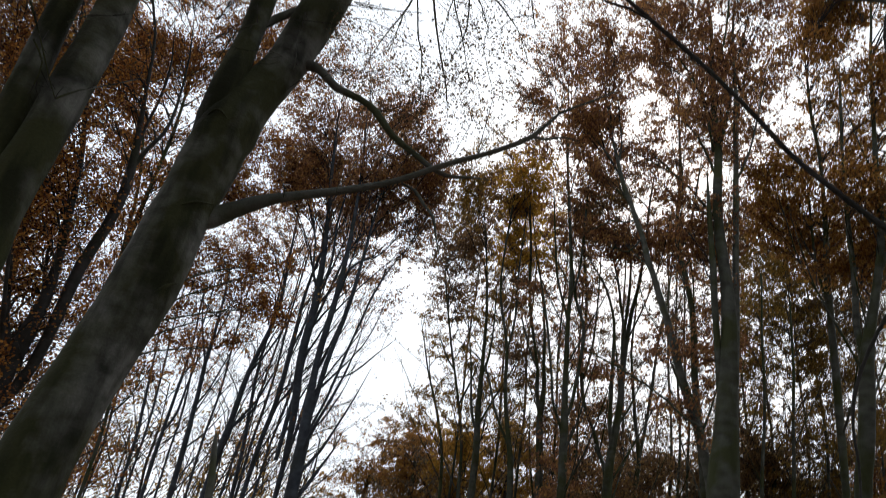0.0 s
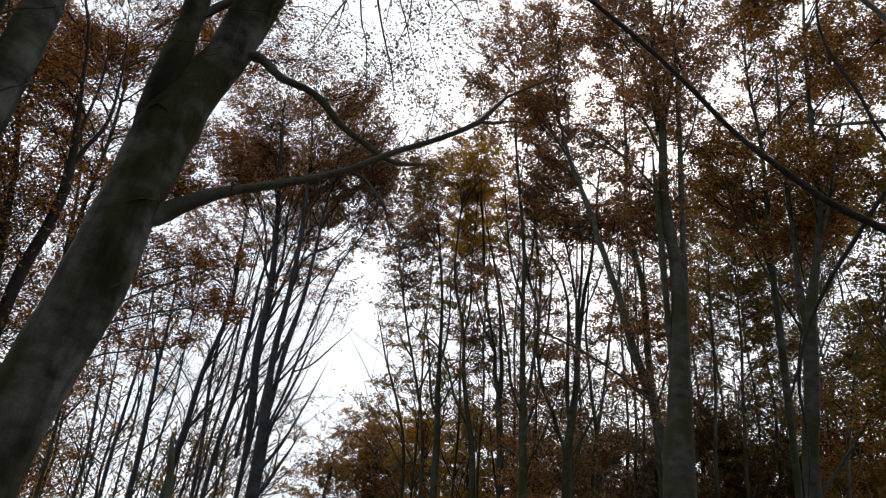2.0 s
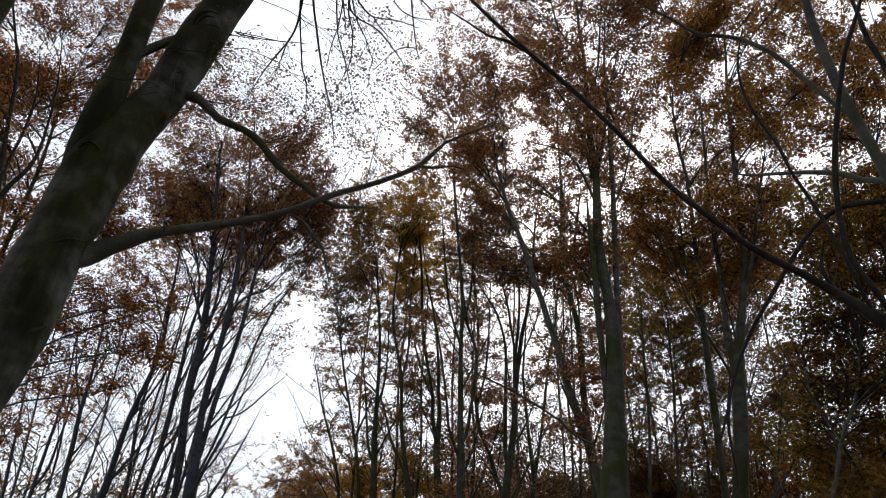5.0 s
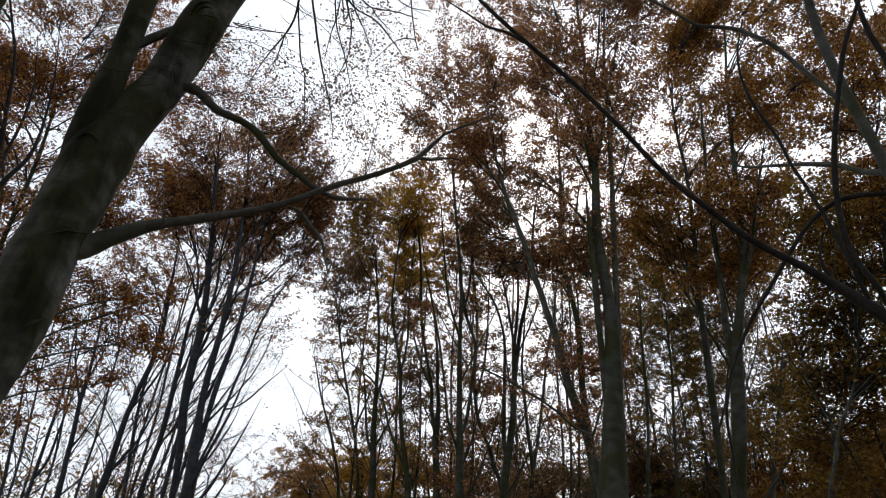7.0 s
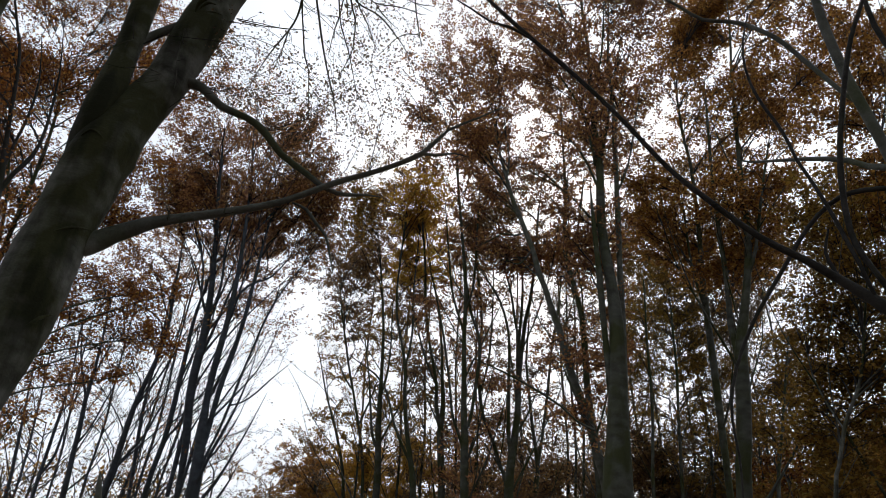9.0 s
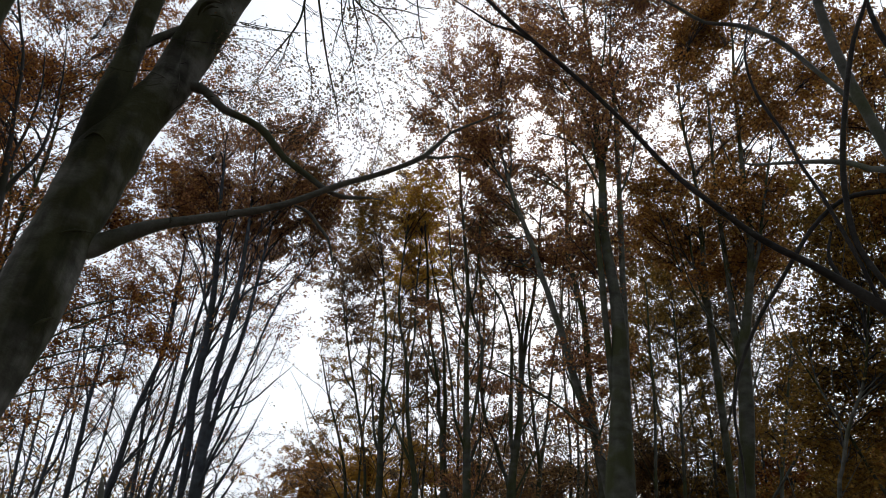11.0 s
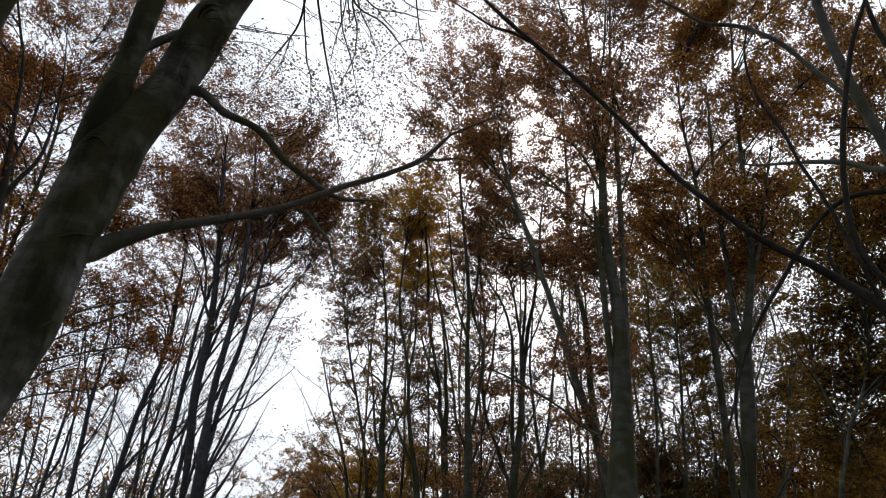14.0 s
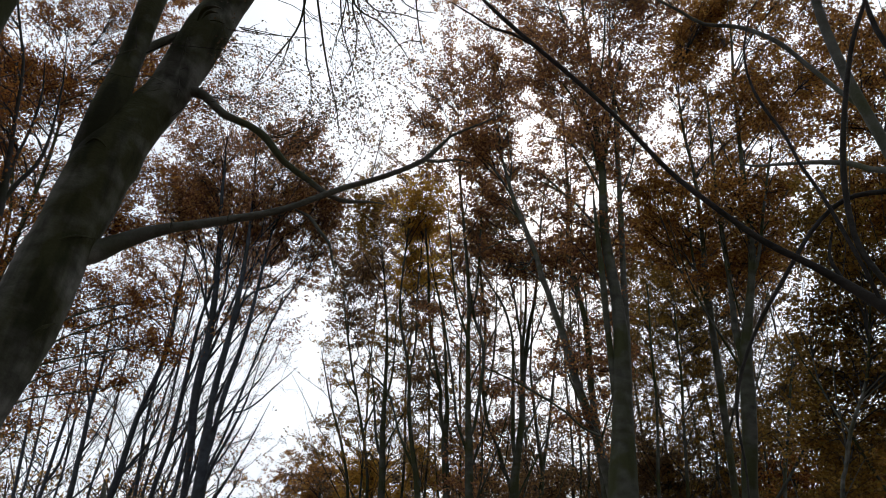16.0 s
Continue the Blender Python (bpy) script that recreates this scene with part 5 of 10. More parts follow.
t = Plan('thin young beech trunk in the grove', 31, group='beeches along the path', steep=0.8, leaf='dull', forks=6, leaf_size=0.05, light=(1.0, -0.15), bark='slate')
t.trunk((-10.065, 27.203, -0.15, 0.075), (-10.045, 27.21, 0.35, 0.058), (-9.863, 27.273, 3.442, 0.052), (-9.661, 27.344, 7.649, 0.046), (-9.453, 27.416, 9.62, 0.043), (-9.342, 27.454, 11.744, 0.038), (-9.222, 27.495, 14.055, 0.032), (-9.139, 27.522, 16.993, 0.024))
t.crown(-9.41, 27.43, 12.72, 1.76, 1.92, 2.07, 18, 0.25)
t.crown(-7.46, 28.02, 13, 1.77, 1.92, 2.08, 13, 0.24)
t.crown(-8.76, 27.65, 10.53, 1.72, 1.87, 2.02, 13, 0.24)
t.crown(-7.44, 28.03, 10.79, 1.73, 1.88, 2.03, 10, 0.23)
t.crown(-8.3, 27.79, 8.7, 1.69, 1.84, 1.99, 7, 0.22)
t.crown(-8.2, 27.82, 7.36, 1.68, 1.82, 1.97, 9, 0.23)
t.build()

t = Plan('rust-leaved beech rising behind the forked beech', 32, group='beeches along the path', leaf='rust', leaf_size=0.06, forks=11, light=(1.0, -0.15))
t.trunk((-8.885, 14.502, -0.15, 0.112), (-8.901, 14.492, 0.35, 0.087), (-9.041, 14.4, 2.051, 0.078), (-9.196, 14.298, 4.558, 0.069), (-9.458, 14.126, 6.483, 0.064), (-9.587, 14.039, 8.717, 0.058), (-9.588, 14.038, 10.769, 0.05), (-9.603, 14.028, 12.763, 0.039), (-9.768, 13.913, 14.709, 0.022))
t.limb('limb', (-9.587, 14.039, 8.717, 0.045), (-9.768, 13.914, 10.362, 0.038), (-10.056, 13.707, 11.78, 0.029), (-10.484, 13.382, 13.199, 0.019))
t.limb('limb', (-9.588, 14.038, 10.769, 0.036), (-9.148, 14.329, 11.825, 0.026), (-8.692, 14.61, 13.136, 0.014))
t.crown(-11.96, 13.08, 18.32, 0.67, 0.75, 0.71, 4, 0.4)
t.crown(-11.72, 13.37, 19.26, 0.7, 0.77, 0.73, 4, 0.4)
t.crown(-11.29, 12.67, 16.74, 0.63, 0.7, 0.66, 4, 0.4)
t.crown(-11.7, 13.95, 18.44, 0.7, 0.76, 0.73, 4, 0.4)
t.crown(-10.84, 13.6, 19.13, 0.7, 0.76, 0.74, 4, 0.4)
t.crown(-10.46, 13.77, 19.82, 0.72, 0.77, 0.75, 4, 0.4)
t.crown(-11.05, 14.27, 18.86, 0.72, 0.77, 0.75, 4, 0.4)
t.crown(-10.63, 14.57, 19.37, 0.74, 0.78, 0.77, 4, 0.4)
t.crown(-9.76, 14.17, 19.96, 0.74, 0.77, 0.77, 1, 0.4)
t.crown(-8.72, 13.66, 19.78, 0.72, 0.75, 0.75, 8, 0.4)
t.crown(-9.46, 14, 18.99, 0.71, 0.74, 0.75, 1, 0.4)
t.crown(-9.14, 14.39, 19.6, 0.74, 0.76, 0.77, 8, 0.4)
t.crown(-8.03, 13.96, 19.92, 0.73, 0.75, 0.76, 8, 0.4)
t.crown(-8.49, 16.08, 23.09, 0.85, 0.86, 0.88, 10, 0.4)
t.crown(-8.62, 15.19, 20.75, 0.78, 0.79, 0.81, 9, 0.4)
t.crown(-7.81, 15.26, 20.56, 0.78, 0.78, 0.81, 9, 0.4)
t.crown(-11.38, 12.27, 15.18, 0.6, 0.66, 0.62, 8, 0.85)
t.crown(-12.25, 13.73, 15.91, 0.65, 0.71, 0.68, 9, 0.85)
t.crown(-11.31, 13.99, 17.05, 0.68, 0.73, 0.71, 4, 0.4)
t.crown(-11.72, 13.97, 16.57, 0.67, 0.72, 0.7, 4, 0.4)
t.crown(-10.49, 13.31, 15.71, 0.63, 0.68, 0.66, 3, 0.4)
t.crown(-10.86, 14.47, 17.9, 0.71, 0.75, 0.74, 4, 0.4)
t.crown(-10.48, 14.67, 18.23, 0.72, 0.75, 0.75, 4, 0.4)
t.crown(-9.66, 13.25, 15.89, 0.64, 0.67, 0.66, 3, 0.4)
t.crown(-10.3, 14.97, 17.22, 0.71, 0.73, 0.74, 4, 0.4)
t.crown(-9.1, 14.1, 17.69, 0.69, 0.71, 0.72, 7, 0.4)
t.crown(-9.02, 14.83, 18.43, 0.73, 0.74, 0.76, 7, 0.4)
t.crown(-9.38, 14.88, 17.59, 0.71, 0.73, 0.75, 7, 0.4)
t.crown(-8.32, 14.54, 17.25, 0.7, 0.7, 0.73, 9, 0.6)
t.crown(-8.47, 15.9, 20.06, 0.79, 0.79, 0.82, 8, 0.6)
t.crown(-7.7, 15.48, 19.45, 0.76, 0.76, 0.8, 7, 0.6)
t.crown(-8.19, 15.64, 18.74, 0.76, 0.75, 0.79, 7, 0.6)
t.crown(-7.38, 16.02, 18.86, 0.77, 0.76, 0.8, 7, 0.6)
t.crown(-11.25, 13.23, 14.34, 0.61, 0.66, 0.64, 20, 0.85)
t.crown(-10.65, 12.66, 13.11, 0.57, 0.62, 0.59, 18, 0.85)
t.crown(-11.45, 14.13, 15.27, 0.65, 0.7, 0.68, 14, 0.85)
t.crown(-10.58, 13.92, 15.26, 0.64, 0.68, 0.67, 14, 0.85)
t.crown(-11.36, 14.34, 14.6, 0.64, 0.69, 0.67, 14, 0.85)
t.crown(-9.99, 13.39, 13.8, 0.6, 0.63, 0.63, 12, 0.85)
t.crown(-9.71, 13.65, 14.67, 0.63, 0.65, 0.65, 11, 0.85)
t.crown(-10.18, 15.44, 16.79, 0.71, 0.73, 0.75, 7, 0.85)
t.crown(-9.55, 13.56, 14.17, 0.61, 0.64, 0.64, 11, 0.85)
t.crown(-9.1, 14.46, 14.65, 0.65, 0.66, 0.68, 6, 0.85)
t.crown(-8.36, 14.14, 15.46, 0.65, 0.66, 0.68, 7, 0.6)
t.crown(-9.02, 16.24, 17.54, 0.75, 0.75, 0.78, 8, 0.6)
t.crown(-9.23, 16.12, 16.37, 0.73, 0.73, 0.76, 8, 0.6)
t.crown(-8.64, 16.26, 16.56, 0.73, 0.73, 0.77, 8, 0.6)
t.crown(-8.08, 15.94, 17.67, 0.74, 0.74, 0.78, 6, 0.6)
t.crown(-6.94, 15.7, 17.51, 0.73, 0.72, 0.77, 6, 0.6)
t.crown(-7.87, 16.09, 16.71, 0.73, 0.72, 0.76, 6, 0.6)
t.crown(-6.84, 15.47, 16.07, 0.7, 0.68, 0.73, 6, 0.6)
t.crown(-11.41, 14.28, 13.41, 0.62, 0.67, 0.65, 9, 0.85)
t.crown(-11.29, 14.4, 12.84, 0.61, 0.66, 0.64, 9, 0.85)
t.crown(-11.15, 14.71, 13.92, 0.64, 0.68, 0.67, 6, 0.4)
t.crown(-10.84, 15.06, 14, 0.65, 0.68, 0.68, 6, 0.4)
t.crown(-10.81, 14.49, 12.77, 0.61, 0.65, 0.64, 6, 0.4)
t.crown(-9.31, 13.61, 12.09, 0.58, 0.6, 0.6, 5, 0.4)
t.crown(-9.25, 14.13, 13.57, 0.62, 0.63, 0.65, 6, 0.4)
t.crown(-8.49, 13.74, 13.23, 0.6, 0.61, 0.63, 5, 0.4)
t.crown(-9.62, 14.95, 13.41, 0.64, 0.65, 0.67, 6, 0.4)
t.crown(-9.03, 15.1, 13.58, 0.65, 0.65, 0.68, 6, 0.4)
t.crown(-7.95, 14.09, 13.29, 0.61, 0.61, 0.64, 5, 0.6)
t.crown(-8.52, 15.29, 13.47, 0.65, 0.65, 0.68, 5, 0.6)
t.crown(-11.31, 14.59, 11.86, 0.6, 0.65, 0.63, 10, 0.85)
t.crown(-10.13, 13.43, 10.41, 0.54, 0.6, 0.57, 9, 0.85)
t.crown(-10.16, 14.37, 11.73, 0.59, 0.62, 0.62, 6, 0.85)
t.crown(-10.15, 14.95, 12.15, 0.62, 0.64, 0.64, 7, 0.85)
t.crown(-10.33, 14.66, 11.42, 0.6, 0.63, 0.62, 6, 0.85)
t.crown(-9.19, 13.86, 10.63, 0.56, 0.6, 0.58, 6, 0.85)
t.crown(-10.01, 15.64, 13.01, 0.65, 0.67, 0.68, 8, 0.85)
t.crown(-9.17, 15.5, 12.87, 0.65, 0.65, 0.67, 9, 0.85)
t.crown(-8.46, 14.03, 10.98, 0.57, 0.6, 0.6, 8, 0.85)
t.crown(-8.05, 14.32, 11.2, 0.58, 0.6, 0.61, 8, 0.85)
t.crown(-8.2, 15.33, 12.9, 0.64, 0.64, 0.67, 11, 0.85)
t.crown(-7.31, 15.17, 12.82, 0.64, 0.62, 0.66, 10, 0.85)
t.crown(-7.46, 14.48, 11.44, 0.59, 0.6, 0.62, 9, 0.85)
t.crown(-7.08, 14.94, 11.75, 0.61, 0.6, 0.64, 9, 0.85)
t.crown(-9.56, 13.05, 9.53, 0.52, 0.6, 0.54, 6, 0.85)
t.crown(-9.98, 14.05, 9.51, 0.54, 0.6, 0.57, 6, 0.85)
t.crown(-9.85, 14.36, 10.26, 0.57, 0.6, 0.59, 4, 0.4)
t.crown(-9.7, 14.99, 10.88, 0.59, 0.62, 0.62, 4, 0.4)
t.crown(-8.96, 13.48, 8.96, 0.52, 0.6, 0.54, 4, 0.4)
t.crown(-9.06, 14.6, 9.68, 0.56, 0.6, 0.59, 4, 0.4)
t.crown(-8.91, 14.96, 10.53, 0.59, 0.6, 0.61, 4, 0.4)
t.crown(-7.92, 14.58, 10.75, 0.58, 0.6, 0.61, 6, 0.4)
t.crown(-9.08, 15.77, 10.41, 0.61, 0.62, 0.64, 4, 0.4)
t.crown(-8.69, 16.21, 10.82, 0.63, 0.63, 0.66, 6, 0.4)
t.crown(-10.7, 14.83, 8.88, 0.55, 0.6, 0.58, 5, 0.85)
t.crown(-9.46, 13.52, 8.45, 0.51, 0.6, 0.53, 4, 0.85)
t.crown(-9.38, 14.07, 8.18, 0.52, 0.6, 0.54, 5, 0.85)
t.crown(-9.51, 14.56, 8.82, 0.55, 0.6, 0.57, 3, 0.4)
t.crown(-8.59, 14.11, 8.86, 0.53, 0.6, 0.56, 3, 0.4)
t.crown(-9.33, 14.76, 8.28, 0.54, 0.6, 0.57, 3, 0.4)
t.crown(-9.07, 15.18, 8.79, 0.56, 0.6, 0.59, 3, 0.4)
t.crown(-9, 16.15, 9.77, 0.61, 0.62, 0.64, 4, 0.4)
t.crown(-8.46, 15.51, 8.91, 0.57, 0.6, 0.6, 4, 0.4)
t.crown(-9.29, 14.16, 7.48, 0.51, 0.6, 0.53, 5, 0.6)
t.crown(-9.16, 13.46, 6.64, 0.47, 0.6, 0.5, 4, 0.6)
t.crown(-8.71, 13.75, 6.84, 0.49, 0.6, 0.51, 4, 0.6)
t.crown(-8.98, 14.59, 7.67, 0.53, 0.6, 0.55, 3, 0.4)
t.crown(-8.96, 15.66, 7.98, 0.56, 0.6, 0.59, 3, 0.4)
t.crown(-9.46, 15.57, 7.56, 0.55, 0.6, 0.58, 3, 0.4)
t.crown(-8.35, 14.76, 7.09, 0.52, 0.6, 0.54, 3, 0.4)
t.crown(-9.61, 14.14, 5.67, 0.48, 0.6, 0.5, 5, 0.85)
t.crown(-9.53, 14.36, 6.11, 0.49, 0.6, 0.51, 5, 0.6)
t.crown(-9.32, 14.92, 6.47, 0.51, 0.6, 0.54, 5, 0.6)
t.crown(-9.11, 14.42, 5.72, 0.49, 0.6, 0.51, 5, 0.6)
t.crown(-9.59, 15.6, 6.03, 0.52, 0.6, 0.55, 5, 0.6)
t.crown(-8.15, 13.91, 6.1, 0.48, 0.6, 0.5, 2, 0.4)
t.crown(-8.54, 16.04, 6.82, 0.55, 0.6, 0.58, 2, 0.4)
t.crown(-9.05, 16.01, 6.49, 0.54, 0.6, 0.57, 2, 0.4)
t.crown(-8.73, 16.03, 6.39, 0.54, 0.6, 0.57, 2, 0.4)
t.crown(-10.32, 15.38, 5.34, 0.51, 0.6, 0.53, 4, 0.6)
t.crown(-9.61, 14.16, 4.64, 0.46, 0.6, 0.48, 4, 0.6)
t.crown(-9.93, 15.26, 4.8, 0.49, 0.6, 0.52, 4, 0.6)
t.crown(-9.74, 15.53, 5.52, 0.51, 0.6, 0.54, 3, 0.4)
t.crown(-8.87, 15, 5.32, 0.49, 0.6, 0.52, 3, 0.4)
t.crown(-8.57, 13.8, 4.71, 0.45, 0.6, 0.47, 3, 0.4)
t.crown(-8.93, 15.46, 5.07, 0.5, 0.6, 0.53, 3, 0.4)
t.crown(-9.48, 14.28, 4.04, 0.45, 0.6, 0.47, 4, 0.6)
t.crown(-9.17, 14.42, 4.21, 0.46, 0.6, 0.48, 3, 0.6)
t.crown(-9.4, 14.39, 3.6, 0.45, 0.6, 0.47, 3, 0.6)
t.crown(-8.58, 13.79, 3.73, 0.43, 0.6, 0.45, 3, 0.6)
t.crown(-9.18, 15.46, 4.37, 0.49, 0.6, 0.51, 3, 0.4)
t.crown(-8.28, 14.86, 4.19, 0.47, 0.6, 0.49, 3, 0.4)
t.crown(-9.13, 15.84, 3.93, 0.49, 0.6, 0.52, 3, 0.4)
t.crown(-7.99, 14.59, 3.68, 0.45, 0.6, 0.47, 3, 0.4)
t.build()

t = Plan('rust-leaved beech rising behind the forked beech', 33, group='beeches along the path', leaf='rust', leaf_size=0.056, forks=11)
t.trunk((-8.442, 11.177, -0.15, 0.111), (-8.455, 11.167, 0.35, 0.085), (-8.571, 11.073, 1.701, 0.076), (-8.699, 10.969, 3.779, 0.068), (-8.898, 10.808, 5.238, 0.063), (-9.168, 10.581, 7.047, 0.056), (-9.471, 10.311, 9.122, 0.047), (-9.914, 9.885, 11.403, 0.035), (-10.333, 9.447, 13.216, 0.019))
t.crown(-10.4, 8.56, 12.53, 0.44, 0.6, 0.46, 7, 0.85)
t.crown(-10.16, 8.77, 12.53, 0.45, 0.6, 0.47, 7, 0.85)
t.crown(-11.36, 10.14, 13.51, 0.5, 0.6, 0.53, 8, 0.85)
t.crown(-10.58, 10.71, 15.46, 0.56, 0.63, 0.58, 9, 0.85)
t.crown(-9.87, 10.36, 14.2, 0.52, 0.6, 0.55, 8, 0.85)
t.crown(-10.57, 10.08, 11.91, 0.47, 0.6, 0.5, 6, 0.6)
t.crown(-9.63, 10.08, 12.29, 0.48, 0.6, 0.5, 7, 0.85)
t.crown(-9.32, 10.65, 13.58, 0.52, 0.6, 0.54, 3, 0.4)
t.crown(-10.78, 10.97, 11.49, 0.49, 0.6, 0.51, 14, 0.85)
t.crown(-9.68, 10.02, 9.11, 0.42, 0.6, 0.44, 6, 0.85)
t.crown(-9.46, 9.9, 9.77, 0.43, 0.6, 0.45, 6, 0.85)
t.crown(-9.23, 9.86, 9.13, 0.42, 0.6, 0.44, 6, 0.85)
t.crown(-9.29, 9.83, 8.35, 0.4, 0.6, 0.42, 8, 0.85)
t.crown(-9.14, 10.11, 8.73, 0.42, 0.6, 0.44, 9, 0.85)
t.crown(-9.66, 10.93, 8.78, 0.44, 0.6, 0.46, 10, 0.85)
t.crown(-9.09, 9.98, 6.92, 0.38, 0.6, 0.4, 6, 0.85)
t.crown(-9.23, 10.51, 7.46, 0.41, 0.6, 0.42, 7, 0.85)
t.crown(-8.91, 10.39, 6.81, 0.39, 0.6, 0.41, 5, 0.85)
t.crown(-9.76, 11.63, 6.88, 0.43, 0.6, 0.45, 6, 0.85)
t.crown(-8.31, 10.32, 6.67, 0.39, 0.6, 0.4, 5, 0.85)
t.crown(-8.63, 10.51, 5.33, 0.37, 0.6, 0.38, 4, 0.85)
t.crown(-8.82, 10.84, 5.09, 0.37, 0.6, 0.39, 5, 0.85)
t.crown(-7.93, 10.71, 3.33, 0.34, 0.6, 0.35, 4, 0.6)
t.crown(-7.57, 10.75, 3.15, 0.33, 0.6, 0.35, 4, 0.6)
t.build()


# ---- trees straight ahead, beyond the bend ----
t = Plan('slender beech with bronze leaves', 34, group='beeches along the path', leaf_size=0.075, forks=8, leaf='olive')
t.trunk((-1.298, 21.962, -0.15, 0.154), (-1.31, 21.962, 0.35, 0.125), (-1.377, 21.957, 3.371, 0.115), (-1.451, 21.952, 6.742, 0.106), (-1.524, 21.947, 7.881, 0.101), (-1.581, 21.943, 8.875, 0.086), (-1.596, 21.942, 9.811, 0.07), (-1.643, 21.938, 10.942, 0.054), (-1.693, 21.935, 11.929, 0.046), (-1.84, 21.923, 13.166, 0.038), (-2.072, 21.902, 14.689, 0.029), (-2.257, 21.886, 15.907, 0.009))
t.limb('limb', (-1.622, 21.94, 8.212, 0.051), (-1.765, 21.844, 8.691, 0.043), (-1.873, 21.749, 9.504, 0.035), (-1.974, 21.655, 10.233, 0.026), (-2.174, 21.551, 11.225, 0.018), (-2.333, 21.467, 12.019, 0.005))
t.limb('limb', (-1.596, 21.942, 9.811, 0.044), (-1.445, 21.886, 10.547, 0.036), (-1.414, 21.822, 11.492, 0.027), (-1.456, 21.753, 12.47, 0.019), (-1.489, 21.698, 13.251, 0.006))
t.crown(-2.77, 23.06, 20.43, 1, 0.92, 1.04, 7, 0.4)
t.crown(-3.03, 20.98, 17.04, 0.88, 0.8, 0.92, 13, 0.85)
t.crown(-2.38, 22.99, 19.13, 0.97, 0.89, 1.02, 13, 0.85)
t.crown(-3.14, 20.93, 15.99, 0.86, 0.78, 0.89, 13, 0.85)
t.crown(-1, 23.62, 13.13, 0.88, 0.81, 0.92, 8, 0.85)
t.crown(-2.02, 22.61, 11.9, 0.83, 0.76, 0.87, 6, 0.6)
t.crown(-2.02, 23.94, 11.21, 0.86, 0.79, 0.89, 6, 0.6)
t.crown(-1.99, 24.44, 10.37, 0.85, 0.8, 0.89, 7, 0.6)
t.crown(-2.65, 23.07, 8.95, 0.79, 0.75, 0.83, 5, 0.6)
t.crown(-1.6, 22.83, 8.8, 0.78, 0.74, 0.82, 6, 0.6)
t.crown(-0.79, 22.57, 9.78, 0.79, 0.74, 0.83, 6, 0.6)
t.crown(0.28, 23.84, 10.45, 0.84, 0.78, 0.88, 7, 0.85)
t.crown(-0.6, 24.05, 9.17, 0.82, 0.77, 0.86, 4, 0.4)
t.crown(0.34, 23.32, 9.03, 0.8, 0.75, 0.83, 4, 0.6)
t.build()

t = Plan('slender beech with bronze leaves', 35, group='beeches along the path', leaf_size=0.076, forks=6, leaf='bronze')
t.trunk((-1.667, 22.942, -0.15, 0.074), (-1.688, 22.94, 0.35, 0.06), (-1.815, 22.929, 3.472, 0.055), (-1.956, 22.917, 6.945, 0.051), (-2.11, 22.903, 8.266, 0.044), (-2.291, 22.885, 9.151, 0.045), (-2.554, 22.858, 10.256, 0.037), (-2.848, 22.823, 11.251, 0.037), (-3.113, 22.788, 12.418, 0.029), (-3.305, 22.761, 13.411, 0.02), (-3.458, 22.74, 14.204, 0.006))
t.limb('limb', (-2.554, 22.858, 10.256, 0.028), (-2.857, 22.844, 10.662, 0.028), (-3.165, 22.826, 11.233, 0.019), (-3.412, 22.811, 11.69, 0.006))
t.limb('limb', (-2.291, 22.885, 9.151, 0.036), (-1.997, 22.766, 9.871, 0.027), (-1.826, 22.634, 10.443, 0.018), (-1.69, 22.528, 10.9, 0.005))
t.crown(-3.85, 24.99, 17.78, 1, 0.92, 1.05, 9, 0.85)
t.crown(-2.31, 24.04, 16.85, 0.96, 0.88, 1, 16, 0.85)
t.crown(-3.06, 24.3, 15.68, 0.95, 0.87, 0.99, 8, 0.85)
t.crown(-2.28, 24.96, 16.71, 0.98, 0.9, 1.03, 17, 0.85)
t.crown(-4.32, 25.14, 15.29, 0.96, 0.89, 1.01, 5, 0.4)
t.crown(-3.16, 23.4, 13.79, 0.89, 0.81, 0.93, 8, 0.85)
t.crown(-2.07, 23.35, 14.29, 0.89, 0.82, 0.93, 6, 0.85)
t.crown(-3.07, 25.24, 13.9, 0.94, 0.87, 0.98, 8, 0.85)
t.crown(-2, 25.31, 13.91, 0.94, 0.86, 0.99, 6, 0.85)
t.build()

t = Plan('slender beech with ochre-yellow crown', 36, group='beeches along the path', leaf='yellow', leaf_size=0.073, forks=7)
t.trunk((-0.017, 20.003, -0.15, 0.13), (-0.041, 20.003, 0.35, 0.105), (-0.176, 20, 3.169, 0.096), (-0.328, 19.997, 6.338, 0.089), (-0.445, 19.995, 7.191, 0.076), (-0.608, 19.991, 7.987, 0.062), (-0.753, 19.986, 8.919, 0.056), (-0.845, 19.982, 9.971, 0.049), (-1.023, 19.974, 10.817, 0.042), (-1.215, 19.963, 11.773, 0.034), (-1.268, 19.96, 13.36, 0.027), (-1.216, 19.963, 15.084, 0.028), (-1.173, 19.966, 16.463, 0.008))
t.limb('limb', (-0.445, 19.995, 7.191, 0.046), (-0.802, 20.109, 7.856, 0.039), (-1.059, 20.222, 8.49, 0.032), (-1.328, 20.331, 9.354, 0.033), (-1.711, 20.428, 9.894, 0.025), (-2.257, 20.501, 10.287, 0.017), (-2.693, 20.559, 10.601, 0.005))
t.limb('limb', (-0.845, 19.982, 9.971, 0.033), (-0.708, 20.067, 11.101, 0.034), (-0.762, 20.145, 12.684, 0.026), (-0.747, 20.225, 14.405, 0.018), (-0.735, 20.29, 15.782, 0.006))
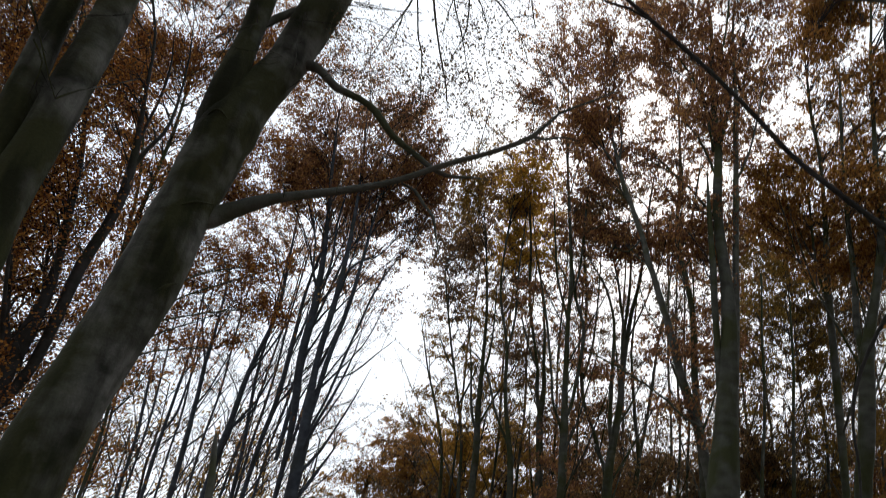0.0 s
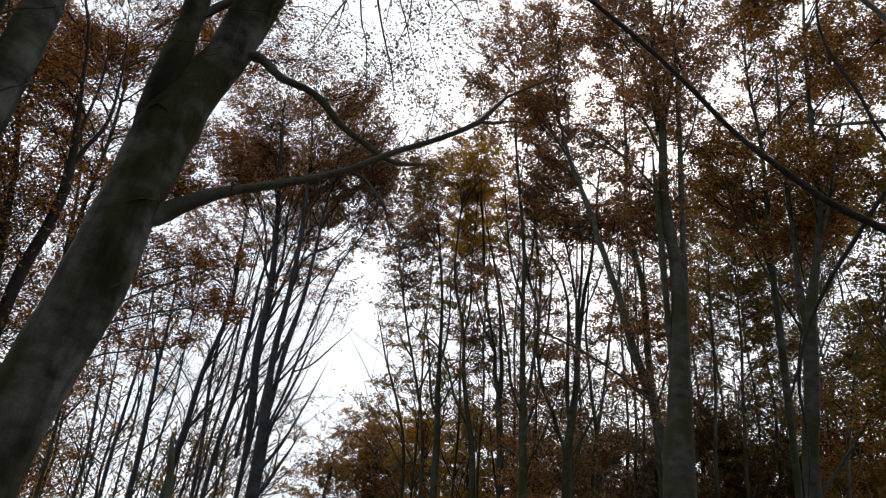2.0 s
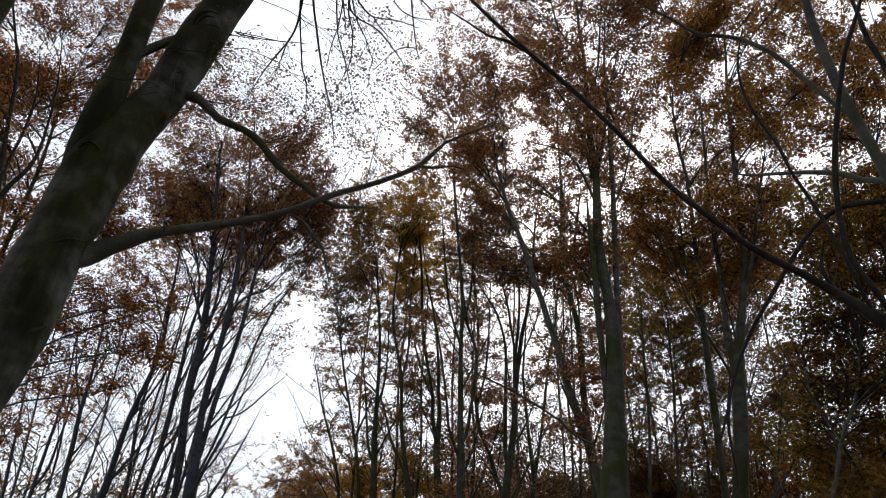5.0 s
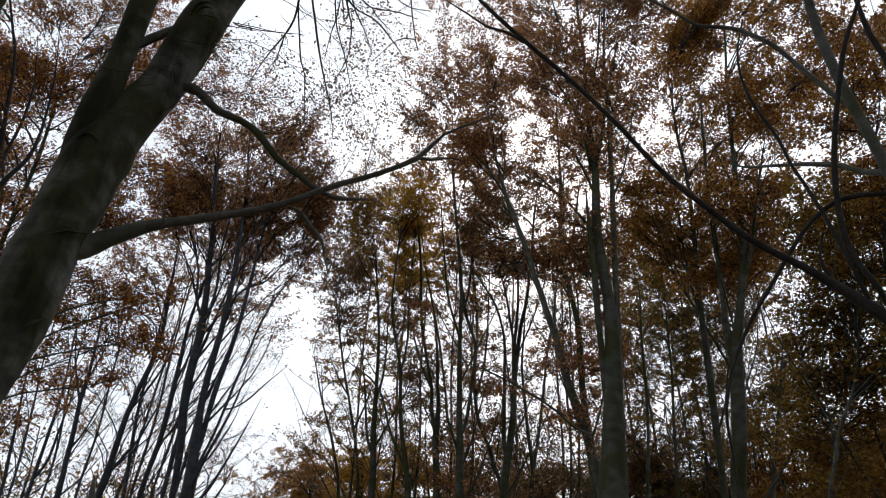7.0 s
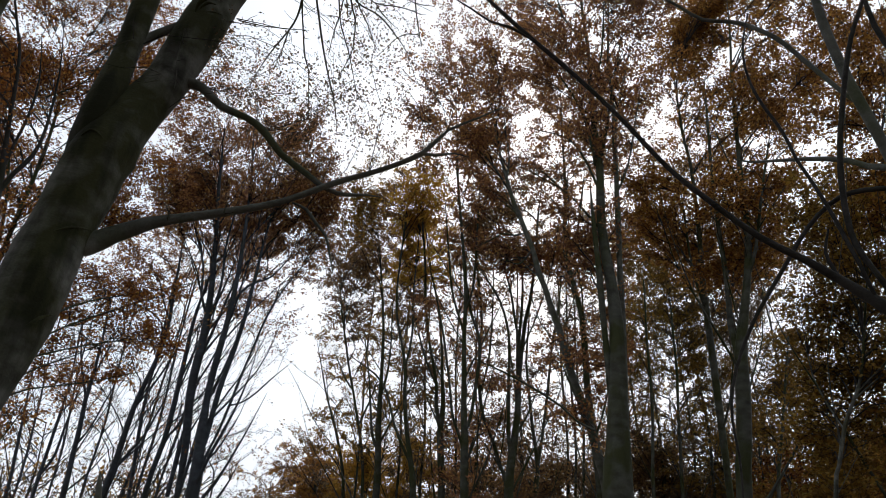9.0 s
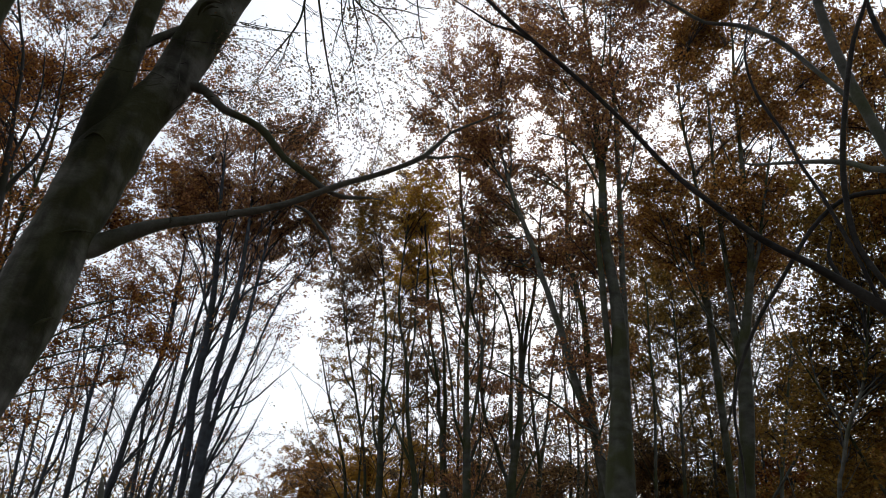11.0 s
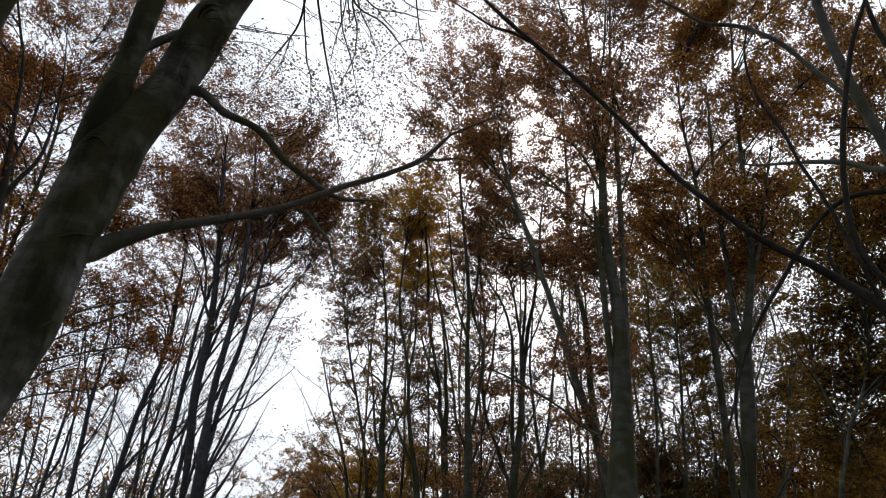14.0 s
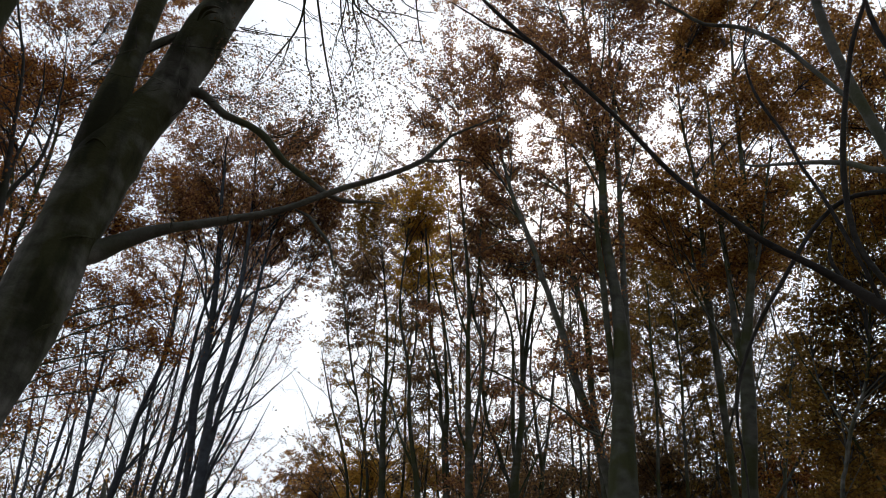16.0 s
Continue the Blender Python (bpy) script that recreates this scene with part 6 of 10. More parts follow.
t.crown(-1.34, 19.35, 16.02, 0.81, 0.74, 0.85, 12, 0.85)
t.crown(-0.14, 19.2, 15.93, 0.81, 0.73, 0.84, 11, 0.85)
t.crown(-1.17, 20.6, 16.08, 0.85, 0.77, 0.89, 12, 0.85)
t.crown(-0.34, 20.28, 16.27, 0.84, 0.77, 0.88, 12, 0.85)
t.crown(-1.17, 22.41, 16.05, 0.9, 0.82, 0.94, 17, 0.85)
t.crown(-0.26, 22.3, 16.03, 0.9, 0.81, 0.94, 17, 0.85)
t.crown(-1.15, 22.49, 15.05, 0.88, 0.8, 0.92, 17, 0.85)
t.crown(0.05, 20.82, 13.97, 0.82, 0.74, 0.85, 11, 0.85)
t.build()

t = Plan('bare young beech with pale twigs', 37, group='beeches along the path', forks=3, leaf_size=0.077, leaf='olive')
t.trunk((-2.117, 23.915, -0.15, 0.077), (-2.152, 23.911, 0.35, 0.063), (-2.373, 23.885, 3.566, 0.057), (-2.619, 23.857, 7.133, 0.053), (-2.93, 23.82, 8.714, 0.046), (-3.219, 23.783, 9.591, 0.037), (-3.603, 23.728, 10.57, 0.029), (-3.902, 23.681, 11.557, 0.019), (-4.141, 23.643, 12.347, 0.006))
t.crown(-4.3, 24.41, 13.29, 0.91, 0.84, 0.95, 2, 0.4)
t.crown(-3.44, 25.86, 13.07, 0.94, 0.87, 0.99, 7, 0.4)
t.crown(-2.84, 24.75, 11.72, 0.89, 0.82, 0.93, 7, 0.6)
t.crown(-3.78, 24.81, 10.63, 0.87, 0.82, 0.91, 3, 0.4)
t.crown(-4.86, 25.67, 9.78, 0.88, 0.84, 0.92, 3, 0.4)
t.crown(-3.74, 25.29, 9.59, 0.86, 0.82, 0.9, 3, 0.4)
t.crown(-2.89, 24.87, 10.39, 0.87, 0.81, 0.91, 5, 0.6)
t.build()

t = Plan('tall beech with upswept branches', 38, group='beeches along the path', leaf_size=0.074, forks=9, leaf='bronze')
t.trunk((0.629, 20.992, -0.15, 0.159), (0.616, 20.992, 0.35, 0.129), (0.539, 20.993, 3.309, 0.118), (0.452, 20.995, 6.617, 0.11), (0.373, 20.997, 7.678, 0.105), (0.301, 20.998, 8.529, 0.099), (0.33, 20.997, 9.354, 0.067), (0.263, 20.998, 10.098, 0.051), (0.229, 20.999, 10.835, 0.043), (0.132, 21, 11.791, 0.036), (-0.041, 21, 12.786, 0.036), (-0.279, 20.998, 13.823, 0.028), (-0.503, 20.994, 15.137, 0.019), (-0.682, 20.991, 16.188, 0.006))
t.limb('limb', (0.303, 20.998, 8.496, 0.066), (0.134, 20.897, 9.201, 0.058), (0.1, 20.796, 9.828, 0.051), (-0.082, 20.693, 10.683, 0.043), (-0.27, 20.59, 11.568, 0.044), (-0.394, 20.486, 12.49, 0.044), (-0.494, 20.381, 13.872, 0.036), (-0.674, 20.274, 15.331, 0.028), (-0.818, 20.188, 16.499, 0.008))
t.limb('limb', (0.101, 21, 9.909, 0.034), (-0.167, 21.088, 10.477, 0.026), (-0.421, 21.174, 11.256, 0.027), (-0.7, 21.256, 12.266, 0.018), (-0.922, 21.321, 13.074, 0.005))
t.crown(-2.77, 22.04, 21.18, 0.98, 0.91, 1.03, 7, 0.4)
t.crown(-1.26, 20.74, 18.61, 0.9, 0.82, 0.94, 9, 0.85)
t.crown(-2.08, 20.46, 16.26, 0.85, 0.77, 0.89, 10, 0.85)
t.crown(-1.36, 23.23, 13.96, 0.88, 0.81, 0.93, 8, 0.85)
t.crown(-0.32, 21.71, 13.59, 0.83, 0.76, 0.87, 7, 0.85)
t.crown(-0.67, 21.84, 11.27, 0.8, 0.73, 0.83, 6, 0.6)
t.crown(0.02, 22.28, 11.48, 0.81, 0.75, 0.85, 6, 0.6)
t.crown(-0.82, 21.6, 10.54, 0.78, 0.72, 0.81, 5, 0.6)
t.crown(-0.09, 23.3, 11.03, 0.83, 0.77, 0.87, 6, 0.6)
t.crown(1, 21.7, 9.37, 0.76, 0.71, 0.79, 6, 0.85)
t.build()

t = Plan('tall beech dividing into many upright stems', 39, group='beeches along the path', steep=0.75, leaf_size=0.071, forks=10, leaf='brown')
t.trunk((0.958, 17.975, -0.15, 0.156), (0.953, 17.975, 0.35, 0.127), (0.926, 17.976, 2.962, 0.116), (0.896, 17.978, 5.924, 0.107), (0.87, 17.979, 6.835, 0.103), (0.849, 17.98, 7.567, 0.092), (0.814, 17.982, 8.271, 0.072), (0.786, 17.983, 9.225, 0.066), (0.758, 17.984, 10.199, 0.053), (0.774, 17.983, 11.229, 0.055), (0.712, 17.986, 12.316, 0.048), (0.567, 17.991, 13.862, 0.042), (0.393, 17.996, 15.535, 0.035), (0.276, 17.998, 17.355, 0.027), (0.183, 18, 18.811, 0.008))
t.limb('limb', (0.833, 17.981, 7.14, 0.042), (0.662, 17.879, 7.523, 0.035), (0.517, 17.776, 7.913, 0.035), (0.45, 17.669, 8.432, 0.028), (0.329, 17.563, 9.176, 0.029), (0.191, 17.457, 9.914, 0.029), (0.019, 17.35, 10.676, 0.022), (-0.189, 17.24, 11.462, 0.015), (-0.356, 17.153, 12.091, 0.005))
t.limb('limb', (0.877, 17.979, 7.568, 0.049), (0.985, 18.008, 7.845, 0.043), (1.073, 18.039, 8.458, 0.043), (1.174, 18.068, 9.363, 0.045), (1.194, 18.102, 10.081, 0.038), (1.082, 18.144, 10.498, 0.038), (0.917, 18.188, 11.029, 0.039), (0.822, 18.228, 11.724, 0.032), (0.747, 18.26, 12.28, 0.01))
t.limb('limb', (0.773, 17.983, 10.2, 0.038), (0.549, 17.88, 10.813, 0.031), (0.367, 17.772, 11.443, 0.031), (0.243, 17.662, 12.464, 0.024), (0.106, 17.552, 13.731, 0.016), (-0.004, 17.463, 14.745, 0.005))
t.limb('limb', (0.769, 17.984, 10.88, 0.039), (0.945, 17.826, 11.509, 0.031), (1.007, 17.672, 12.519, 0.032), (1.032, 17.521, 13.971, 0.025), (1.052, 17.4, 15.133, 0.007))
t.crown(-1.73, 18.1, 26.05, 0.96, 0.93, 1, 1, 0.4)
t.crown(-1.01, 17.8, 26.11, 0.95, 0.93, 0.99, 1, 0.4)
t.crown(-1.55, 17.78, 24.03, 0.91, 0.88, 0.95, 1, 0.4)
t.crown(-0.83, 18.66, 25.74, 0.97, 0.94, 1.01, 1, 0.4)
t.crown(0.25, 18.32, 24.78, 0.94, 0.91, 0.98, 8, 0.4)
t.crown(-1.89, 17.54, 21.96, 0.87, 0.83, 0.91, 1, 0.4)
t.crown(-0.72, 17.56, 22.5, 0.88, 0.84, 0.92, 1, 0.4)
t.crown(-1.78, 19.41, 23.33, 0.95, 0.89, 0.99, 1, 0.4)
t.crown(-0.47, 17.67, 21.47, 0.86, 0.82, 0.9, 1, 0.4)
t.crown(0.25, 19.39, 24.36, 0.96, 0.92, 1.01, 8, 0.6)
t.crown(-1.71, 17.52, 19.66, 0.83, 0.77, 0.86, 4, 0.4)
t.crown(-0.42, 19.59, 21.78, 0.92, 0.86, 0.96, 5, 0.4)
t.crown(-1.53, 18.37, 19.43, 0.85, 0.79, 0.88, 4, 0.4)
t.crown(-0.68, 18.31, 19.4, 0.84, 0.78, 0.88, 4, 0.4)
t.crown(0.28, 17.1, 19.43, 0.81, 0.76, 0.85, 11, 0.85)
t.crown(0.63, 17.4, 18.39, 0.8, 0.74, 0.84, 10, 0.85)
t.crown(-1.27, 18.1, 17.74, 0.81, 0.74, 0.84, 8, 0.85)
t.crown(-0.44, 18.38, 17.96, 0.82, 0.75, 0.86, 8, 0.85)
t.crown(-0.26, 17.58, 16.45, 0.77, 0.71, 0.8, 7, 0.85)
t.crown(1.23, 19.34, 17.58, 0.84, 0.77, 0.88, 18, 0.85)
t.crown(1.53, 18.53, 15.69, 0.78, 0.72, 0.82, 14, 0.85)
t.crown(0.43, 18.48, 13.77, 0.75, 0.68, 0.78, 12, 0.85)
t.crown(-0.06, 18.99, 11.34, 0.72, 0.65, 0.75, 6, 0.85)
t.crown(0.67, 20.55, 12.61, 0.78, 0.71, 0.82, 5, 0.6)
t.crown(1.05, 20.16, 12, 0.76, 0.7, 0.8, 5, 0.6)
t.crown(1.38, 18.78, 11.08, 0.71, 0.65, 0.74, 4, 0.6)
t.crown(0.81, 20.35, 10.94, 0.75, 0.69, 0.78, 4, 0.6)
t.crown(0.9, 19.11, 9.49, 0.69, 0.63, 0.72, 3, 0.6)
t.crown(1.81, 20.41, 9.33, 0.72, 0.67, 0.75, 6, 0.85)
t.crown(0.84, 20.51, 8.37, 0.71, 0.66, 0.74, 6, 0.85)
t.crown(0.8, 18.63, 6.95, 0.63, 0.6, 0.66, 4, 0.85)
t.crown(0.82, 20.21, 6.53, 0.66, 0.64, 0.69, 4, 0.85)
t.crown(1.55, 20.44, 6.75, 0.68, 0.65, 0.71, 4, 0.85)
t.crown(0.88, 20.29, 5.87, 0.65, 0.64, 0.68, 6, 0.85)
t.crown(1.01, 18.97, 5.01, 0.6, 0.6, 0.63, 5, 0.85)
t.crown(1.48, 18.84, 4.96, 0.6, 0.6, 0.62, 5, 0.85)
t.build()

t = Plan('tall beech dividing into many upright stems', 40, group='beeches along the path', steep=0.75, leaf_size=0.072, forks=10, leaf='bronze')
t.trunk((1.984, 18.897, -0.15, 0.174), (1.991, 18.896, 0.35, 0.142), (2.028, 18.892, 3.102, 0.13), (2.07, 18.887, 6.203, 0.12), (2.102, 18.883, 7.019, 0.108), (2.193, 18.873, 7.786, 0.096), (2.288, 18.862, 8.523, 0.083), (2.341, 18.855, 9.354, 0.077), (2.428, 18.844, 10.19, 0.063), (2.518, 18.833, 11.063, 0.056), (2.657, 18.813, 11.788, 0.049), (2.754, 18.8, 12.579, 0.042), (2.894, 18.778, 13.722, 0.034), (3.014, 18.76, 15.19, 0.027), (3.11, 18.744, 16.364, 0.008))
t.limb('limb', (2.131, 18.88, 7.121, 0.058), (2.038, 18.803, 7.754, 0.051), (2.03, 18.716, 8.332, 0.052), (2.039, 18.627, 9.245, 0.046), (2.048, 18.539, 10.199, 0.039), (1.963, 18.46, 10.81, 0.031), (1.75, 18.394, 11.509, 0.032), (1.419, 18.335, 12.042, 0.024), (1.154, 18.288, 12.468, 0.007))
t.limb('limb', (2.345, 18.855, 9.684, 0.047), (2.326, 18.771, 10.322, 0.047), (2.388, 18.677, 11.156, 0.04), (2.42, 18.587, 12.022, 0.033), (2.374, 18.507, 13.12, 0.025), (2.337, 18.443, 13.998, 0.008))
t.limb('limb', (2.428, 18.844, 10.19, 0.039), (2.265, 19.01, 11.135, 0.032), (2.158, 19.169, 12.136, 0.033), (1.922, 19.339, 13.398, 0.026), (1.733, 19.475, 14.407, 0.008))
t.crown(1.68, 20.47, 16.08, 0.84, 0.77, 0.88, 16, 0.85)
t.crown(2.51, 19.1, 15.23, 0.79, 0.72, 0.83, 9, 0.85)
t.crown(1.44, 20, 14.92, 0.81, 0.74, 0.85, 13, 0.85)
t.crown(0.93, 19.94, 13.69, 0.79, 0.72, 0.82, 12, 0.85)
t.crown(3.33, 19.31, 14.4, 0.78, 0.72, 0.82, 15, 0.85)
t.crown(2.7, 21.29, 13.14, 0.81, 0.75, 0.85, 3, 0.4)
t.crown(2.57, 20.06, 11.68, 0.75, 0.69, 0.79, 3, 0.4)
t.crown(2.33, 20.61, 10.75, 0.75, 0.69, 0.79, 4, 0.6)
t.crown(2.55, 20.02, 8.9, 0.7, 0.66, 0.73, 3, 0.4)
t.crown(2.38, 19.68, 8.25, 0.68, 0.64, 0.71, 3, 0.4)
t.crown(2.52, 21.02, 6.91, 0.69, 0.67, 0.73, 7, 0.85)
t.crown(2.93, 19.95, 5.17, 0.63, 0.63, 0.66, 7, 0.85)
t.build()

t = Plan('slim beech with bronze leaves', 41, group='beeches along the path', leaf_size=0.073, forks=8, leaf='bronze')
t.trunk((2.851, 19.812, -0.15, 0.086), (2.799, 19.818, 0.35, 0.07), (2.5, 19.848, 3.222, 0.064), (2.164, 19.883, 6.445, 0.059), (1.911, 19.909, 7.297, 0.053), (1.74, 19.924, 7.94, 0.046), (1.517, 19.942, 8.443, 0.047), (1.382, 19.952, 9.029, 0.048), (1.305, 19.957, 9.739, 0.049), (1.325, 19.956, 10.443, 0.041), (1.342, 19.955, 11.358, 0.042), (1.292, 19.958, 12.314, 0.035), (1.142, 19.967, 13.727, 0.027), (1.022, 19.975, 14.857, 0.008))
t.limb('limb', (1.376, 19.953, 9.399, 0.032), (1.583, 20.049, 10.32, 0.033), (1.664, 20.154, 11.474, 0.026), (1.713, 20.262, 12.903, 0.018), (1.752, 20.348, 14.047, 0.005))
t.crown(1.01, 20.58, 16.01, 0.85, 0.77, 0.88, 15, 0.85)
t.crown(1.93, 21.61, 13.45, 0.83, 0.76, 0.87, 5, 0.6)
t.crown(1.93, 21.17, 11.34, 0.78, 0.72, 0.81, 4, 0.6)
t.crown(1.85, 21.66, 10.64, 0.78, 0.72, 0.82, 4, 0.6)
t.crown(1.67, 21.37, 8.76, 0.74, 0.69, 0.77, 6, 0.85)
t.crown(1.65, 20.51, 7.68, 0.69, 0.66, 0.73, 4, 0.85)
t.crown(1.99, 21.3, 6.19, 0.69, 0.67, 0.72, 6, 0.85)
t.crown(2.6, 21.1, 5.42, 0.67, 0.66, 0.7, 7, 0.85)
t.build()

t = Plan('slim beech with bronze leaves', 42, group='beeches along the path', leaf_size=0.075, forks=7, leaf='bronze')
t.trunk((2.869, 21.815, -0.15, 0.106), (2.889, 21.812, 0.35, 0.086), (3.014, 21.793, 3.474, 0.079), (3.153, 21.773, 6.948, 0.073), (3.255, 21.758, 7.84, 0.067), (3.157, 21.772, 8.598, 0.051), (3.088, 21.782, 9.297, 0.052), (3.019, 21.792, 10.168, 0.044), (2.948, 21.802, 11.155, 0.036), (3.003, 21.794, 12.35, 0.028), (3.048, 21.788, 13.307, 0.008))
t.limb('limb', (3.257, 21.758, 7.923, 0.05), (3.433, 21.844, 8.949, 0.043), (3.601, 21.93, 10.069, 0.044), (3.743, 22.019, 11.256, 0.036), (3.886, 22.108, 12.308, 0.037), (4.085, 22.186, 13.241, 0.029), (4.251, 22.268, 14.622, 0.02), (4.384, 22.334, 15.727, 0.006))
t.crown(4.18, 23.87, 14.05, 0.9, 0.84, 0.95, 2, 0.4)
t.crown(4.94, 23.88, 14.98, 0.92, 0.85, 0.96, 3, 0.4)
t.crown(3.64, 22.46, 10.88, 0.81, 0.75, 0.84, 4, 0.6)
t.crown(4.13, 23.81, 10.65, 0.84, 0.79, 0.88, 4, 0.4)
t.crown(3.63, 22.79, 9.09, 0.78, 0.74, 0.82, 3, 0.4)
t.crown(3.08, 24.04, 8.8, 0.81, 0.78, 0.85, 9, 0.85)
t.crown(3.89, 23.34, 8.21, 0.78, 0.75, 0.82, 8, 0.85)
t.crown(3.56, 23.27, 7.63, 0.77, 0.74, 0.81, 8, 0.85)
t.crown(3.02, 24.4, 6.89, 0.79, 0.77, 0.83, 9, 0.85)
t.crown(3.72, 23.08, 6.53, 0.75, 0.73, 0.78, 8, 0.85)
t.build()

t = Plan('pale beech leaning across its neighbours', 43, group='beeches along the path', bark='pale', leaf_size=0.069, forks=6, leaf='brown')
t.trunk((4.111, 15.469, -0.15, 0.169), (4.081, 15.476, 0.35, 0.138), (3.937, 15.51, 2.75, 0.126), (3.772, 15.549, 5.501, 0.117), (3.636, 15.582, 6.296, 0.108), (3.514, 15.61, 6.937, 0.098), (3.361, 15.643, 7.582, 0.094), (3.162, 15.685, 8.258, 0.09), (3.005, 15.716, 8.966, 0.086), (2.86, 15.743, 9.556, 0.081), (2.731, 15.765, 10.015, 0.075), (2.6, 15.788, 10.566, 0.069), (2.46, 15.81, 11.005, 0.07), (2.321, 15.831, 11.642, 0.065), (2.159, 15.854, 12.162, 0.066), (2.02, 15.872, 12.662, 0.059), (1.877, 15.89, 13.102, 0.06), (1.76, 15.903, 13.534, 0.053), (1.67, 15.913, 13.917, 0.046), (1.563, 15.924, 14.367, 0.039), (1.452, 15.934, 14.91, 0.032), (1.335, 15.944, 15.848, 0.024), (1.242, 15.952, 16.6, 0.007))
t.limb('limb', (1.73, 15.906, 13.534, 0.03), (1.435, 15.872, 14.063, 0.031), (1.149, 15.832, 14.463, 0.023), (0.86, 15.787, 14.746, 0.016), (0.629, 15.751, 14.972, 0.005))
t.limb('limb', (2.159, 15.854, 12.162, 0.029), (1.886, 16.028, 12.171, 0.022), (1.608, 16.197, 12.316, 0.022), (1.252, 16.368, 12.172, 0.015), (0.967, 16.504, 12.057, 0.004))
t.limb('limb', (2.321, 15.831, 11.642, 0.029), (2.006, 15.886, 11.235, 0.021), (1.726, 15.93, 11.327, 0.014), (1.502, 15.966, 11.401, 0.004))
t.limb('limb', (1.67, 15.913, 13.917, 0.031), (1.738, 15.959, 14.647, 0.024), (1.667, 16.02, 15.515, 0.016), (1.609, 16.069, 16.209, 0.005))
t.crown(0.32, 16.52, 20.27, 0.81, 0.76, 0.84, 7, 0.6)
t.crown(1.11, 15.23, 18.62, 0.74, 0.7, 0.77, 6, 0.6)
t.crown(1.11, 15.75, 18, 0.74, 0.7, 0.78, 10, 0.85)
t.crown(0.97, 15.69, 16.56, 0.72, 0.67, 0.75, 9, 0.85)
t.crown(2, 16.74, 18.15, 0.78, 0.72, 0.81, 10, 0.85)
t.crown(0.54, 15.35, 15.06, 0.68, 0.63, 0.71, 14, 0.85)
t.crown(1.39, 16.62, 16.64, 0.74, 0.69, 0.78, 16, 0.85)
t.crown(0.73, 16.88, 15.72, 0.74, 0.67, 0.77, 16, 0.85)
t.crown(1.88, 15.98, 15.7, 0.71, 0.66, 0.74, 6, 0.85)
t.crown(0.73, 16.33, 14.08, 0.69, 0.63, 0.72, 12, 0.85)
t.crown(2.34, 17.07, 14.87, 0.73, 0.67, 0.76, 5, 0.85)
t.crown(1.49, 17.6, 12.38, 0.7, 0.63, 0.73, 11, 0.85)
t.crown(2.14, 17.1, 12.65, 0.69, 0.63, 0.72, 13, 0.85)
t.crown(2.34, 17.94, 12.72, 0.71, 0.65, 0.74, 14, 0.85)
t.crown(2.72, 16.56, 10.61, 0.63, 0.6, 0.66, 1, 0.4)
t.crown(2.95, 17.38, 9.57, 0.64, 0.6, 0.67, 3, 0.6)
t.crown(3.56, 17.75, 9.61, 0.65, 0.61, 0.68, 4, 0.6)
t.build()

t = Plan('tall beech with upswept branches', 44, group='beeches along the path', leaf_size=0.07, forks=6, leaf='brown')
t.trunk((3.983, 16.528, -0.15, 0.126), (3.972, 16.53, 0.35, 0.103), (3.917, 16.543, 2.873, 0.094), (3.854, 16.558, 5.745, 0.087), (3.795, 16.571, 6.68, 0.083), (3.737, 16.584, 7.744, 0.08), (3.693, 16.594, 8.52, 0.081), (3.677, 16.598, 9.409, 0.077), (3.639, 16.606, 10.189, 0.071), (3.548, 16.626, 10.843, 0.065), (3.473, 16.642, 11.351, 0.059), (3.384, 16.66, 11.909, 0.06), (3.34, 16.669, 12.592, 0.054), (3.368, 16.663, 13.24, 0.047), (3.42, 16.653, 14.104, 0.048), (3.408, 16.655, 15.327, 0.033), (3.405, 16.656, 16.854, 0.026), (3.403, 16.656, 18.076, 0.008))
t.limb('limb', (3.384, 16.66, 11.909, 0.038), (3.563, 16.532, 12.338, 0.03), (3.697, 16.412, 12.997, 0.031), (3.8, 16.297, 13.868, 0.023), (3.883, 16.206, 14.566, 0.007))
t.limb('limb', (3.42, 16.653, 14.104, 0.032), (3.209, 16.829, 14.522, 0.032), (2.849, 17.028, 15.124, 0.025), (2.469, 17.221, 15.72, 0.017), (2.166, 17.375, 16.197, 0.005))
t.limb('limb', (3.364, 16.664, 13.146, 0.031), (3.17, 16.76, 13.774, 0.024), (2.882, 16.87, 14.228, 0.016), (2.652, 16.958, 14.592, 0.005))
t.crown(2.31, 17.26, 21.2, 0.85, 0.8, 0.88, 7, 0.85)
t.crown(2.95, 17.67, 18.86, 0.81, 0.76, 0.85, 14, 0.85)
t.crown(3.29, 17.71, 17.88, 0.8, 0.74, 0.83, 7, 0.85)
t.crown(2.17, 17.77, 16.24, 0.77, 0.71, 0.81, 7, 0.85)
t.crown(3.27, 17.8, 15.51, 0.76, 0.7, 0.79, 9, 0.85)
t.crown(3.61, 16.34, 14.38, 0.7, 0.65, 0.73, 8, 0.85)
t.crown(4.96, 17.28, 15.31, 0.74, 0.69, 0.77, 9, 0.85)
t.crown(3.8, 16.09, 13.13, 0.67, 0.62, 0.7, 7, 0.85)
t.crown(3.41, 19.11, 13.19, 0.75, 0.69, 0.79, 15, 0.85)
t.crown(3.75, 17.97, 12.86, 0.71, 0.66, 0.75, 16, 0.85)
t.crown(3.95, 18.03, 10.67, 0.68, 0.63, 0.71, 2, 0.4)
t.crown(4.07, 19.16, 9.76, 0.69, 0.65, 0.72, 4, 0.6)
t.crown(4.26, 17.79, 8.24, 0.63, 0.6, 0.65, 3, 0.4)
t.build()

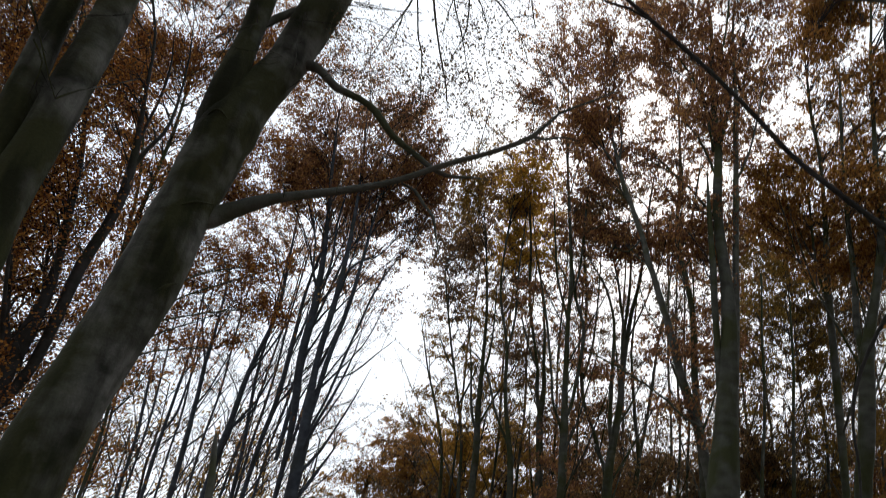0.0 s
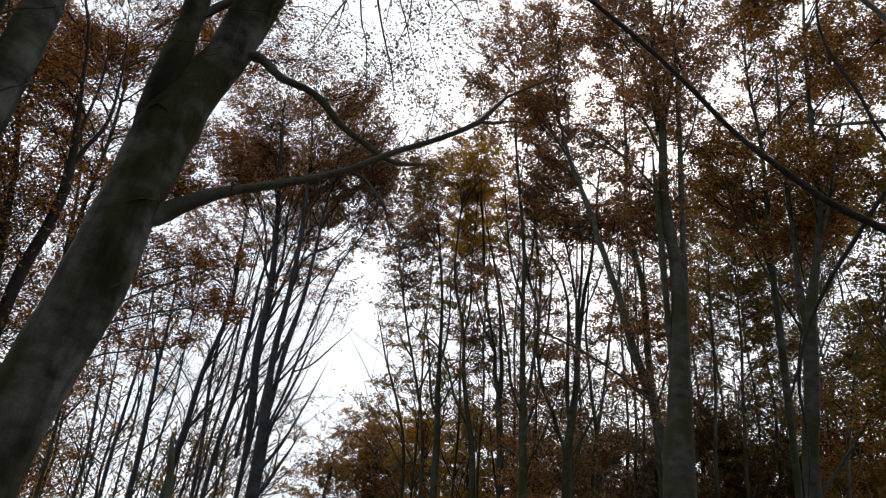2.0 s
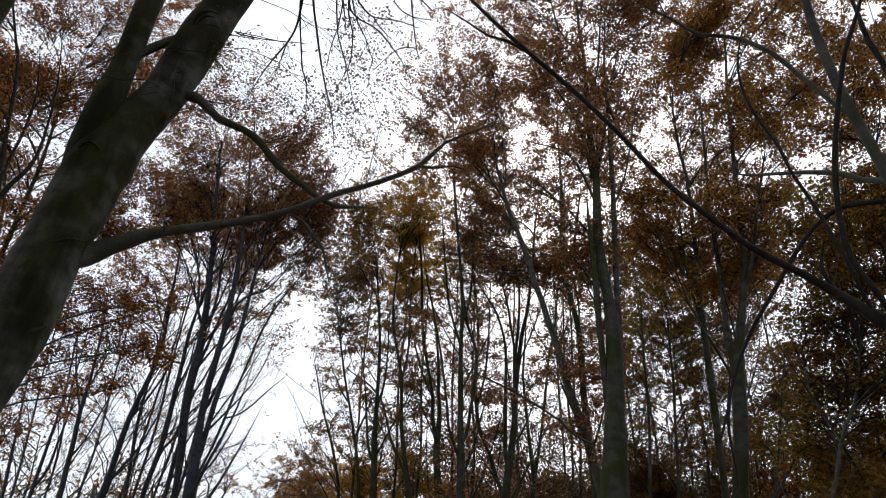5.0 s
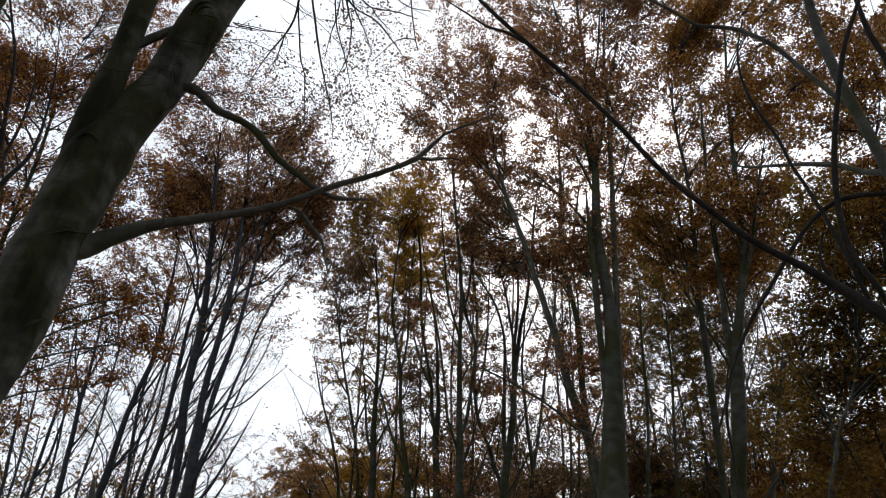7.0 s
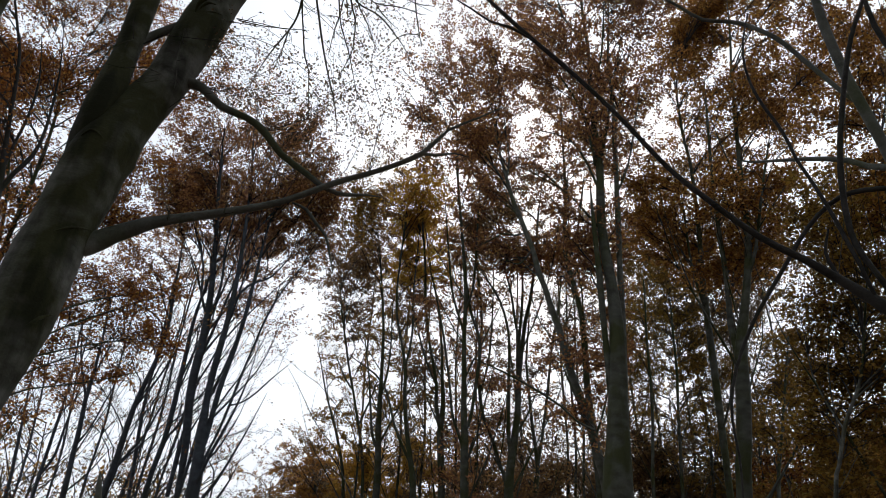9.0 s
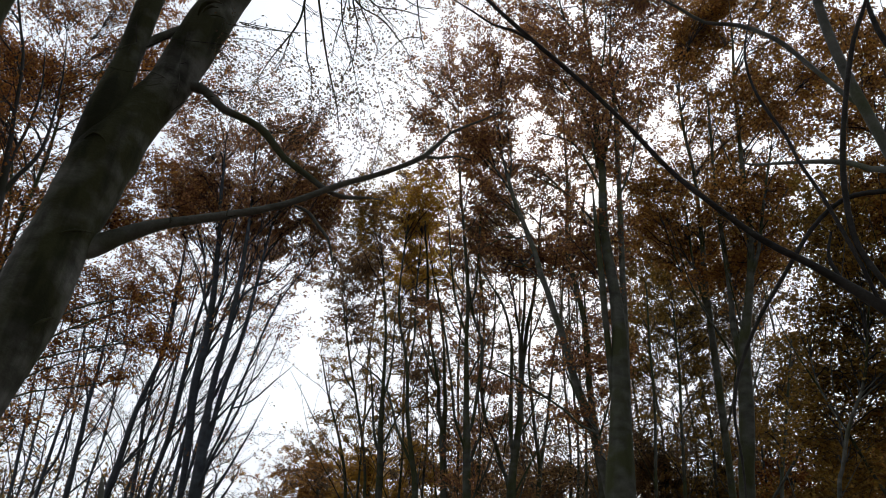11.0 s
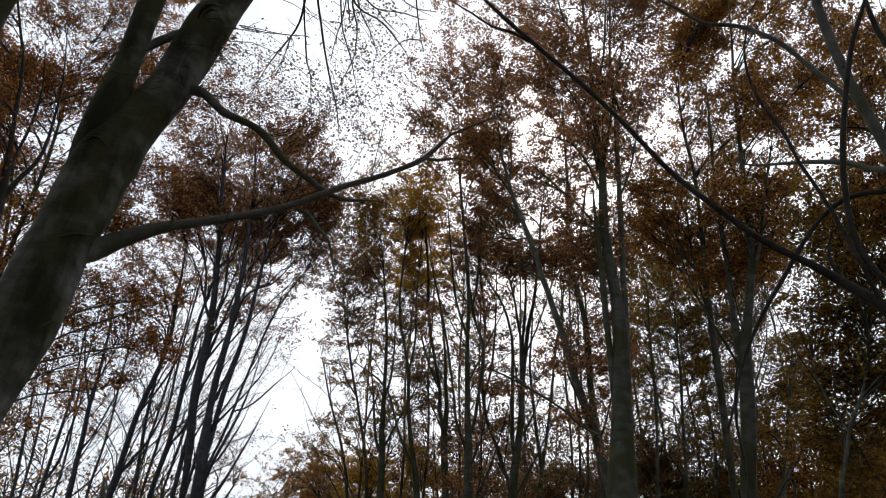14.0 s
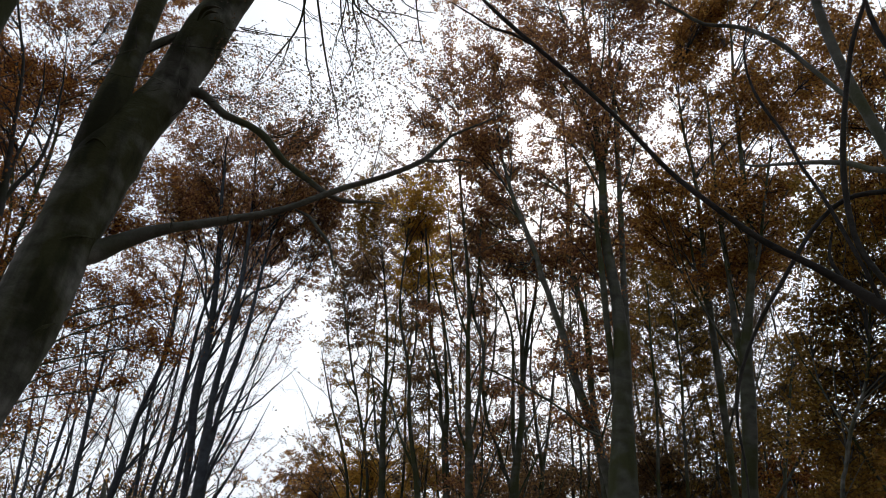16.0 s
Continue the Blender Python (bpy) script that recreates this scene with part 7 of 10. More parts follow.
t = Plan('great straight beech forking into a broad brown crown', 45, group='beeches along the path', leaf_size=0.067, forks=0, leaf='brown')
t.trunk((3.36, 13.592, -0.15, 0.413), (3.372, 13.589, 0.35, 0.336), (3.423, 13.576, 2.506, 0.308), (3.484, 13.56, 5.012, 0.285), (3.545, 13.544, 5.914, 0.232), (3.605, 13.528, 6.791, 0.196), (3.65, 13.516, 7.632, 0.174), (3.661, 13.513, 8.478, 0.145), (3.634, 13.52, 9.299, 0.119), (3.591, 13.532, 10.143, 0.11), (3.568, 13.538, 11.005, 0.101), (3.586, 13.533, 11.817, 0.097), (3.612, 13.526, 12.604, 0.086), (3.583, 13.534, 13.333, 0.075), (3.562, 13.539, 14.058, 0.062), (3.553, 13.542, 15.008, 0.057), (3.552, 13.542, 16.428, 0.045), (3.495, 13.557, 17.753, 0.039), (3.52, 13.551, 19.655, 0.024), (3.54, 13.545, 21.177, 0.007))
t.limb('limb', (3.614, 13.526, 12.637, 0.046), (3.783, 13.625, 13.389, 0.041), (3.963, 13.719, 14.249, 0.035), (4.15, 13.81, 15.312, 0.029), (4.418, 13.874, 16.636, 0.023), (4.632, 13.925, 17.694, 0.007))
t.limb('limb', (3.157, 13.64, 6.268, 0.027), (2.859, 13.826, 6.481, 0.022), (2.575, 14.002, 6.847, 0.022), (2.051, 14.207, 7.276, 0.023), (1.494, 14.395, 7.654, 0.018), (0.908, 14.562, 7.971, 0.012), (0.44, 14.696, 8.225, 0.004))
t.limb('limb', (3.48, 13.561, 7.048, 0.066), (3.437, 13.51, 7.958, 0.062), (3.389, 13.459, 8.718, 0.064), (3.371, 13.402, 9.489, 0.065), (3.342, 13.347, 10.3, 0.055), (3.313, 13.292, 11.154, 0.038), (3.289, 13.248, 11.838, 0.011))
t.limb('limb', (3.514, 13.552, 12.651, 0.033), (3.401, 13.538, 13.68, 0.027), (3.238, 13.535, 14.497, 0.028), (2.86, 13.577, 15.385, 0.022), (2.558, 13.611, 16.095, 0.006))
t.limb('limb', (3.566, 13.538, 11.9, 0.032), (3.273, 13.509, 12.77, 0.027), (2.898, 13.492, 13.39, 0.02), (2.294, 13.506, 13.573, 0.014), (1.811, 13.517, 13.72, 0.004))
t.limb('limb', (3.5, 13.556, 10.891, 0.031), (3.1, 13.544, 11.442, 0.026), (2.704, 13.52, 11.876, 0.019), (2.127, 13.515, 12.225, 0.013), (1.666, 13.511, 12.504, 0.004))
t.limb('limb', (3.552, 13.542, 16.428, 0.03), (3.286, 13.475, 16.976, 0.023), (2.925, 13.424, 17.552, 0.023), (2.718, 13.335, 18.58, 0.016), (2.553, 13.263, 19.402, 0.005))
t.limb('limb', (3.553, 13.542, 15.008, 0.029), (3.8, 13.413, 15.894, 0.022), (3.934, 13.312, 17.061, 0.022), (4.033, 13.22, 18.31, 0.015), (4.113, 13.146, 19.31, 0.005))
t.crown(0.19, 13.93, 20.34, 0.74, 0.72, 0.77, 6, 0.4)
t.crown(0.84, 13.41, 19.99, 0.71, 0.7, 0.75, 6, 0.4)
t.crown(1.17, 13.5, 19.18, 0.7, 0.68, 0.73, 6, 0.4)
t.crown(1.88, 13.26, 19.77, 0.71, 0.69, 0.74, 5, 0.6)
t.crown(3.01, 14.22, 21.22, 0.76, 0.75, 0.79, 6, 0.6)
t.crown(2.02, 13.92, 19.73, 0.72, 0.7, 0.76, 5, 0.6)
t.crown(2.96, 14.49, 20.78, 0.76, 0.74, 0.79, 6, 0.6)
t.crown(3.64, 13.7, 20.89, 0.74, 0.73, 0.77, 6, 0.85)
t.crown(4.23, 12.56, 19.51, 0.68, 0.68, 0.71, 6, 0.85)
t.crown(3.48, 14.02, 19.98, 0.73, 0.72, 0.76, 6, 0.85)
t.crown(5.34, 14.17, 21.37, 0.76, 0.76, 0.79, 10, 0.85)
t.crown(4.99, 12.96, 18.38, 0.67, 0.67, 0.7, 8, 0.85)
t.crown(1.06, 13.28, 17.79, 0.67, 0.64, 0.7, 5, 0.6)
t.crown(1.81, 15.21, 19.71, 0.76, 0.73, 0.79, 9, 0.85)
t.crown(2.67, 14.39, 18.76, 0.72, 0.69, 0.75, 6, 0.85)
t.crown(2.32, 13.54, 17.1, 0.67, 0.63, 0.7, 5, 0.85)
t.crown(3.29, 13.86, 18.48, 0.7, 0.68, 0.73, 8, 0.85)
t.crown(3.06, 13.22, 16.7, 0.65, 0.62, 0.68, 7, 0.85)
t.crown(4.12, 13.9, 17.45, 0.68, 0.66, 0.71, 8, 0.85)
t.crown(4.75, 13.39, 18.14, 0.68, 0.67, 0.71, 8, 0.85)
t.crown(1.98, 13.93, 16.18, 0.66, 0.62, 0.69, 11, 0.85)
t.crown(2.61, 14.09, 16.62, 0.67, 0.64, 0.7, 12, 0.85)
t.crown(4.03, 13.79, 16.23, 0.66, 0.63, 0.69, 10, 0.85)
t.crown(3.22, 12.99, 14.26, 0.6, 0.6, 0.63, 10, 0.85)
t.crown(3.79, 13.94, 15.24, 0.64, 0.61, 0.67, 10, 0.85)
t.crown(4.84, 14.23, 16.38, 0.67, 0.65, 0.7, 11, 0.85)
t.crown(4.53, 13.7, 14.93, 0.63, 0.6, 0.66, 10, 0.85)
t.crown(2.32, 13.57, 13.3, 0.6, 0.6, 0.62, 5, 0.85)
t.crown(3.44, 14.4, 14.6, 0.64, 0.6, 0.67, 12, 0.85)
t.crown(3.3, 14.6, 14.14, 0.64, 0.6, 0.67, 11, 0.85)
t.crown(4.12, 14.91, 14.45, 0.66, 0.62, 0.69, 8, 0.85)
t.crown(2.39, 13.25, 11.39, 0.55, 0.6, 0.58, 6, 0.85)
t.crown(3.73, 13.56, 11.43, 0.56, 0.6, 0.59, 6, 0.85)
t.crown(3.3, 14.53, 11.18, 0.59, 0.6, 0.61, 13, 0.85)
t.crown(3.59, 14.01, 10.96, 0.57, 0.6, 0.59, 9, 0.85)
t.crown(3.7, 14.16, 10.33, 0.56, 0.6, 0.59, 9, 0.85)
t.crown(3.82, 14.14, 9.64, 0.55, 0.6, 0.57, 4, 0.85)
t.crown(3.87, 14.79, 9.09, 0.56, 0.6, 0.58, 5, 0.85)
t.crown(1.82, 14.65, 7.61, 0.53, 0.6, 0.55, 3, 0.6)
t.crown(3.86, 15.7, 8.9, 0.58, 0.6, 0.61, 6, 0.85)
t.crown(3.13, 15.58, 7.24, 0.55, 0.6, 0.57, 3, 0.6)
t.crown(3.24, 15.98, 7.09, 0.55, 0.6, 0.58, 3, 0.6)
t.crown(3.47, 14.11, 6.51, 0.49, 0.6, 0.51, 2, 0.4)
t.build()

t = Plan('paler beech stem beside the great one', 46, group='beeches along the path', bark='pale', leaf_size=0.067, forks=0, leaf='brown')
t.trunk((3.525, 13.86, -0.15, 0.196), (3.535, 13.857, 0.35, 0.159), (3.582, 13.845, 2.542, 0.146), (3.637, 13.83, 5.085, 0.135), (3.694, 13.815, 6.026, 0.118), (3.767, 13.795, 6.922, 0.094), (3.824, 13.779, 7.755, 0.074), (3.864, 13.768, 8.382, 0.07), (3.906, 13.757, 9.037, 0.066), (3.938, 13.747, 9.723, 0.067), (3.972, 13.738, 10.441, 0.063), (3.995, 13.731, 11.195, 0.064), (4.007, 13.727, 11.989, 0.059), (4.033, 13.72, 12.821, 0.054), (4.072, 13.708, 13.696, 0.055), (4.101, 13.7, 14.619, 0.043), (4.104, 13.699, 15.6, 0.037), (4.149, 13.685, 16.842, 0.03), (4.229, 13.661, 18.397, 0.024), (4.292, 13.641, 19.641, 0.007))
t.limb('limb', (4.072, 13.708, 13.696, 0.028), (4.24, 13.689, 14.62, 0.028), (4.38, 13.678, 15.3, 0.022), (4.568, 13.649, 16.199, 0.015), (4.719, 13.626, 16.919, 0.004))
t.limb('limb', (4.007, 13.727, 11.989, 0.026), (4.21, 13.51, 12.498, 0.02), (4.349, 13.31, 13.111, 0.02), (4.482, 13.108, 13.916, 0.014), (4.588, 12.947, 14.561, 0.004))
t.crown(4.02, 13, 18.65, 0.68, 0.67, 0.71, 5, 0.85)
t.crown(5.8, 13.06, 19.68, 0.7, 0.71, 0.73, 13, 0.85)
t.crown(5.66, 12.74, 18.52, 0.67, 0.67, 0.7, 12, 0.85)
t.crown(3.94, 13.4, 18.15, 0.68, 0.66, 0.71, 8, 0.85)
t.crown(5.76, 13.93, 18.67, 0.7, 0.7, 0.74, 9, 0.85)
t.crown(4.95, 13.32, 16.72, 0.65, 0.64, 0.68, 7, 0.85)
t.crown(3.22, 13.21, 15.6, 0.63, 0.6, 0.66, 11, 0.85)
t.crown(5.24, 13.74, 15.17, 0.64, 0.61, 0.67, 6, 0.6)
t.crown(3.58, 13.19, 13.49, 0.59, 0.6, 0.62, 7, 0.85)
t.crown(4.86, 14.5, 14.59, 0.65, 0.62, 0.68, 2, 0.4)
t.crown(4.89, 14.57, 14.1, 0.64, 0.61, 0.67, 5, 0.4)
t.crown(3.84, 15.35, 8.25, 0.56, 0.6, 0.58, 6, 0.85)
t.build()


# ---- dense trees on the right ----
t = Plan('dark beech with dense rust foliage', 47, group='beeches along the path', leaf='orange', leaf_size=0.068, forks=8)
t.trunk((5.667, 13.892, -0.15, 0.211), (5.689, 13.883, 0.35, 0.172), (5.785, 13.841, 2.599, 0.157), (5.896, 13.793, 5.198, 0.146), (6.011, 13.743, 6.134, 0.145), (6.137, 13.688, 7.228, 0.145), (6.217, 13.651, 7.965, 0.132), (6.309, 13.609, 8.454, 0.11), (6.442, 13.547, 9.084, 0.089), (6.57, 13.485, 9.739, 0.078), (6.703, 13.419, 10.564, 0.074), (6.791, 13.375, 11.445, 0.063), (6.867, 13.336, 12.713, 0.053), (6.948, 13.294, 14.083, 0.041), (7.07, 13.23, 15.552, 0.036), (7.225, 13.146, 17.132, 0.022), (7.349, 13.079, 18.397, 0.007))
t.limb('limb', (6.163, 13.676, 7.727, 0.08), (6.188, 13.723, 8.246, 0.07), (6.184, 13.784, 8.791, 0.065), (6.248, 13.813, 9.485, 0.061), (6.294, 13.851, 10.219, 0.056), (6.33, 13.893, 10.994, 0.051), (6.388, 13.926, 11.967, 0.046), (6.469, 13.947, 13.348, 0.035), (6.591, 13.949, 14.839, 0.029), (6.688, 13.95, 16.031, 0.009))
t.limb('limb', (6.57, 13.485, 9.739, 0.042), (6.789, 13.322, 10.363, 0.037), (6.998, 13.158, 11.307, 0.031), (7.258, 12.961, 12.44, 0.026), (7.467, 12.802, 13.347, 0.008))
t.crown(8.68, 11.48, 17.88, 0.62, 0.67, 0.65, 5, 0.85)
t.crown(9.98, 12.2, 19.28, 0.67, 0.73, 0.7, 6, 0.6)
t.crown(8.85, 12.18, 18.14, 0.65, 0.69, 0.67, 5, 0.85)
t.crown(9.82, 12.27, 18.51, 0.65, 0.71, 0.68, 6, 0.6)
t.crown(7.57, 12.88, 17.56, 0.65, 0.67, 0.68, 5, 0.85)
t.crown(8.24, 12.73, 17.54, 0.65, 0.67, 0.68, 5, 0.85)
t.crown(7.6, 12.75, 16.37, 0.63, 0.64, 0.66, 5, 0.85)
t.crown(8.23, 12.58, 16.42, 0.63, 0.65, 0.65, 5, 0.85)
t.crown(6.89, 12.34, 14.64, 0.59, 0.6, 0.61, 10, 0.85)
t.crown(8.55, 14.02, 16.94, 0.68, 0.69, 0.71, 13, 0.85)
t.crown(8.03, 14.31, 16.02, 0.67, 0.67, 0.7, 12, 0.85)
t.crown(7.87, 13.02, 14.66, 0.61, 0.61, 0.63, 11, 0.85)
t.crown(8.04, 12.44, 13.38, 0.57, 0.6, 0.59, 4, 0.6)
t.crown(8.03, 12.52, 12.66, 0.56, 0.6, 0.58, 4, 0.6)
t.crown(5.91, 12.85, 11.67, 0.55, 0.6, 0.57, 10, 0.85)
t.crown(6.4, 13.9, 11.91, 0.58, 0.6, 0.61, 11, 0.85)
t.crown(7.24, 14.35, 12.9, 0.61, 0.6, 0.64, 15, 0.85)
t.crown(8.23, 14.31, 13.03, 0.61, 0.62, 0.64, 15, 0.85)
t.crown(6.73, 13.43, 11.42, 0.56, 0.6, 0.58, 13, 0.85)
t.crown(7.77, 14.01, 12.31, 0.59, 0.6, 0.62, 14, 0.85)
t.crown(6.43, 14.36, 10.57, 0.57, 0.6, 0.6, 13, 0.85)
t.crown(7.49, 15.11, 11.79, 0.61, 0.6, 0.64, 12, 0.85)
t.crown(8.05, 14.58, 11.47, 0.59, 0.6, 0.62, 12, 0.85)
t.crown(7.67, 15.49, 11.49, 0.62, 0.61, 0.65, 13, 0.85)
t.crown(7.2, 13.71, 10.43, 0.55, 0.6, 0.57, 10, 0.85)
t.build()

t = Plan('dark beech with dense rust foliage', 48, group='beeches along the path', leaf='orange', leaf_size=0.07, forks=8)
t.trunk((6.337, 15.776, -0.15, 0.103), (6.343, 15.773, 0.35, 0.084), (6.373, 15.761, 2.845, 0.077), (6.408, 15.747, 5.69, 0.071), (6.445, 15.731, 6.765, 0.08), (6.475, 15.719, 7.526, 0.082), (6.484, 15.715, 8.328, 0.084), (6.494, 15.711, 9.173, 0.08), (6.516, 15.702, 10.062, 0.075), (6.539, 15.692, 11.001, 0.07), (6.58, 15.675, 11.82, 0.064), (6.641, 15.65, 13.032, 0.052), (6.689, 15.629, 14.529, 0.046), (6.612, 15.662, 15.768, 0.04), (6.634, 15.653, 17.513, 0.025), (6.651, 15.645, 18.909, 0.007))
t.limb('limb', (6.516, 15.702, 10.062, 0.041), (6.377, 15.697, 10.833, 0.035), (6.289, 15.671, 11.799, 0.029), (6.282, 15.613, 12.983, 0.022), (6.276, 15.566, 13.93, 0.007))
t.crown(7.97, 16.02, 24.44, 0.87, 0.89, 0.91, 13, 0.85)
t.crown(8.99, 15.43, 23.77, 0.84, 0.87, 0.88, 13, 0.85)
t.crown(7.41, 15.15, 21.32, 0.79, 0.8, 0.82, 11, 0.85)
t.crown(7.94, 14.01, 20.48, 0.74, 0.76, 0.77, 10, 0.85)
t.crown(9.39, 14.98, 23.14, 0.82, 0.85, 0.85, 9, 0.85)
t.crown(10.13, 14.4, 22.43, 0.79, 0.84, 0.82, 9, 0.85)
t.crown(8.62, 14.17, 20.75, 0.75, 0.78, 0.78, 8, 0.85)
t.crown(9.54, 14.37, 21.21, 0.76, 0.8, 0.8, 8, 0.85)
t.crown(11.16, 12.53, 20, 0.69, 0.76, 0.72, 9, 0.85)
t.crown(11.12, 11.75, 18.8, 0.64, 0.72, 0.67, 8, 0.85)
t.crown(11.36, 13.34, 19.74, 0.71, 0.77, 0.74, 9, 0.85)
t.crown(11.58, 12.75, 18.97, 0.68, 0.75, 0.71, 8, 0.85)
t.crown(12.88, 12.82, 19.93, 0.7, 0.79, 0.73, 6, 0.85)
t.crown(12.86, 12.12, 19.41, 0.67, 0.77, 0.7, 6, 0.85)
t.crown(12.34, 12.59, 18.97, 0.67, 0.76, 0.7, 6, 0.85)
t.crown(11.66, 11.1, 17.05, 0.59, 0.68, 0.62, 5, 0.85)
t.crown(6.89, 16.62, 20.39, 0.81, 0.8, 0.85, 14, 0.85)
t.crown(7.16, 15.19, 20.02, 0.76, 0.76, 0.8, 10, 0.85)
t.crown(8.26, 15.63, 20.64, 0.79, 0.8, 0.82, 11, 0.85)
t.crown(7.66, 16.17, 20.52, 0.8, 0.8, 0.84, 11, 0.85)
t.crown(8.44, 15.95, 19.88, 0.78, 0.79, 0.82, 11, 0.85)
t.crown(9.34, 13.23, 18.12, 0.67, 0.71, 0.71, 7, 0.85)
t.crown(10.67, 13.64, 18.41, 0.69, 0.74, 0.72, 5, 0.85)
t.crown(10.26, 14.52, 18.62, 0.72, 0.75, 0.75, 7, 0.85)
t.crown(10.13, 13.53, 17.58, 0.67, 0.71, 0.7, 5, 0.85)
t.crown(11.76, 12.21, 17.15, 0.63, 0.71, 0.66, 5, 0.85)
t.crown(12.76, 12.59, 17.86, 0.65, 0.74, 0.68, 5, 0.85)
t.crown(11.95, 12.67, 16.62, 0.63, 0.71, 0.66, 5, 0.85)
t.crown(11.82, 11.91, 15.81, 0.6, 0.67, 0.62, 5, 0.85)
t.crown(6.01, 15.09, 17.9, 0.72, 0.71, 0.76, 11, 0.85)
t.crown(6.63, 14.83, 17.19, 0.7, 0.69, 0.74, 6, 0.85)
t.crown(7.74, 15.01, 17.47, 0.71, 0.71, 0.75, 6, 0.85)
t.crown(7.11, 16.01, 17.53, 0.74, 0.73, 0.78, 6, 0.85)
t.crown(7.59, 15.62, 17.24, 0.73, 0.72, 0.76, 6, 0.85)
t.crown(9.53, 14, 16.58, 0.67, 0.69, 0.7, 13, 0.85)
t.crown(10.83, 14.73, 17.62, 0.71, 0.75, 0.74, 8, 0.85)
t.crown(9.75, 14.58, 16.44, 0.68, 0.7, 0.71, 14, 0.85)
t.crown(9.76, 13.49, 15.35, 0.63, 0.66, 0.66, 6, 0.85)
t.crown(12.11, 13.58, 16.6, 0.66, 0.72, 0.69, 10, 0.85)
t.crown(12.61, 13.09, 16.08, 0.63, 0.71, 0.66, 10, 0.85)
t.crown(11.68, 13.19, 15.12, 0.62, 0.68, 0.65, 9, 0.85)
t.crown(12.07, 12.95, 14.98, 0.61, 0.68, 0.64, 9, 0.85)
t.crown(6.2, 15.6, 16.22, 0.71, 0.68, 0.74, 5, 0.4)
t.crown(5.74, 15.16, 14.79, 0.67, 0.64, 0.7, 2, 0.4)
t.crown(6.85, 15.56, 16.2, 0.71, 0.69, 0.74, 6, 0.6)
t.crown(7.6, 16.08, 16.19, 0.72, 0.71, 0.75, 10, 0.85)
t.crown(7.16, 16.86, 16.39, 0.75, 0.72, 0.78, 6, 0.6)
t.crown(7.44, 15.2, 14.76, 0.67, 0.66, 0.7, 9, 0.85)
t.crown(8.64, 16.09, 16.69, 0.73, 0.73, 0.76, 5, 0.85)
t.crown(9.05, 15.3, 16.15, 0.7, 0.7, 0.73, 5, 0.85)
t.crown(8.42, 15.93, 15.63, 0.71, 0.7, 0.74, 5, 0.85)
t.crown(9, 15.35, 15.28, 0.68, 0.69, 0.71, 5, 0.85)
t.crown(4.97, 15.73, 14.14, 0.67, 0.64, 0.7, 12, 0.85)
t.crown(6.22, 16.92, 14.67, 0.72, 0.68, 0.75, 13, 0.85)
t.crown(5.1, 15.57, 12.93, 0.65, 0.61, 0.68, 11, 0.85)
t.crown(5.98, 17.16, 13.99, 0.71, 0.67, 0.74, 13, 0.85)
t.crown(7.02, 16.58, 14.79, 0.71, 0.68, 0.74, 14, 0.85)
t.crown(6.53, 15.61, 13.18, 0.65, 0.63, 0.68, 13, 0.85)
t.crown(5.6, 17.24, 13.25, 0.7, 0.66, 0.73, 14, 0.85)
t.crown(6.19, 16.83, 12.89, 0.68, 0.65, 0.71, 11, 0.85)
t.crown(6.89, 16.7, 12.67, 0.68, 0.65, 0.71, 15, 0.85)
t.crown(7.49, 16.5, 12.98, 0.67, 0.66, 0.71, 16, 0.85)
t.crown(7.21, 17.44, 12.53, 0.69, 0.67, 0.73, 16, 0.85)
t.build()

t = Plan('low beech with heavy olive-brown foliage', 49, group='beeches along the path', bark='mossy', leaf='olive', steep=0.2, leaf_size=0.065, forks=5)
t.trunk((5.383, 10.738, -0.15, 0.046), (5.426, 10.714, 0.35, 0.038), (5.586, 10.625, 2.206, 0.034), (5.775, 10.519, 4.413, 0.032), (5.89, 10.456, 4.877, 0.028), (6.04, 10.369, 5.397, 0.029), (6.21, 10.269, 5.775, 0.025), (6.324, 10.199, 6.001, 0.025), (6.459, 10.114, 6.426, 0.021), (6.577, 10.037, 6.963, 0.017), (6.749, 9.923, 7.71, 0.013), (6.887, 9.831, 8.307, 0.004))
t.limb('limb', (6.04, 10.369, 5.397, 0.012), (5.968, 10.522, 5.837, 0.013), (5.928, 10.653, 6.345, 0.013), (5.987, 10.73, 7.066, 0.009), (6.034, 10.791, 7.642, 0.003))
t.limb('limb', (6.21, 10.269, 5.775, 0.013), (6.437, 10.121, 5.977, 0.013), (6.693, 9.947, 6.187, 0.008), (6.898, 9.807, 6.355, 0.003))
t.crown(6.19, 10.1, 9.56, 0.43, 0.6, 0.45, 6, 0.85)
t.crown(6.35, 9.53, 9.39, 0.41, 0.6, 0.43, 6, 0.85)
t.crown(6.55, 10.73, 9.49, 0.45, 0.6, 0.47, 6, 0.85)
t.crown(6.88, 10.64, 9.49, 0.45, 0.6, 0.47, 7, 0.85)
t.crown(7.01, 11.82, 9.57, 0.48, 0.6, 0.5, 4, 0.85)
t.crown(7.31, 11.56, 9.43, 0.47, 0.6, 0.49, 1, 0.4)
t.crown(6.47, 10.88, 8.61, 0.44, 0.6, 0.46, 1, 0.4)
t.crown(7.05, 11.38, 8.79, 0.45, 0.6, 0.47, 1, 0.4)
t.crown(7.6, 11.09, 9.17, 0.45, 0.6, 0.47, 7, 0.85)
t.crown(7.59, 11.06, 8.72, 0.44, 0.6, 0.46, 7, 0.85)
t.crown(7.56, 9.82, 7.88, 0.39, 0.6, 0.41, 6, 0.85)
t.crown(6.01, 10.82, 7.77, 0.42, 0.6, 0.44, 3, 0.85)
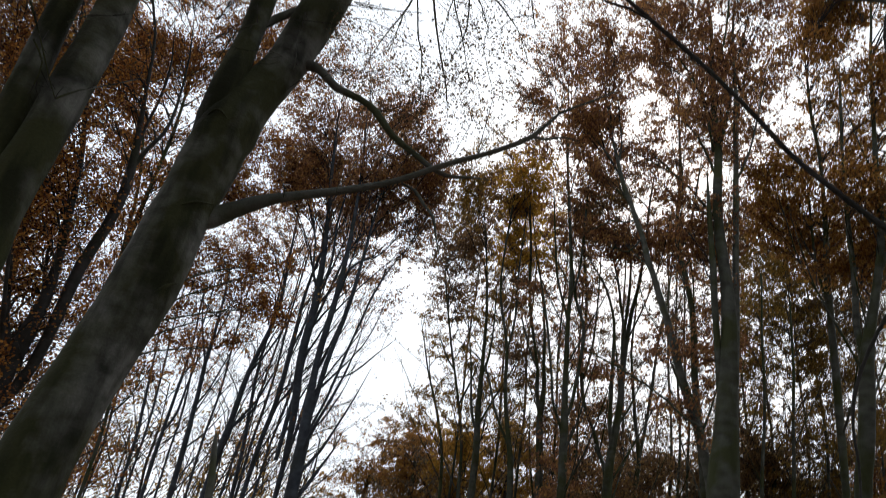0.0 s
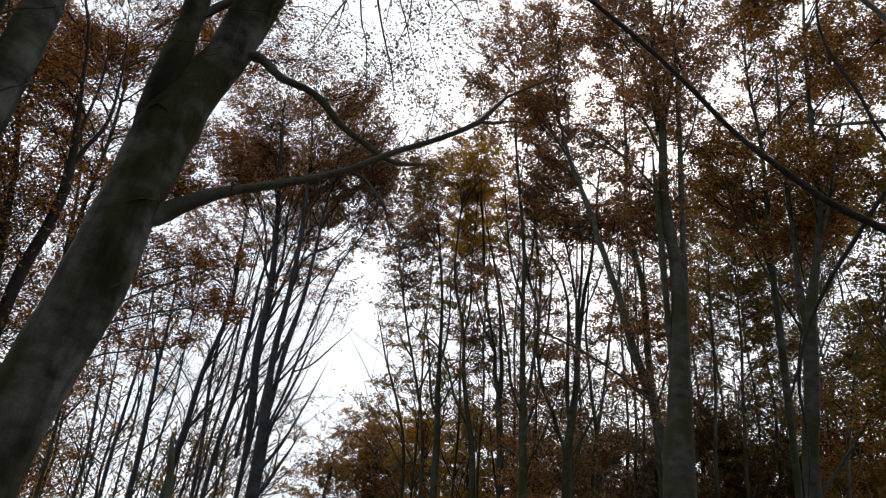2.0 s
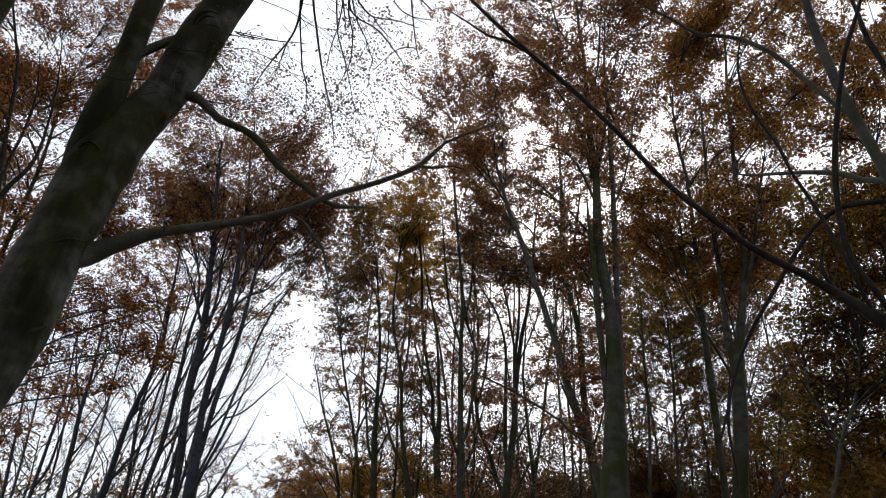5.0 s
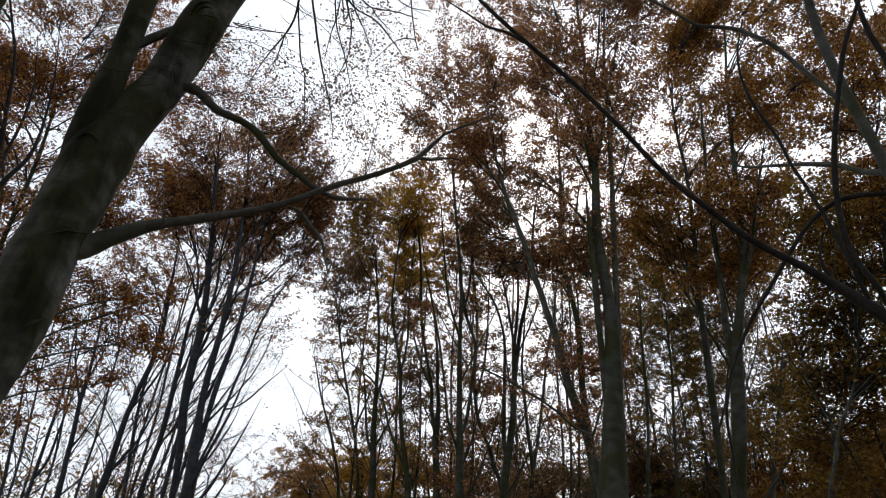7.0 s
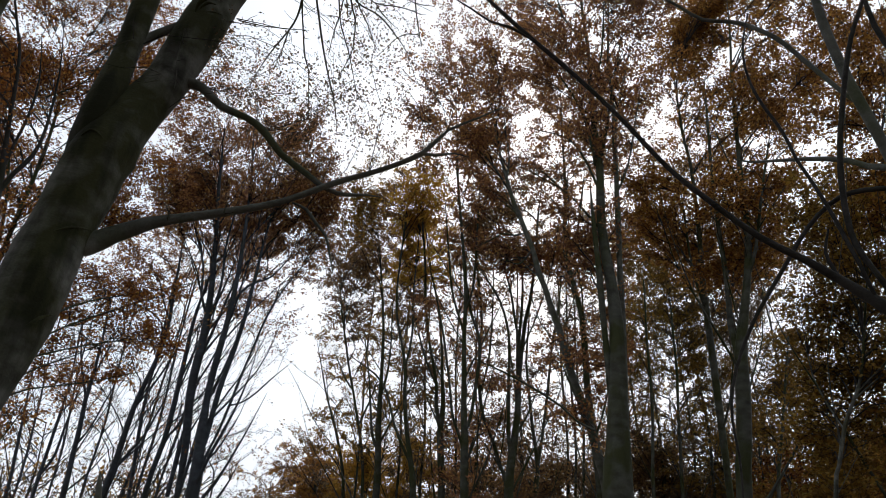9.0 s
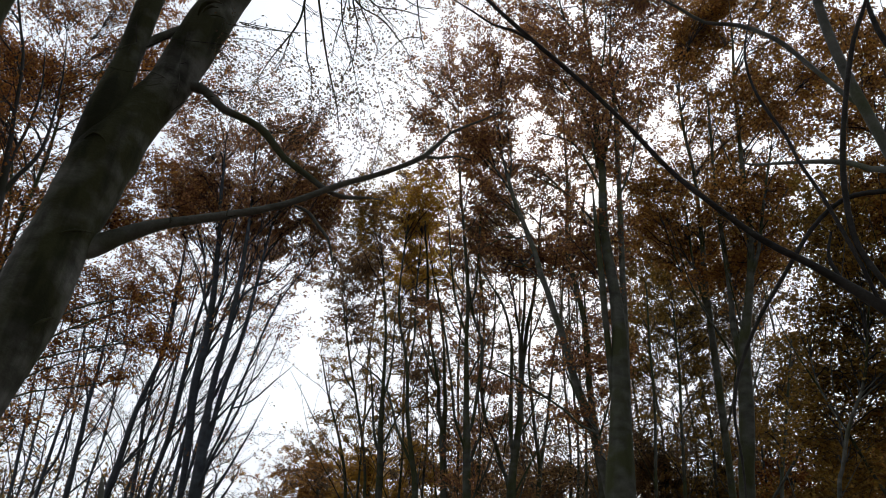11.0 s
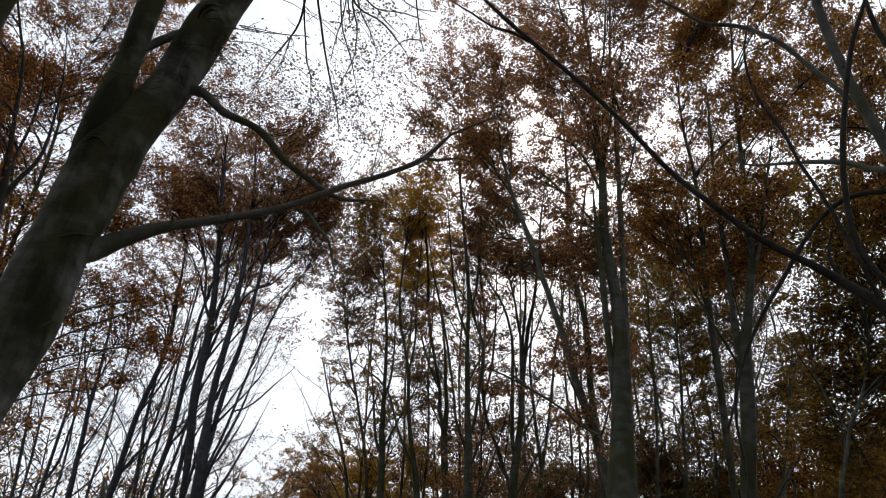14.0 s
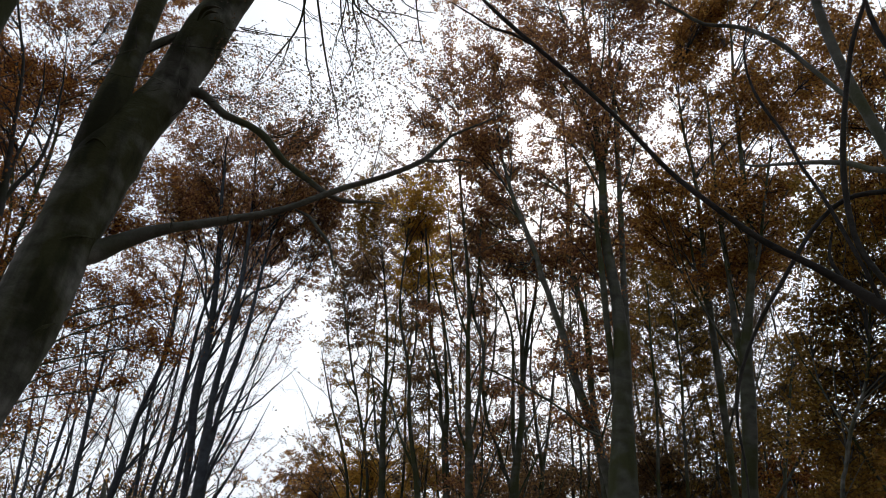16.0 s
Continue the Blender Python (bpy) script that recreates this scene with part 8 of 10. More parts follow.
t.crown(7.06, 11.76, 8.37, 0.46, 0.6, 0.48, 3, 0.6)
t.crown(6.5, 11.44, 7.77, 0.44, 0.6, 0.46, 6, 0.85)
t.crown(6.63, 10.86, 7.44, 0.41, 0.6, 0.43, 4, 0.85)
t.crown(7.28, 11.05, 7.9, 0.43, 0.6, 0.45, 4, 0.85)
t.crown(6.99, 10.72, 7.26, 0.41, 0.6, 0.43, 4, 0.85)
t.crown(7.29, 10.74, 7.32, 0.41, 0.6, 0.43, 4, 0.85)
t.crown(7.41, 10.07, 6.96, 0.38, 0.6, 0.4, 4, 0.85)
t.crown(8.44, 9.86, 6.95, 0.38, 0.6, 0.39, 4, 0.85)
t.crown(6.68, 11.11, 7.13, 0.42, 0.6, 0.43, 9, 0.85)
t.crown(6.47, 11.32, 6.68, 0.41, 0.6, 0.43, 9, 0.85)
t.crown(6.63, 10.36, 6.76, 0.39, 0.6, 0.41, 6, 0.85)
t.crown(7.17, 10.54, 6.82, 0.39, 0.6, 0.41, 6, 0.85)
t.crown(7.31, 11.68, 6.68, 0.42, 0.6, 0.44, 7, 0.85)
t.crown(7.2, 10.71, 6.54, 0.39, 0.6, 0.41, 6, 0.85)
t.crown(7.31, 10.23, 6.69, 0.38, 0.6, 0.4, 6, 0.85)
t.crown(7.61, 10.11, 6.49, 0.38, 0.6, 0.39, 6, 0.85)
t.crown(7.29, 10.09, 6.28, 0.37, 0.6, 0.39, 6, 0.85)
t.crown(5.91, 11.27, 5.94, 0.4, 0.6, 0.42, 3, 0.85)
t.crown(6.7, 11.79, 6.38, 0.42, 0.6, 0.44, 5, 0.85)
t.crown(6.17, 11.66, 5.72, 0.41, 0.6, 0.42, 4, 0.85)
t.crown(6.46, 11.6, 5.68, 0.4, 0.6, 0.42, 5, 0.85)
t.crown(7.03, 11.36, 6, 0.4, 0.6, 0.42, 5, 0.85)
t.crown(6.81, 11.08, 5.64, 0.39, 0.6, 0.41, 5, 0.85)
t.crown(6.42, 10.93, 4.79, 0.37, 0.6, 0.39, 8, 0.85)
t.crown(5.87, 10.92, 4.18, 0.36, 0.6, 0.37, 5, 0.85)
t.build()

t = Plan("rust beech at the wood's edge", 50, group='beeches along the path', leaf='orange', leaf_size=0.066, forks=11)
t.trunk((6.911, 11.021, -0.15, 0.154), (6.927, 11.01, 0.35, 0.118), (7.071, 10.912, 2.066, 0.106), (7.232, 10.803, 4.591, 0.095), (7.398, 10.689, 5.786, 0.083), (7.59, 10.554, 7.471, 0.07), (7.797, 10.402, 9.17, 0.052), (8.005, 10.243, 10.976, 0.026))
t.crown(8.34, 10.11, 14.36, 0.52, 0.6, 0.54, 5, 0.85)
t.crown(9.11, 10.21, 14.55, 0.52, 0.6, 0.55, 5, 0.85)
t.crown(8.21, 9.95, 13.4, 0.5, 0.6, 0.52, 4, 0.85)
t.crown(8.62, 10.04, 13.48, 0.5, 0.6, 0.52, 4, 0.85)
t.crown(7.95, 10.14, 12.81, 0.49, 0.6, 0.51, 6, 0.85)
t.crown(8.43, 9.97, 12.42, 0.48, 0.6, 0.5, 5, 0.85)
t.crown(7.69, 9.77, 11.78, 0.46, 0.6, 0.48, 5, 0.85)
t.crown(8.86, 10.51, 12.61, 0.5, 0.6, 0.52, 6, 0.85)
t.crown(8, 11.46, 12.4, 0.52, 0.6, 0.54, 7, 0.85)
t.crown(7.26, 10.54, 10.7, 0.46, 0.6, 0.49, 5, 0.85)
t.crown(8.13, 11.08, 11.93, 0.5, 0.6, 0.52, 6, 0.85)
t.crown(8.64, 10.84, 12.02, 0.5, 0.6, 0.52, 6, 0.85)
t.crown(7.69, 10.25, 10.66, 0.46, 0.6, 0.48, 5, 0.85)
t.crown(8.66, 11.07, 11.52, 0.49, 0.6, 0.52, 6, 0.85)
t.crown(8.74, 10.23, 11.16, 0.46, 0.6, 0.48, 6, 0.85)
t.crown(9.07, 10.09, 11.12, 0.46, 0.6, 0.48, 6, 0.85)
t.crown(8.2, 9.64, 10.27, 0.43, 0.6, 0.45, 5, 0.85)
t.crown(9.03, 10.23, 10.86, 0.46, 0.6, 0.48, 6, 0.85)
t.crown(7.87, 10.85, 10.26, 0.46, 0.6, 0.49, 12, 0.85)
t.crown(8.05, 10.39, 9.94, 0.45, 0.6, 0.47, 11, 0.85)
t.crown(8.09, 11.52, 10.49, 0.49, 0.6, 0.51, 12, 0.85)
t.crown(7.68, 10.44, 9.47, 0.44, 0.6, 0.46, 11, 0.85)
t.crown(8.72, 10.69, 10.34, 0.46, 0.6, 0.48, 12, 0.85)
t.crown(8.41, 9.6, 9.67, 0.42, 0.6, 0.44, 10, 0.85)
t.crown(8.15, 10.14, 9.34, 0.43, 0.6, 0.45, 11, 0.85)
t.crown(8.15, 9.53, 8.89, 0.4, 0.6, 0.42, 10, 0.85)
t.crown(8.72, 11.77, 9.87, 0.48, 0.6, 0.51, 8, 0.85)
t.crown(7.8, 10.99, 8.82, 0.44, 0.6, 0.46, 7, 0.85)
t.crown(8.58, 11.19, 9.31, 0.46, 0.6, 0.48, 8, 0.85)
t.crown(9.03, 10.89, 9.09, 0.45, 0.6, 0.47, 8, 0.85)
t.crown(8.95, 10.81, 8.78, 0.44, 0.6, 0.46, 7, 0.85)
t.crown(9.22, 10.49, 8.95, 0.43, 0.6, 0.45, 7, 0.85)
t.crown(9.79, 10.52, 8.99, 0.43, 0.6, 0.45, 8, 0.85)
t.crown(9.61, 10.98, 8.84, 0.44, 0.6, 0.46, 8, 0.85)
t.crown(9.26, 10.26, 8.27, 0.41, 0.6, 0.43, 7, 0.85)
t.crown(8.08, 11.34, 8.26, 0.44, 0.6, 0.46, 4, 0.85)
t.crown(8.18, 10.91, 7.89, 0.42, 0.6, 0.44, 4, 0.85)
t.crown(8.4, 10.62, 7.82, 0.41, 0.6, 0.43, 4, 0.85)
t.crown(8.28, 10.68, 7.39, 0.41, 0.6, 0.43, 4, 0.85)
t.crown(8.67, 10.51, 7.72, 0.41, 0.6, 0.43, 4, 0.85)
t.crown(9.81, 11.04, 8.34, 0.44, 0.6, 0.46, 5, 0.85)
t.crown(9.04, 10.96, 7.65, 0.42, 0.6, 0.44, 4, 0.85)
t.crown(8.71, 11.66, 6.83, 0.43, 0.6, 0.45, 8, 0.85)
t.crown(8.58, 10.65, 6.81, 0.4, 0.6, 0.42, 7, 0.85)
t.crown(9.05, 10.46, 6.95, 0.39, 0.6, 0.41, 7, 0.85)
t.crown(8.65, 11.04, 6.57, 0.4, 0.6, 0.42, 7, 0.85)
t.crown(8.66, 10.33, 6.32, 0.38, 0.6, 0.4, 7, 0.85)
t.crown(7.6, 11.69, 6.26, 0.42, 0.6, 0.44, 5, 0.85)
t.crown(8.51, 12.09, 6.56, 0.43, 0.6, 0.45, 6, 0.85)
t.crown(8.75, 11.85, 6.28, 0.42, 0.6, 0.44, 6, 0.85)
t.crown(8.05, 11.77, 5.77, 0.41, 0.6, 0.43, 8, 0.85)
t.crown(8.08, 11.05, 5.69, 0.39, 0.6, 0.41, 5, 0.85)
t.crown(8.87, 11.31, 6.28, 0.41, 0.6, 0.42, 5, 0.85)
t.crown(8.63, 10.44, 5.95, 0.38, 0.6, 0.39, 5, 0.85)
t.crown(8.3, 10.87, 5.57, 0.38, 0.6, 0.4, 5, 0.85)
t.crown(9.08, 11.39, 5.8, 0.4, 0.6, 0.42, 5, 0.85)
t.crown(7.98, 11.76, 5.48, 0.4, 0.6, 0.42, 9, 0.85)
t.crown(8.4, 11.88, 5.38, 0.41, 0.6, 0.42, 9, 0.85)
t.crown(7.9, 12.11, 4.95, 0.41, 0.6, 0.42, 9, 0.85)
t.crown(8.18, 11.69, 4.97, 0.39, 0.6, 0.41, 9, 0.85)
t.crown(8.04, 10.79, 5.08, 0.37, 0.6, 0.39, 8, 0.85)
t.crown(8.01, 10.94, 4.67, 0.37, 0.6, 0.38, 8, 0.85)
t.crown(8.64, 11.3, 4.84, 0.38, 0.6, 0.4, 9, 0.85)
t.crown(7.37, 11.49, 4.41, 0.38, 0.6, 0.39, 6, 0.85)
t.crown(8, 11.51, 4.56, 0.38, 0.6, 0.4, 6, 0.85)
t.crown(7.36, 11.47, 4.07, 0.37, 0.6, 0.39, 6, 0.85)
t.crown(7.82, 11.55, 4.03, 0.37, 0.6, 0.39, 6, 0.85)
t.crown(8.04, 11.02, 4.43, 0.36, 0.6, 0.38, 6, 0.85)
t.crown(8.47, 11.87, 4.22, 0.38, 0.6, 0.4, 7, 0.85)
t.crown(8.74, 11.67, 4.18, 0.38, 0.6, 0.4, 7, 0.85)
t.build()

t = Plan("rust beech at the wood's edge", 51, group='beeches along the path', leaf='orange', leaf_size=0.065, forks=11)
t.trunk((7.319, 9.528, -0.15, 0.153), (7.337, 9.513, 0.35, 0.117), (7.5, 9.374, 1.906, 0.105), (7.68, 9.22, 4.235, 0.094), (7.903, 9.03, 5.541, 0.084), (8.133, 8.823, 7.157, 0.07), (8.392, 8.578, 9.013, 0.052), (8.728, 8.236, 11.114, 0.026))
t.crown(9.21, 8.05, 13.39, 0.44, 0.6, 0.46, 4, 0.85)
t.crown(9.24, 7.65, 12.9, 0.42, 0.6, 0.44, 4, 0.85)
t.crown(8.85, 7.85, 12.52, 0.42, 0.6, 0.44, 4, 0.85)
t.crown(8.67, 7.43, 11.97, 0.4, 0.6, 0.42, 4, 0.85)
t.crown(8.81, 8.32, 12.02, 0.42, 0.6, 0.44, 4, 0.85)
t.crown(8.8, 7.65, 11.55, 0.4, 0.6, 0.42, 4, 0.85)
t.crown(8.84, 8.4, 11.65, 0.42, 0.6, 0.44, 4, 0.85)
t.crown(9.71, 8.71, 12.12, 0.44, 0.6, 0.46, 4, 0.85)
t.crown(8.73, 8.6, 11.08, 0.42, 0.6, 0.43, 5, 0.85)
t.crown(8.3, 7.88, 10.27, 0.38, 0.6, 0.4, 4, 0.85)
t.crown(8.8, 8.9, 10.98, 0.42, 0.6, 0.44, 5, 0.85)
t.crown(8.57, 8.19, 10.14, 0.39, 0.6, 0.4, 4, 0.85)
t.crown(8.34, 8.62, 9.78, 0.39, 0.6, 0.41, 6, 0.85)
t.crown(9.06, 8.95, 10.2, 0.41, 0.6, 0.43, 7, 0.85)
t.crown(8.6, 8.96, 9.74, 0.4, 0.6, 0.42, 6, 0.85)
t.crown(8.43, 8.42, 9.35, 0.38, 0.6, 0.4, 6, 0.85)
t.crown(8.25, 8.85, 8.94, 0.38, 0.6, 0.4, 10, 0.85)
t.crown(8.53, 8.77, 8.77, 0.38, 0.6, 0.4, 10, 0.85)
t.crown(8.22, 9.16, 8.56, 0.39, 0.6, 0.4, 10, 0.85)
t.crown(8.72, 9.26, 8.76, 0.39, 0.6, 0.41, 10, 0.85)
t.build()

t = Plan('slim beech with olive leaves', 52, group='beeches along the path', leaf='olive', leaf_size=0.077, forks=7)
t.trunk((6.77, 23.027, -0.15, 0.087), (6.782, 23.024, 0.35, 0.067), (6.887, 22.991, 3.375, 0.06), (7.004, 22.955, 7.501, 0.054), (7.14, 22.913, 9.694, 0.047), (7.235, 22.884, 12.458, 0.038), (7.336, 22.851, 15.11, 0.025))
t.crown(7.6, 24.53, 15.25, 0.94, 0.89, 0.99, 16, 0.85)
t.crown(7.07, 23.47, 13.66, 0.89, 0.84, 0.93, 15, 0.85)
t.crown(7.94, 23.83, 6.27, 0.76, 0.78, 0.8, 4, 0.6)
t.build()

t = Plan('slim beech with olive leaves', 53, group='beeches along the path', leaf='olive', leaf_size=0.078, forks=7)
t.trunk((7.864, 23.733, -0.15, 0.09), (7.876, 23.729, 0.35, 0.069), (7.988, 23.69, 3.477, 0.062), (8.113, 23.647, 7.727, 0.055), (8.259, 23.597, 9.987, 0.048), (8.392, 23.549, 12.402, 0.039), (8.453, 23.527, 14.619, 0.025))
t.crown(7.87, 25.9, 17.94, 1.03, 0.97, 1.08, 20, 0.85)
t.crown(8.46, 24.46, 16.53, 0.97, 0.92, 1.01, 19, 0.85)
t.crown(8.45, 24.03, 14.98, 0.93, 0.88, 0.97, 9, 0.85)
t.crown(8.61, 25.78, 14.79, 0.97, 0.93, 1.02, 17, 0.85)
t.crown(9.74, 24.46, 15.17, 0.94, 0.91, 0.98, 8, 0.6)
t.crown(11.22, 25.1, 16.14, 0.98, 0.95, 1.02, 9, 0.6)
t.crown(9.46, 24.7, 14.38, 0.93, 0.9, 0.98, 8, 0.6)
t.crown(10.05, 24.11, 14.38, 0.92, 0.89, 0.96, 8, 0.6)
t.crown(7.4, 25.11, 13.14, 0.92, 0.88, 0.97, 11, 0.85)
t.crown(8.47, 25.2, 13.15, 0.93, 0.89, 0.97, 6, 0.6)
t.crown(7.43, 25.78, 12.54, 0.93, 0.89, 0.97, 6, 0.6)
t.crown(8.04, 24.63, 12.25, 0.89, 0.86, 0.93, 6, 0.6)
t.crown(9.39, 24.63, 13.06, 0.91, 0.88, 0.95, 6, 0.6)
t.crown(10.2, 24.64, 13.04, 0.91, 0.89, 0.95, 11, 0.85)
t.crown(9.3, 25.45, 12.84, 0.93, 0.9, 0.97, 7, 0.6)
t.crown(10.02, 23.95, 12.22, 0.87, 0.86, 0.91, 11, 0.85)
t.crown(7.67, 26.41, 11.47, 0.93, 0.9, 0.97, 5, 0.4)
t.crown(8.18, 24.51, 10.8, 0.86, 0.84, 0.9, 5, 0.6)
t.crown(8.86, 24.61, 10.95, 0.87, 0.85, 0.91, 5, 0.4)
t.crown(9.81, 24.81, 11.05, 0.88, 0.87, 0.92, 6, 0.85)
t.crown(8.5, 24.14, 9.72, 0.83, 0.82, 0.87, 3, 0.4)
t.crown(8.55, 24.68, 8.13, 0.82, 0.83, 0.86, 5, 0.85)
t.build()

t = Plan('slim beech with olive leaves', 54, group='beeches along the path', leaf='olive', leaf_size=0.075, forks=7)
t.trunk((8.69, 20.234, -0.15, 0.081), (8.726, 20.216, 0.35, 0.062), (9.047, 20.061, 3.102, 0.056), (9.404, 19.889, 6.894, 0.05), (9.728, 19.732, 8.455, 0.043), (10.061, 19.564, 10.063, 0.033), (10.356, 19.41, 11.428, 0.021))
t.crown(9.37, 20.43, 11.21, 0.75, 0.75, 0.79, 3, 0.4)
t.crown(10.63, 21.19, 11.74, 0.79, 0.79, 0.82, 3, 0.4)
t.crown(9.74, 21.3, 10.82, 0.77, 0.77, 0.81, 3, 0.4)
t.crown(10.94, 21.92, 11.08, 0.79, 0.81, 0.83, 4, 0.4)
t.crown(11.29, 20.85, 11.84, 0.78, 0.79, 0.81, 18, 0.85)
t.crown(11.26, 21.25, 10.74, 0.77, 0.79, 0.8, 18, 0.85)
t.crown(9.96, 22.21, 10, 0.78, 0.79, 0.82, 8, 0.85)
t.crown(10.8, 21.89, 10, 0.77, 0.79, 0.81, 6, 0.4)
t.crown(9.61, 21.7, 9.26, 0.76, 0.76, 0.79, 7, 0.85)
t.crown(9.66, 20.42, 8.65, 0.71, 0.73, 0.74, 7, 0.85)
t.crown(9.68, 20.8, 7.22, 0.69, 0.72, 0.73, 8, 0.85)
t.crown(10.06, 21.57, 6.78, 0.71, 0.75, 0.74, 6, 0.6)
t.build()

t = Plan('thin young beech trunk in the grove', 55, group='beeches along the path', steep=0.8, leaf='dull', forks=4, leaf_size=0.076)
t.trunk((8.08, 28.892, -0.15, 0.082), (8.089, 28.89, 0.35, 0.063), (8.166, 28.867, 4.043, 0.056), (8.253, 28.842, 8.984, 0.05), (8.35, 28.814, 11.509, 0.047), (8.225, 28.85, 14.194, 0.042), (8.252, 28.843, 16.863, 0.036), (8.21, 28.855, 19.49, 0.026))
t.crown(8.53, 28.76, 20.36, 2.01, 2.18, 2.36, 43, 0.77)
t.crown(8.72, 28.7, 14.63, 1.85, 2.02, 2.18, 27, 0.46)
t.crown(8.42, 28.8, 12.16, 1.8, 1.96, 2.12, 24, 0.45)
t.crown(7.82, 28.96, 10.35, 1.77, 1.93, 2.09, 19, 0.4)
t.crown(7.79, 28.97, 7.64, 1.74, 1.89, 2.04, 18, 0.4)
t.build()

t = Plan('thin young beech trunk in the grove', 56, group='beeches along the path', steep=0.8, leaf='dull', forks=4, leaf_size=0.076)
t.trunk((8.274, 26.75, -0.15, 0.067), (8.283, 26.748, 0.35, 0.051), (8.361, 26.723, 3.815, 0.046), (8.449, 26.695, 8.478, 0.041), (8.545, 26.664, 10.816, 0.039), (8.431, 26.701, 13.305, 0.035), (8.456, 26.693, 15.777, 0.03), (8.414, 26.706, 18.211, 0.023))
t.crown(8.9, 26.55, 19.46, 1.88, 2.05, 2.22, 37, 0.77)
t.crown(7.85, 26.88, 15.82, 1.78, 1.94, 2.1, 35, 0.53)
t.crown(7.32, 27.03, 11.16, 1.68, 1.83, 1.97, 21, 0.45)
t.crown(7.13, 27.08, 7.86, 1.63, 1.77, 1.91, 16, 0.4)
t.build()

t = Plan('thin young beech trunk in the grove', 57, group='beeches along the path', steep=0.8, leaf='dull', forks=4, leaf_size=0.076)
t.trunk((10.015, 28.28, -0.15, 0.08), (10.025, 28.277, 0.35, 0.061), (10.114, 28.244, 4.022, 0.055), (10.214, 28.208, 8.938, 0.049), (10.324, 28.167, 11.41, 0.045), (10.208, 28.21, 14.044, 0.041), (10.234, 28.201, 16.659, 0.035), (10.186, 28.218, 19.236, 0.026))
t.crown(11.18, 27.84, 17.43, 1.92, 2.09, 2.26, 44, 0.55)
t.crown(10.68, 28.04, 12.17, 1.8, 1.96, 2.12, 27, 0.47)
t.crown(10.03, 28.27, 9.8, 1.76, 1.92, 2.08, 29, 0.5)
t.crown(9.96, 28.3, 8.37, 1.74, 1.9, 2.05, 29, 0.51)
t.build()

t = Plan('thin young beech trunk in the grove', 58, group='beeches along the path', steep=0.8, leaf='dull', forks=4, leaf_size=0.076)
t.trunk((9.511, 25.271, -0.15, 0.079), (9.52, 25.267, 0.35, 0.061), (9.605, 25.234, 3.684, 0.054), (9.7, 25.197, 8.187, 0.049), (9.802, 25.158, 10.395, 0.045), (9.699, 25.198, 12.75, 0.04), (9.723, 25.189, 15.087, 0.033), (9.678, 25.206, 17.391, 0.024))
t.crown(9.9, 25.12, 17.64, 1.78, 1.94, 2.1, 40, 0.8)
t.crown(9.99, 25.08, 15.08, 1.71, 1.86, 2.01, 35, 0.55)
t.crown(9.91, 25.12, 13.81, 1.68, 1.83, 1.98, 22, 0.46)
t.crown(9.21, 25.38, 8.91, 1.59, 1.73, 1.87, 23, 0.5)
t.build()

t = Plan('thin young beech trunk in the grove', 59, group='beeches along the path', steep=0.8, leaf='dull', forks=4, leaf_size=0.076)
t.trunk((11.514, 26.618, -0.15, 0.066), (11.524, 26.613, 0.35, 0.051), (11.621, 26.57, 3.877, 0.045), (11.729, 26.522, 8.616, 0.04), (11.845, 26.471, 10.941, 0.038), (11.742, 26.517, 13.425, 0.035), (11.766, 26.506, 15.888, 0.03), (11.715, 26.528, 18.32, 0.023))
t.crown(11.88, 26.45, 14.35, 1.8, 1.96, 2.11, 20, 0.41)
t.crown(11.46, 26.64, 11.71, 1.74, 1.9, 2.05, 22, 0.45)
t.crown(11.59, 26.58, 9.62, 1.71, 1.86, 2.01, 27, 0.5)
t.build()

t = Plan('thin young beech trunk in the grove', 60, group='beeches along the path', steep=0.8, leaf='dull', forks=4, leaf_size=0.076)
t.trunk((10.543, 23.768, -0.15, 0.059), (10.553, 23.764, 0.35, 0.045), (10.643, 23.723, 3.545, 0.04), (10.742, 23.677, 7.878, 0.036), (10.848, 23.629, 9.954, 0.034), (10.756, 23.671, 12.173, 0.031), (10.777, 23.661, 14.372, 0.027), (10.731, 23.682, 16.543, 0.02))
t.crown(10.84, 23.63, 15.05, 1.66, 1.81, 1.95, 28, 0.52)
t.crown(10.68, 23.71, 12.52, 1.6, 1.74, 1.88, 16, 0.41)
t.crown(9.96, 24.02, 7.06, 1.51, 1.64, 1.77, 22, 0.51)
t.build()

t = Plan('thin young beech trunk in the grove', 61, group='beeches along the path', steep=0.8, leaf='dull', forks=4, leaf_size=0.076)
t.trunk((12.843, 28.216, -0.15, 0.069), (12.854, 28.211, 0.35, 0.053), (12.959, 28.162, 4.081, 0.048), (13.075, 28.108, 9.07, 0.043), (13.202, 28.048, 11.535, 0.04), (13.094, 28.099, 14.17, 0.037), (13.12, 28.087, 16.781, 0.032), (13.064, 28.113, 19.361, 0.024))
t.crown(13.84, 27.74, 17.79, 1.98, 2.16, 2.33, 41, 0.52)
t.crown(12.58, 28.33, 12.83, 1.87, 2.03, 2.2, 26, 0.45)
t.build()

